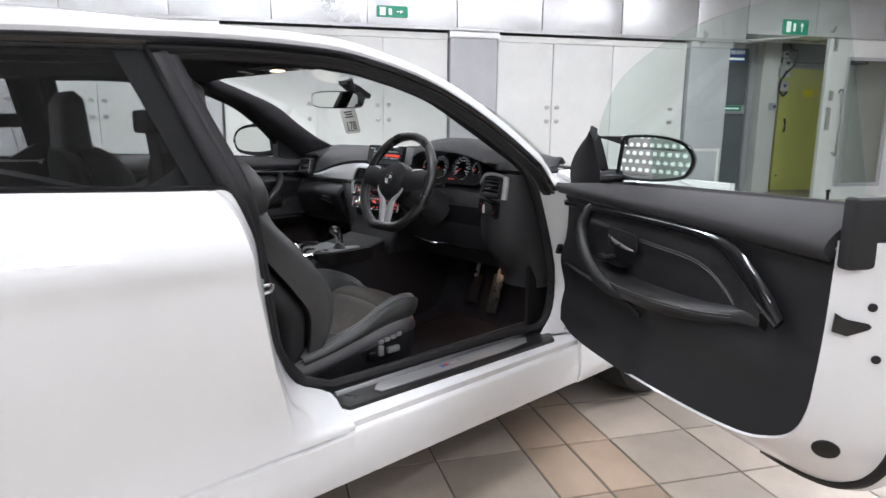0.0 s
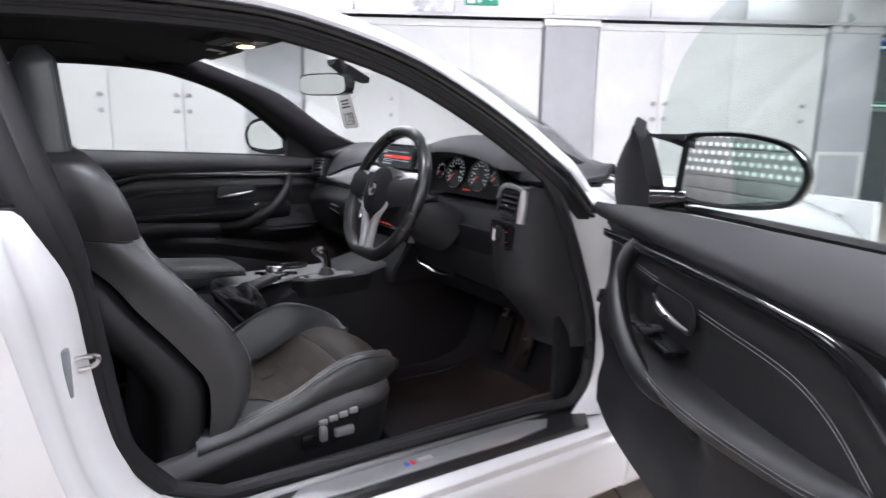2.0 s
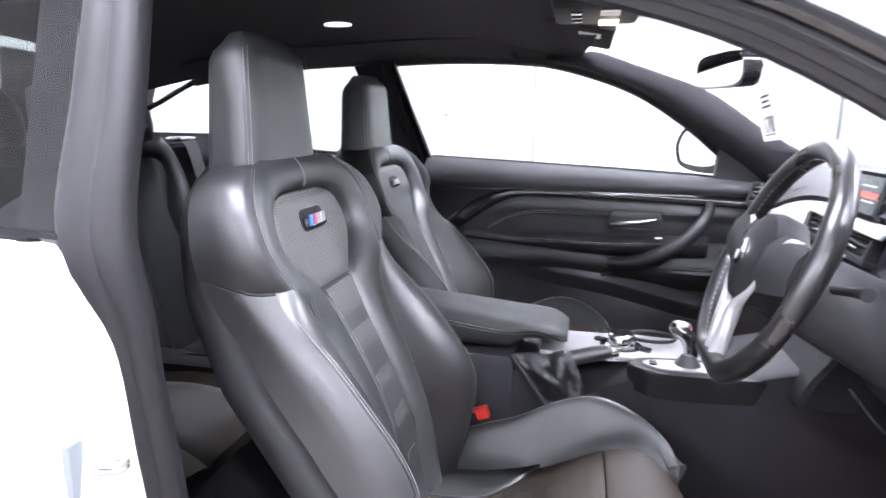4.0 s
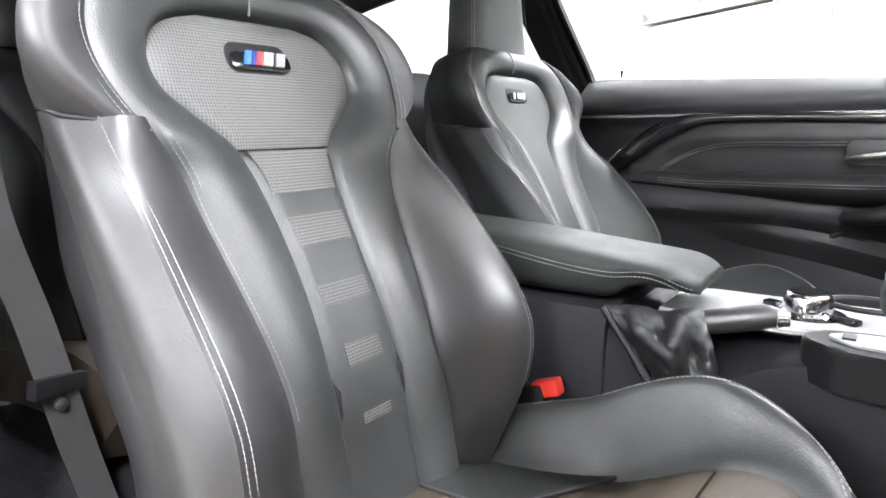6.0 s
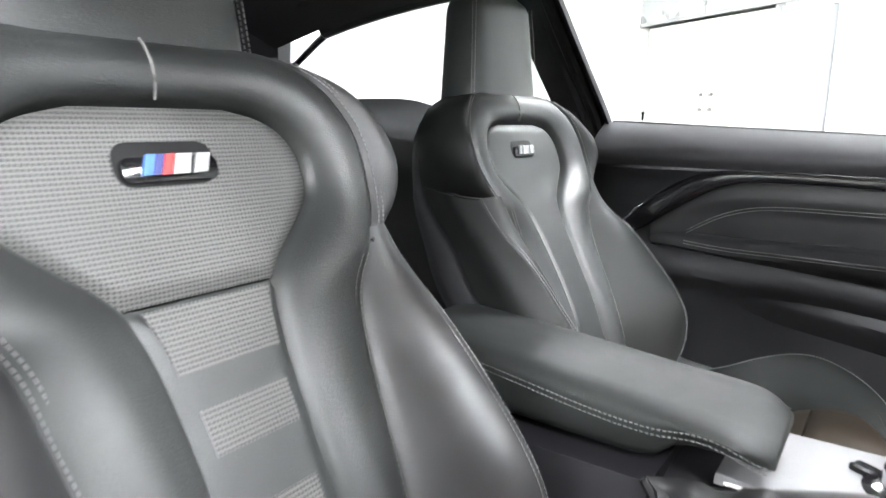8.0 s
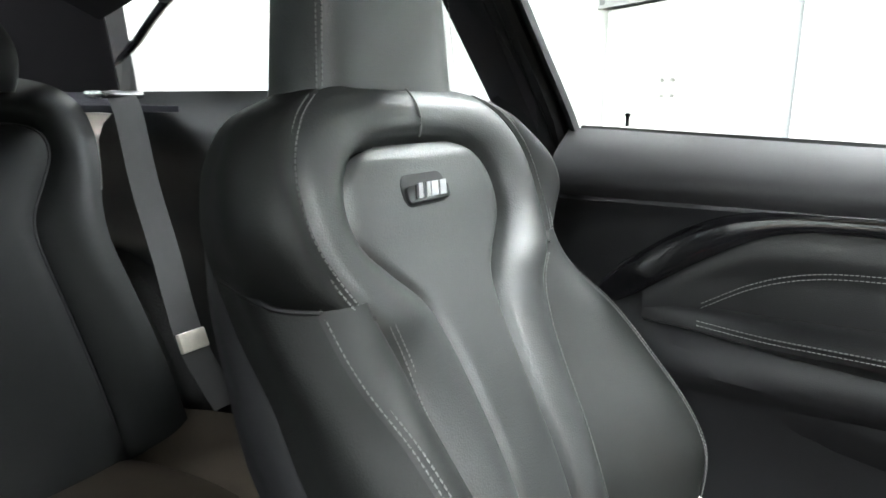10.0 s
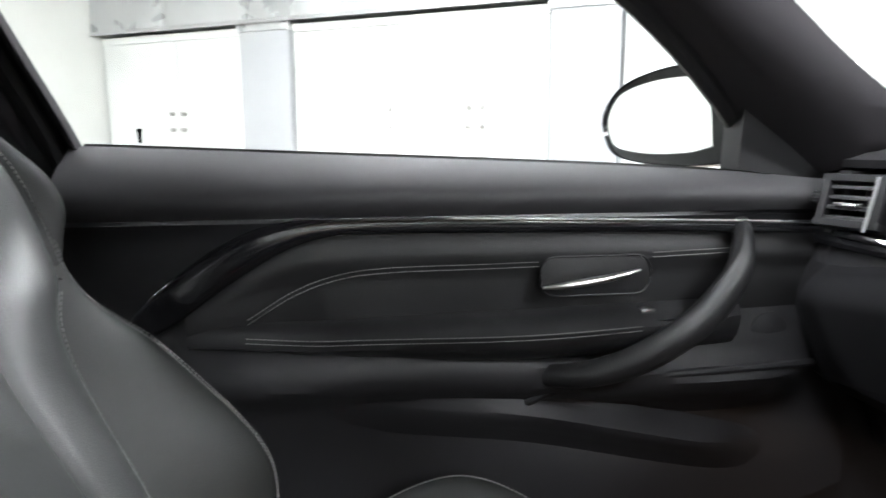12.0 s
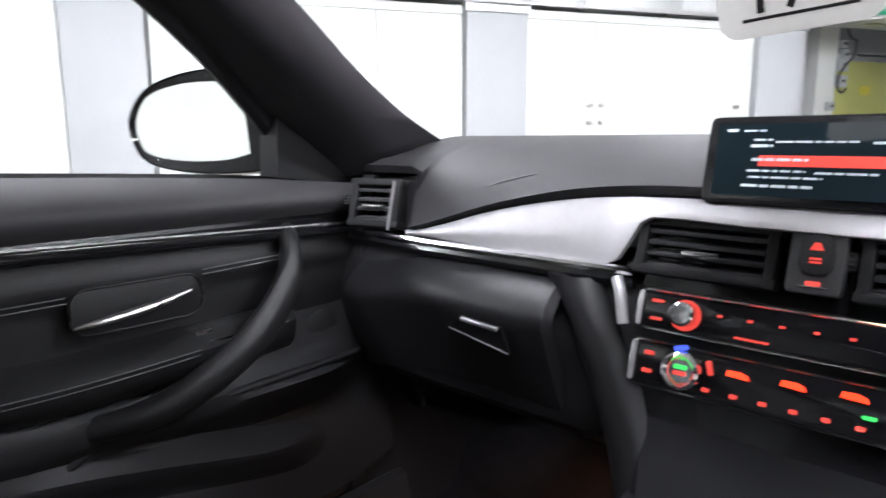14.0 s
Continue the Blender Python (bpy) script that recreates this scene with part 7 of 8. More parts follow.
# ---- centre console ----
def console():
    t = new("centre_console")
    t.parent = car
    t["label"] = "black centre console with armrest and silver panel"
    cy = 0.065
    # base
    side = curve([(-0.45, 0.60), (-0.05, 0.585), (0.06, 0.575), (0.12, 0.535), (0.18, 0.535), (0.26, 0.575), (0.45, 0.60), (0.62, 0.64)])
    rings = []
    for i in range(40):
        x = -0.45 + 1.40 * i / 39
        zt = side(x)
        wl = 0.115 + 0.02 * smooth(0.2, 0.5, x)
        rings.append([(x, cy - wl - 0.012, 0.27), (x, cy - wl, zt - 0.06), (x, cy - wl + 0.008, zt - 0.008), (x, cy - wl + 0.02, zt), (x, cy + wl - 0.02, max(zt, 0.59)), (x, cy + wl - 0.006, max(zt, 0.59) - 0.008), (x, cy + wl, 0.50), (x, cy + wl + 0.012, 0.27)])
    part("console_body", hull(rings), CONSOLE, t, "black console body")
    # silver top panel on the passenger's half
    o = [(0.09, 0.015), (0.14, 0.010), (0.25, 0.012), (0.30, 0.018), (0.40, 0.020), (0.50, 0.03), (0.53, 0.15), (0.44, 0.165), (0.28, 0.165), (0.13, 0.165), (0.09, 0.15)]
    part("silver_panel", plate(o, 0.012, Matrix.Translation((0, 0, 0.588)), 0.003), SATIN, t, "brushed silver console panel")
    part("panel_lip", tube([(0.10, 0.014, 0.592), (0.24, 0.010, 0.592), (0.36, 0.016, 0.594)], 0.004, 6), CHROME, t)
    # rotary controller
    c = V((0.262, 0.088, 0.600))
    k = part("rotary_controller", turned([(0.036, 0), (0.036, 0.003), (0.030, 0.006), (0.029, 0.022), (0.027, 0.027), (0.024, 0.029), (0.003, 0.029)], Matrix.Translation(c), 36), CHROME, t, "chrome and black rotary controller")
    part("controller_top", turned([(0.0235, 0.0292), (0.022, 0.031), (0.002, 0.031)], Matrix.Translation(c), 32), GLOSS, k)
    part("controller_skirt", turned([(0.046, -0.002), (0.045, 0.0015), (0.036, 0.003)], Matrix.Translation(c), 36), GLOSS, k)
    for a, w_ in ((-25, 0.034), (150, 0.026)):
        an = radians(a)
        part("controller_key", plate(rrect(w_, 0.020, 0.005), 0.006, Matrix.Translation(c + V((0.050 * math.cos(an), 0.050 * math.sin(an), 0))) @ Matrix.Rotation(an, 4, "Z"), 0.002), GLOSS, k)
        part("key_edge", tube([c + V((0.050 * math.cos(an), 0.050 * math.sin(an), 0.006)) + V((math.cos(an) * d_ * w_ / 2, math.sin(an) * d_ * w_ / 2, 0)) for d_ in (-0.8, 0.8)], 0.0016, 6), CHROME, k)
    # gear selector island on the driver's half
    isl = [(0.295, -0.058), (0.272, -0.035), (0.278, -0.005), (0.33, 0.014), (0.44, 0.022), (0.52, 0.01), (0.55, -0.03), (0.52, -0.065), (0.40, -0.078), (0.32, -0.074)]
    pts = spl([(x, y, 0) for x, y in isl] + [(isl[0][0], isl[0][1], 0)], 40)[:-1]
    g = part("selector_surround", plate([(p.x, p.y) for p in pts][::-1], 0.05, Matrix.Translation((0, 0, 0.555)), 0.008, 3), INKBLACK, t, "satin black selector surround")
    pts2 = [((p.x - 0.39) * 0.62 + 0.372, (p.y + 0.028) * 0.56 - 0.030) for p in pts]
    part("selector_plate", plate(pts2[::-1], 0.003, Matrix.Translation((0, 0, 0.606)), 0.001), SATIN, g, "satin silver selector plate")
    part("selector_gaiter", turned([(0.026, 0.6085), (0.020, 0.618), (0.012, 0.630)], Matrix.Translation((0.385, -0.020, 0)), 18), LEATHER, g)
    rows = []
    for i, (x, z, r, e) in enumerate(((0.385, 0.622, 0.009, 1), (0.384, 0.640, 0.009, 1), (0.382, 0.656, 0.011, 1.1), (0.376, 0.668, 0.016, 1.2), (0.368, 0.680, 0.019, 1.2), (0.362, 0.690, 0.017, 1.15), (0.359, 0.696, 0.009, 1.1))):
        rows.append([(x + r * e * math.cos(a), -0.018 + r * 0.85 * math.sin(a), z + 0.25 * r * math.cos(a)) for a in [2 * math.pi * q / 16 for q in range(16)]])
    part("gear_lever", hull(rows), CHROME, t, "chrome and leather gear lever")
    part("lever_front", tube([(0.395, -0.018, 0.625), (0.394, -0.018, 0.665)], 0.0085, 10), GLOSS, t)
    part("mode_button", block((0.318, -0.030, 0.610), (0.014, 0.022, 0.004), 0.0015), PLASTIC, g)
    # armrest: a thick pad with a thin overhanging front lip and a finger notch
    rings = []
    ends = [0.0, 0.012, 0.03] + [0.05 + 0.85 * k / 22 for k in range(23)] + [0.925, 0.95, 0.97, 0.985, 0.995, 1.0]
    for f in ends:
        x = -0.30 + 0.447 * f
        tip = max(0, (f - 0.90) / 0.10)
        seam = 0.672 - 0.028 * smooth(-0.25, 0.03, x) + 0.005 * smooth(0.03, 0.075, x) - 0.020 * smooth(0.08, 0.165, x)
        zt = 0.694 - 0.036 * f + 0.004 * math.sin(math.pi * f) - 0.012 * tip ** 2
        zb = 0.603 + 0.024 * smooth(0.022, 0.060, x) + 0.003 * tip ** 2
        w = 0.088 * (1 - 0.30 * tip ** 2.5) * (1 - 0.15 * max(0, 1 - f / 0.03))
        ring = []
        for q in range(24):
            a = 2 * math.pi * q / 24
            c_, s_ = math.cos(a), math.sin(a)
            zm = seam - 0.004
            notch = 0.020 * smooth(0.030, 0.060, x) * smooth(0.14, 0.11, x) * max(0, -c_) * (1 if s_ < 0.1 else 0)
            ring.append((x - 0.016 * tip * (1 - abs(s_)) * 0, 0.065 + (w - notch) * math.copysign(abs(c_) ** 0.40, c_), zm + ((zt - zm) if s_ > 0 else (zm - zb)) * math.copysign(abs(s_) ** 0.6, s_)))
        rings.append(ring)
    ar = part("armrest", hull(rings), ARMHIDE, t, "padded black leather armrest", 70)
    for s in (-1, 1):
        for dz in (0.0, 0.006):
            pts = []
            for k in range(41):
                x = -0.29 + 0.435 * k / 40
                f = (x + 0.30) / 0.465
                pts.append((x, 0.065 + s * (0.0888 * (1 - 0.30 * max(0, (f - 0.90) / 0.10) ** 2.5) - 0.15 * dz), 0.672 - 0.028 * smooth(-0.25, 0.03, x) + 0.005 * smooth(0.03, 0.075, x) - 0.020 * smooth(0.08, 0.165, x) - 0.002 + dz))
            stitches(pts, 0.0038, 0.0020, 0.0006, "stitching", ar)
    bx = hull([[(x, y, z) for y, z in ((-0.060, 0.40), (-0.056, 0.575), (-0.046, 0.600), (0.17, 0.600), (0.178, 0.50))] for x in (-0.42, -0.2, 0.0, 0.04)])
    part("armrest_box", bx, CONSOLE, t)
    # handbrake with its creased gaiter
    rows = []
    noise.seed_set(3)
    for i in range(41):
        f = i / 40
        top_ = V((0.036, -0.048, 0.604)).lerp(V((0.150, -0.002, 0.606)), f)
        low_ = V((0.122, -0.062, 0.512)).lerp(V((0.188, -0.052, 0.530)), f)
        row = []
        for j in range(33):
            g = j / 32
            p = top_.lerp(low_, g)
            bulge = 0.022 * math.sin(math.pi * g) * math.sin(math.pi * min(max(f, 0.04), 0.96))
            crease = 0.020 * (0.55 - abs(noise.noise(V((f * 2.4 + 0.7 * g, g * 2.2 - 0.9 * f, 0.3)))) * 1.9) + 0.007 * (0.5 - abs(noise.noise(V((f * 5.2 - 1.6 * g, g * 4.4 + 1.4 * f, 4.1)))) * 1.8)
            row.append(p + V((0.25, -0.85, 0.45)) * (bulge + crease * math.sin(math.pi * g) ** 0.5))
        rows.append(row)
    part("handbrake_gaiter", sheet(rows, 0.006), DOORHIDE, t, "creased black leather handbrake gaiter", 70)
    fr = [V((0.150, -0.004, 0.607)), V((0.036, -0.050, 0.606)), V((0.075, -0.058, 0.560)), V((0.122, -0.066, 0.510)), V((0.19, -0.056, 0.527))]
    part("gaiter_frame", tube(spl(fr[1:], 16), 0.006, 8), PLASTIC, t)
    part("handbrake", tube(spl([(0.13, -0.004, 0.586), (0.16, 0.004, 0.592), (0.22, 0.014, 0.606), (0.238, 0.016, 0.607)], 12), [0.012, 0.014, 0.0155, 0.0165, 0.017, 0.017, 0.017, 0.0165, 0.016, 0.015, 0.014, 0.012], 12), LEATHER_SMOOTH, t, "black leather handbrake lever")
    part("handbrake_button", tube([(0.238, 0.016, 0.607), (0.252, 0.018, 0.608)], [0.0125, 0.011], 12), CHROME, t)
    part("cup_rim", tube([(0.33 + 0.05 * math.cos(a), 0.13 + 0.036 * math.sin(a), 0.612) for a in [2 * math.pi * q / 24 for q in range(24)]], 0.004, 6, loop=True), PLASTIC, t)


console()


# ---- cabin floor, pillars, roof fittings, rear seats, belts ----
def cabin():
    part("carpet", sheet([[(x, y, 0.275 + 0.05 * smooth(0.70, 0.98, x) + 0.25 * smooth(0.85, 1.0, x) + 0.06 * smooth(-0.45, -0.6, x)) for y in [-0.70 + 1.40 * k / 24 for k in range(25)]] for x in [-1.0 + 1.98 * i / 40 for i in range(41)]], 0.01), CARPET, car, "black carpeted floor")
    for s in (-1, 1):
        # kick panel
        part("kick_panel", sheet([[(x, s * (0.725 - 0.04 * smooth(0.70, 0.95, x)), z) for x in [0.69 + 0.33 * k / 10 for k in range(11)]] for z in (0.27, 0.40, 0.52, 0.62, 0.93)], 0.012 * s), PLASTIC, car)
        if s > 0:
            part("door_gap_filler", sheet([[(x, 0.735, z) for x in (0.66, 0.72, 0.80)] for z in (0.27, 0.5, 0.7, 0.93)], 0.02), PLASTIC, car)
        # windscreen pillar trim
        outer = [V((x, s * (side_y(rail(x), s, x) - 0.035), rail(x) - 0.006)) for x in [0.02 + 0.62 * k / 16 for k in range(17)]]
        inner = spl([(0.16, s * 0.545, 1.268), (0.30, s * 0.565, 1.222), (0.46, s * 0.590, 1.165), (0.60, s * 0.610, 1.075), (0.70, s * 0.622, 1.018), (0.80, s * 0.63, 0.975)], 17)
        rows = []
        for a, b in zip(outer, inner):
            mid = a.lerp(b, 0.5) + V((-0.028, -s * 0.030, -0.012))
            rows.append([a, a.lerp(mid, 0.6) + V((0, -s * 0.006, 0)), mid, mid.lerp(b, 0.5) + V((-0.004, -s * 0.004, 0)), b, b + V((0.03, s * 0.03, 0.0))])
        part("windscreen_pillar_trim", sheet(rows, 0.010 * s), HEADLINER, car, "dark fabric windscreen pillar trim", 85)
        # side rail lining above the door
        rows = []
        for k in range(24):
            x = -1.05 + 1.12 * k / 23
            rows.append([(x, s * (side_y(rail(x), s, x) - 0.02), rail(x) - 0.004), (x, s * (side_y(rail(x), s, x) - 0.05), rail(x) - 0.006), (x, s * (side_y(rail(x), s, x) - 0.09), rail(x) + 0.012), (x, s * (side_y(rail(x), s, x) - 0.16), rail(x) + 0.03)])
        part("rail_lining", sheet(rows, 0.008), HEADLINER, car)
        # centre pillar lining with belt guide
        rows = []
        for k in range(14):
            f = k / 13
            z = 0.95 + 0.30 * f
            x = -0.375 - 0.08 * f
            rows.append([(x + 0.01, s * (side_y(z, s) - 0.022), z), (x - 0.015, s * (side_y(z, s) - 0.040), z), (x - 0.05, s * (side_y(z, s) - 0.038), z), (x - 0.08, s * (side_y(z, s) - 0.022), z)])
        part("centre_pillar_lining", sheet(rows, 0.01), HEADLINER, car)
        # rear side trim
        part("rear_side_trim", sheet([[(x, s * (0.70 - (0.06 if s < 0 else 0) + 0.06 * smooth(0.92, 1.0, z) - 0.03 * math.exp(-((z - 0.72) / 0.05) ** 2)), z) for x in [-0.46 - 0.98 * k / 16 for k in range(17)] for z in [0.30 + (0.640 + 0.078 * smooth(-0.55, -0.95, x)) * i / 20]] for i in range(21)], 0.014), PLASTIC, car, "black rear side trim")
        # rear pillar lining
        rows = []
        for k in range(12):
            f = k / 11
            z = 0.965 + 0.25 * f
            rows.append([(-1.43 + 0.17 * f - 0.28 * g, s * (side_y(z, s) - 0.03 - 0.28 * g), z + 0.05 * g) for g in [j / 6 for j in range(7)]])
        part("rear_pillar_lining", sheet(rows, 0.01), HEADLINER, car)
    # parcel shelf
    part("parcel_shelf", sheet([[(x, y, 0.975 + 0.03 * smooth(-1.2, -1.5, x)) for y in [-0.70 + 1.4 * k / 12 for k in range(13)]] for x in [-1.15 - 0.8 * i / 8 for i in range(9)]], 0.012), CARPET, car)

    # rear seats: backs, headrests and bench
    for s in (-1, 1):
        t = new("rear_seat")
        t.parent = car
        t["label"] = "black leather rear seat with fixed headrest"
        cy = 0.020 + s * 0.222

        def R(b, z, out):
            return V((-0.86 - 0.40 * (z - 0.44) + out, cy + b, z + 0.25 * out))
        inn = spl([V(p) for p in ((0.112, 0.44, 0), (0.108, 0.56, 0), (0.098, 0.68, 0), (0.088, 0.78, 0), (0.094, 0.825, 0), (0.118, 0.865, 0), (0.142, 0.905, 0), (0.146, 0.935, 0), (0.128, 0.955, 0), (0.08, 0.962, 0), (0.0, 0.963, 0))], 60)
        out_ = spl([V(p) for p in ((0.218, 0.44, 0.012), (0.206, 0.56, 0.026), (0.190, 0.68, 0.030), (0.180, 0.77, 0.026), (0.188, 0.83, 0.022), (0.212, 0.89, 0.012), (0.226, 0.945, 0.0), (0.220, 0.99, -0.006), (0.186, 1.022, -0.012), (0.11, 1.035, -0.014), (0.0, 1.036, -0.014))], 60)
        inn = inn + [V((-p.x, p.y, p.z)) for p in inn[-2::-1]]
        out_ = out_ + [V((-p.x, p.y, p.z)) for p in out_[-2::-1]]
        rows = []
        for a, c in zip(inn, out_):
            wd = (c - a).length
            rows.append([R(p.x, p.y, p.z + 0.016 * math.sin(math.pi * q) - 0.012 * math.exp(-(q * wd / 0.010) ** 2)) for q in [k / 12 for k in range(13)] for p in [a.lerp(c, q)]])
        part("side_pad", sheet(rows, -0.015), DIMHIDE, t, "black leather outer pad", 70)
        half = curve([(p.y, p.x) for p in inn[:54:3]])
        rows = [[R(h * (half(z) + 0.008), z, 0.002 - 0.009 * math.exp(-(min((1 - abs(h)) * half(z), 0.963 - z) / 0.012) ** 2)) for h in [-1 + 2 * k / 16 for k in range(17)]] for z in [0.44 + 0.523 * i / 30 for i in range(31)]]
        part("backrest", sheet(rows, -0.06), DIMHIDE, t)
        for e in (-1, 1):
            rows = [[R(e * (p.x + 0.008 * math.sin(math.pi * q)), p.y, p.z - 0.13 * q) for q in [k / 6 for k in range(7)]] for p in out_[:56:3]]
            part("seat_flank", sheet(rows, 0.008 * -e), DIMHIDE, t, "", 70)
        part("seam", tube([R(p.x, p.y, -0.003) for p in inn[4:-4:2]], 0.0022, 6), RUBBER, t)
        rings = []
        for i in range(12):
            f = i / 11
            z = 1.006 + 0.135 * f
            w = 0.118 + 0.014 * math.sin(math.pi * f) - 0.04 * f ** 4
            dp = 0.052 * (1 - 0.35 * (2 * f - 1) ** 4)
            rings.append([(-1.085 - 0.03 * f + dp * math.copysign(abs(math.sin(a)) ** 0.6, math.sin(a)), cy + w * math.copysign(abs(math.cos(a)) ** 0.55, math.cos(a)), z) for a in [2 * math.pi * q / 26 for q in range(26)]])
        part("headrest", hull(rings), DIMHIDE, t, "", 60)
        rows = []
        for i in range(16):
            f = i / 15
            x = -0.92 + 0.42 * f
            rows.append([(x, cy + g * 0.235, 0.452 + 0.03 * f + 0.02 * math.sin(math.pi * f) + 0.03 * abs(g) ** 3 - 0.05 * f ** 6 - 0.010 * math.exp(-((abs(g) - 0.52) / 0.05) ** 2)) for g in [-1 + 2 * k / 24 for k in range(25)]])
        # lighter than the back: light from the open door is put into this colour
        part("cushion", sheet(rows, 0.10), BROWN, t)
        part("belt_guide", block((-1.085, 0.02 + s * 0.505, 1.006), (0.055, 0.080, 0.014), 0.006), CHROME if s > 0 else PLASTIC, t)
        b = part("belt", band(spl([(-1.085, 0.02 + s * 0.505, 1.010), (-1.045, 0.02 + s * 0.50, 0.985), (-1.00, 0.02 + s * 0.49, 0.86), (-0.95, 0.02 + s * 0.485, 0.74), (-0.89, 0.02 + s * 0.475, 0.606), (-0.84, 0.02 + s * 0.50, 0.49)], 24), 0.048, 0.002, (0.2, 1, 0.1)), WEB, t, "black seat belt webbing")
        part("belt_tongue", block((0, 0, 0), (0.010, 0.052, 0.034), 0.003, m=axes((-0.884, 0.02 + s * 0.475, 0.606), (1, 0, 0.4), (0, 1, 0))), TONGUE, t, "bright metal belt tongue")
    part("rear_console", block((-0.70, 0.0, 0.45), (0.40, 0.10, 0.12), 0.02), PLASTIC, car)

    # front belts
    for s, dx in ((-1, 0.0), (1, -0.05)):
        t = new("seat_belt")
        t.parent = car
        t["label"] = "black seat belt hanging by the door pillar"
        pts = spl([(-0.50 + dx, s * (0.615 + 0.02 * s), 1.09), (-0.475 + dx, s * (0.60 + 0.02 * s), 0.93), (-0.455 + dx, s * 0.588, 0.78), (-0.45 + dx, s * 0.555, 0.62), (-0.45 + dx, s * 0.525, 0.46), (-0.45 + dx, s * 0.49, 0.30)], 30)
        part("webbing", band(pts, 0.048, 0.002, (0.15, s * 0.98, 0.2)), WEB, t)
        p = pts[20]
        tg = part("tongue", block((0, 0, 0), (0.085, 0.016, 0.024), 0.006, m=axes(p + V((0.006, 0, 0)), (0.45, s * 0.9, 0.2), (0.9, -s * 0.45, 0))), PLASTIC, t, "black belt tongue")
        part("stud", turned([(0.008, 0), (0.008, 0.006), (0.003, 0.008)], axes(p + V((0.004, 0, -0.024)), (0, 1, 0), (0, 0, 1)), 14), STEEL, tg)
        part("upper_guide", block((-0.50 + dx, s * (0.622 + 0.02 * s), 1.09), (0.07, 0.03, 0.05), 0.01), PLASTIC, t)
        bk = part("buckle", block((0, 0, 0), (0.050, 0.026, 0.085), 0.006, m=axes((-0.036 + dx, s * 0.100 if s < 0 else 0.235, 0.452), (1, 0, 0.35), (0, 1, 0))), PLASTIC, t, "black belt buckle with red button")
        part("buckle_button", block((0, 0, 0), (0.040, 0.020, 0.024), 0.004, m=axes((-0.020 + dx, s * 0.100 if s < 0 else 0.235, 0.494), (1, 0, 0.35), (0, 1, 0))), RED, bk)

    # striker on the jamb
    for s in (-1, 1):
        st = part("striker", tube(spl([(-0.345, s * 0.775, 0.700), (-0.312, s * 0.765, 0.702), (-0.308, s * 0.765, 0.716), (-0.345, s * 0.775, 0.719)], 14), 0.004, 8), STEEL, car, "steel door striker loop")
        part("striker_plate", block((-0.350, s * 0.785, 0.705), (0.012, 0.030, 0.075), 0.005), GREYDOOR, st)
    # rear-view mirror
    t = new("rear_view_mirror")
    t.parent = car
    t["label"] = "black interior rear-view mirror on a stalk"
    m = axes((0.392, 0.000, 1.177), (-0.13, 1.0, 0.02), (-0.05, 0, 1))
    o = [(0.134 * math.copysign(abs(math.cos(a)) ** 0.45, math.cos(a)), 0.032 * math.copysign(abs(math.sin(a)) ** 0.55, math.sin(a))) for a in [2 * math.pi * q / 36 for q in range(36)]]
    part("housing", plate(o, 0.030, m, 0.008, 3), GLOSS, t)
    part("mirror_face", plate([(x * 0.96, y * 0.88) for x, y in o], -0.002, m), MIRROR, t)
    part("stalk", tube(spl([(0.415, -0.02, 1.185), (0.44, -0.05, 1.205), (0.42, -0.06, 1.25)], 8), 0.012, 8), PLASTIC, t)
    part("sensor_cover", hull([[(x, y, z) for y, z in ((-0.03 - w, z0), (-0.03 + w, z0), (-0.03 + w * 0.8, z0 - h), (-0.03 - w * 0.8, z0 - h))] for x, w, z0, h in ((0.41, 0.030, 1.247, 0.014), (0.46, 0.036, 1.229, 0.026), (0.52, 0.030, 1.199, 0.014))]), PLASTIC, t)
    # overhead console with a warm reading lamp
    t = new("overhead_console")
    t.parent = car
    t["label"] = "black roof console with a warm reading lamp lit"
    part("case", block((0.165, 0.0, 1.290), (0.16, 0.20, 0.030), 0.012), PLASTIC, t)
    for y in (-0.06, 0.06):
        part("reading_lamp", block((0.19, y, 1.2735), (0.035, 0.045, 0.004), 0.0015), L_WARM if y > 0 else WHITEPLASTIC, t)
    for k in range(3):
        part("roof_switch", block((0.13, -0.05 + 0.05 * k, 1.274), (0.02, 0.03, 0.004), 0.001), GLOSS, t)
    # sun visors
    for s in (-1, 1):
        v = part("sun_visor", block((0, 0, 0), (0.15, 0.36, 0.014), 0.006, m=axes((0.135, s * 0.32, 1.285), (0.97, 0, -0.16), (0, 1, 0))), HEADLINER, car, "folded dark sun visor with a white label")
        part("visor_label", block((0, 0, 0), (0.05, 0.075, 0.001), 0, m=axes((0.155, s * 0.25, 1.2735), (0.97, 0, -0.16), (0, 1, 0))), WHITEPLASTIC, v)
    # courtesy lamp in the roof
    for s in (-1, 1):
        part("courtesy_lamp", turned([(0.03, 0), (0.028, -0.006), (0.002, -0.008)], Matrix.Translation((-0.48, s * 0.33, 1.318)) @ Matrix.Diagonal((1.3, 0.8, 1, 1)), 20), GLOWWHITE if s > 0 else L_WARM, car, "small lit roof lamp")
        part("grab_handle", tube(spl([(-0.05, s * 0.56, 1.262), (-0.03, s * 0.545, 1.245), (0.10, s * 0.55, 1.235), (0.12, s * 0.56, 1.245)], 14), 0.009, 8), HEADLINER, car)
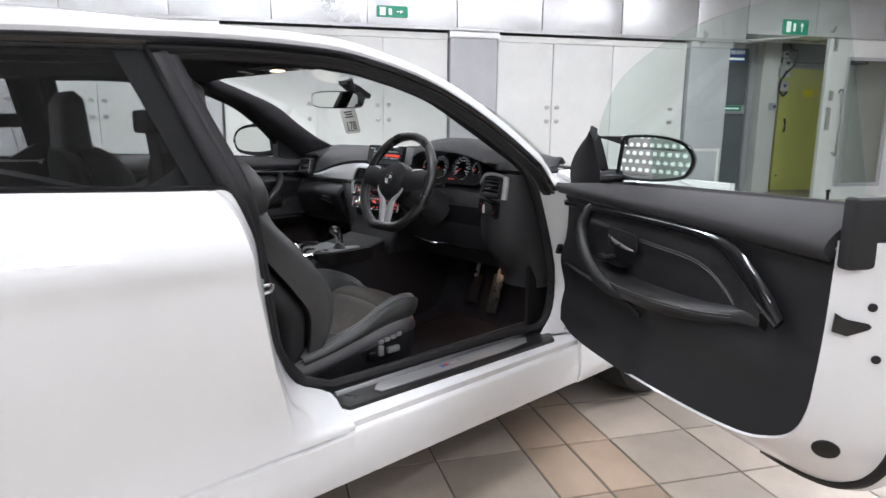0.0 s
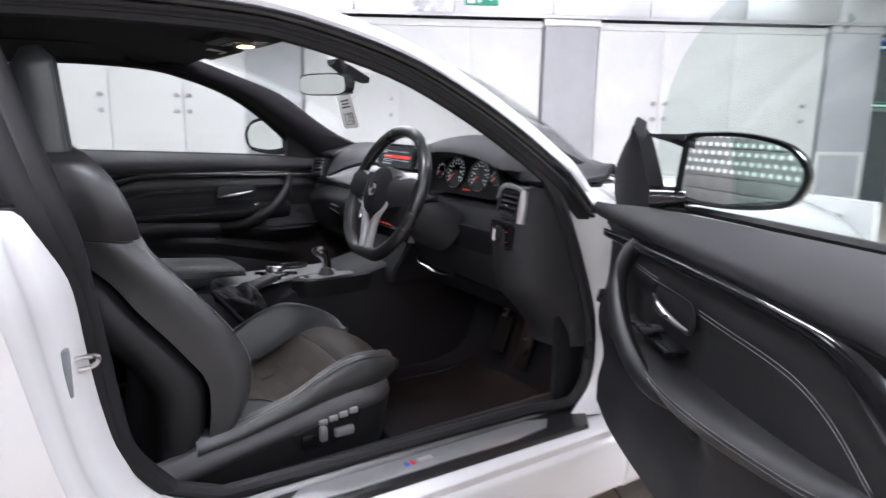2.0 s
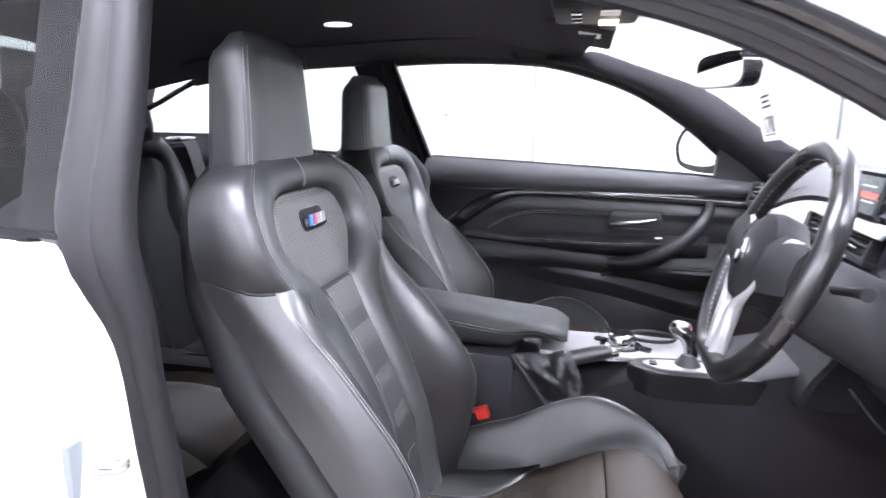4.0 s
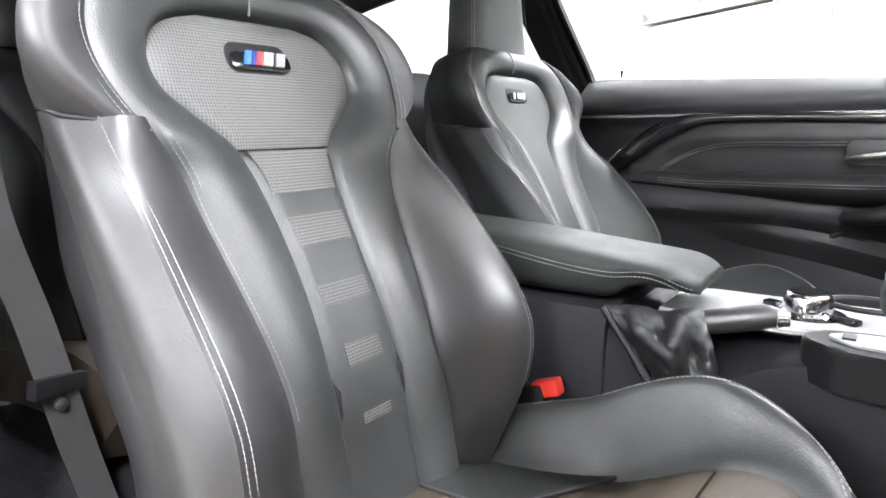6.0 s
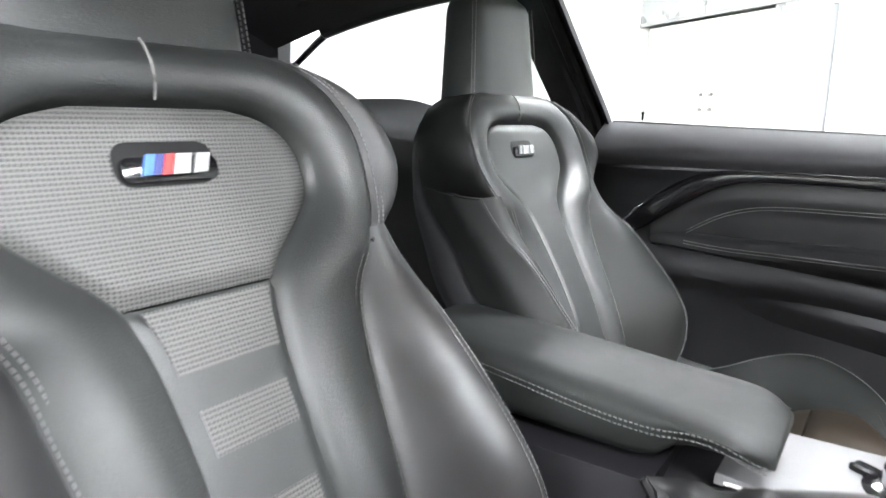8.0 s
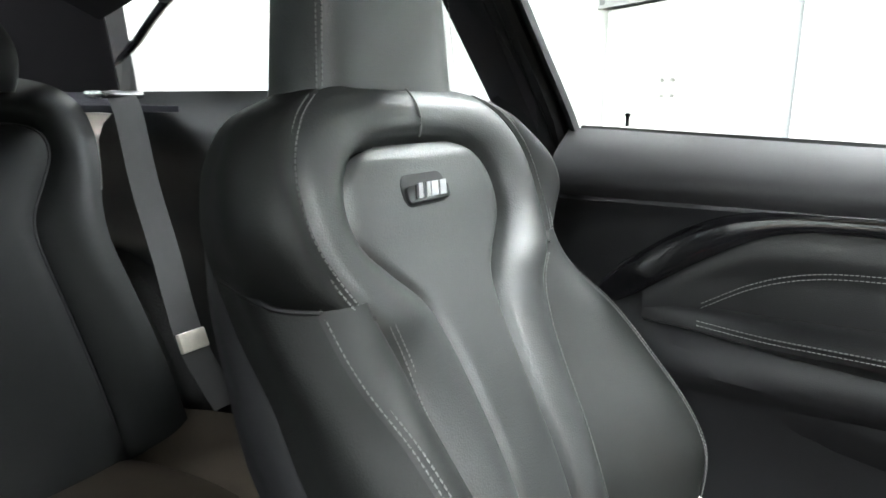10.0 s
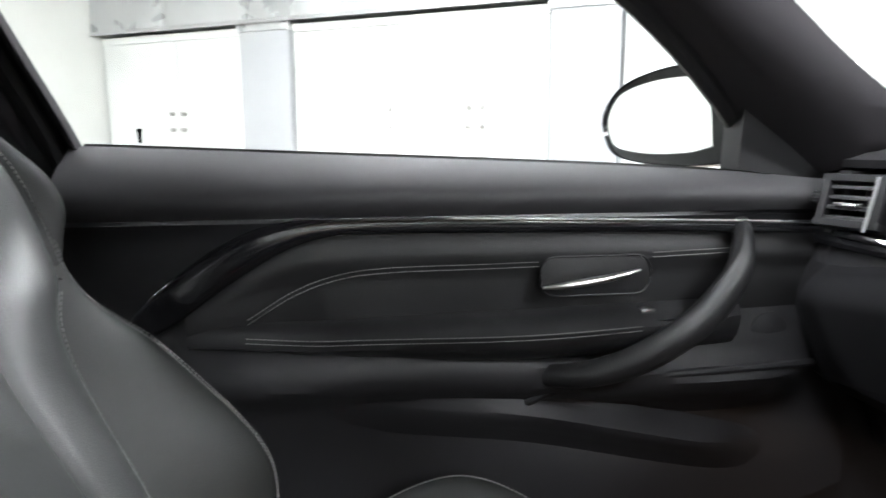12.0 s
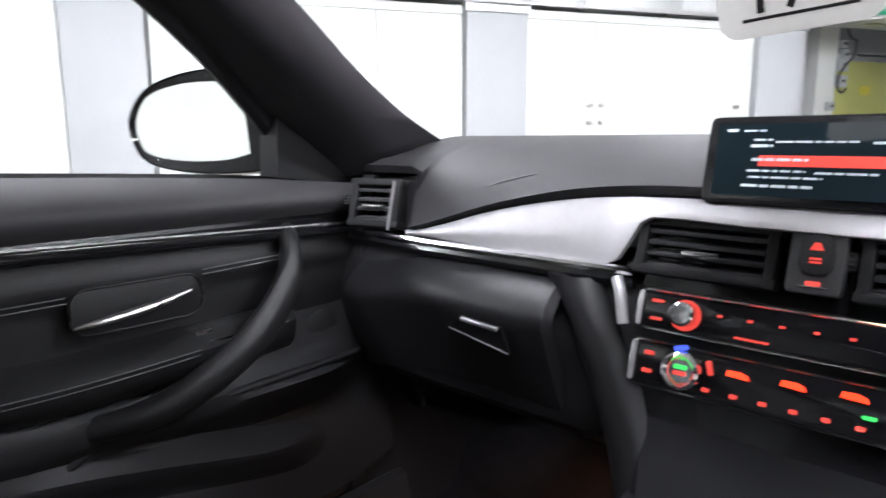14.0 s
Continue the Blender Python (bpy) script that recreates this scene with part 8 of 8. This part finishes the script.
    # pedals
    for y, h in ((-0.30, 0.12), (-0.42, 0.16)):
        p = part("pedal", block((0, 0, 0), (0.012, 0.06 if h < 0.14 else 0.05, h), 0.004, m=axes((0.86, y, 0.42), (0.95, 0, -0.3), (0, 1, 0))), STEEL if h > 0.14 else PLASTIC, car, "metal and rubber foot pedal")
        part("pedal_arm", tube([(0.87, y, 0.47), (0.92, y, 0.60)], 0.009, 8), STEEL, p)


cabin()


def floor_mat(y):
    t = thing("floor_mat", "dark brown carpet mat in the footwell", "floor mat", group="footwell mats")
    rows = [[(x, y + g * 0.20, 0.292 + 0.05 * smooth(0.70, 0.98, x) + 0.004 * math.sin(9 * x + 5 * g)) for g in [-1 + 2 * k / 10 for k in range(11)]] for x in [0.34 + 0.48 * i / 14 for i in range(15)]]
    part("mat", sheet(rows, 0.008), MAT, t)
    part("edging", tube([rows[i][0] for i in range(15)] + [rows[14][j] for j in range(1, 11)] + [rows[i][10] for i in range(13, -1, -1)] + [rows[0][j] for j in range(9, 0, -1)], 0.006, 6, loop=True), CARPET, t)


floor_mat(-0.40)
floor_mat(0.46)


def hang_tag():
    t = thing("hanging_tag", "white card tag with black number hanging from the mirror", "tag")
    m = axes((0.494, 0.052, 1.119), (0.02, -0.98, 0.075), (-0.24, 0.075, 0.97))
    part("card", plate(rrect(0.102, 0.140, 0.014), 0.0012, m), PAPER, t)
    f = m @ Matrix.Translation((0, 0, 0.0014))
    lettering("178", 0.046, f @ Matrix.Translation((0, -0.0405, 0)), INK, t, "number")
    for k in range(3):
        part("line_of_print", plate(rrect(0.056 - 0.010 * (k % 2), 0.005, 0.001), 0.0004, f @ Matrix.Translation((0, 0.016 - 0.010 * k, 0))), INK, t)
    part("underline", plate(rrect(0.070, 0.0022, 0.0005), 0.0004, f @ Matrix.Translation((0, -0.058, 0))), INK, t)
    part("loop", tube([(0.43, 0.05, 1.195), (0.450, 0.078, 1.192), (0.478, 0.083, 1.182)], 0.0015, 6), WHITEPLASTIC, t)


hang_tag()

# footwell lamps under the dashboard, warm
for y, power in ((-0.40, 0.15), (0.33, 0.30)):
    la = bpy.data.lights.new("footwell_lamp", "AREA")
    la.energy, la.size, la.color = power, 0.05, (1.0, 0.55, 0.30)
    o = new("footwell_lamp", la)
    o.matrix_world = look((0.80, y, 0.57), (0.66, y - 0.04, 0.30))
    o.parent = car


# ---- floor tiles ----
def tiles():
    T0, pitch = V((0.862, -0.973, 0)), 0.304
    ang = radians(-28.0)
    ex, ey = V((math.cos(ang), math.sin(ang), 0)), V((-math.sin(ang), math.cos(ang), 0))
    columns = [(pitch * i, pitch, 0) for i in range(34)] + [(-0.163, 0.163, 1), (-0.327, 0.164, 1)] + [(-0.327 - pitch * (i + 1), pitch, 0) for i in range(47)]
    shared = {}
    rest = bmesh.new()
    inv = ROOM.inverted()
    for i, (u, w, split) in enumerate(columns):
        if w not in shared:
            shared[w] = finish(block((0, 0, 0), (w - 0.006 - 0.003 * split, pitch - 0.006, 0.010), 0.0015, 1), "tile", BROWNTILE if split else TILE)
        for j in range(-34, 48):
            p = T0 + ex * (u + w / 2) + ey * (pitch * (j + 0.5))
            q = inv @ p
            if not (X0 < q.x < X1 and Y0 < q.y < 1.4):
                continue
            c = p + V((0, 0, -0.005 + 0.0006 * math.sin(13.7 * i + 5.1 * j)))
            if -0.2 < p.x < 3.4 and -4.2 < p.y < -0.2:
                ob = new("tile", shared[w])
                ob.matrix_world = axes(c, ex, ey)
                ob.parent = floor
            else:
                h, g = (w - 0.006) / 2, (pitch - 0.006) / 2
                vs = [rest.verts.new(c + ex * a + ey * b + V((0, 0, e))) for e in (0.005, -0.004) for a, b in ((-h, -g), (h, -g), (h, g), (-h, g))]
                rest.faces.new(vs[:4])
                for k in range(4):
                    rest.faces.new((vs[k], vs[k + 4], vs[(k + 1) % 4 + 4], vs[(k + 1) % 4]))
    o = part("far_tiles", rest, TILE, floor)
    o["kind"] = "stuff"


tiles()
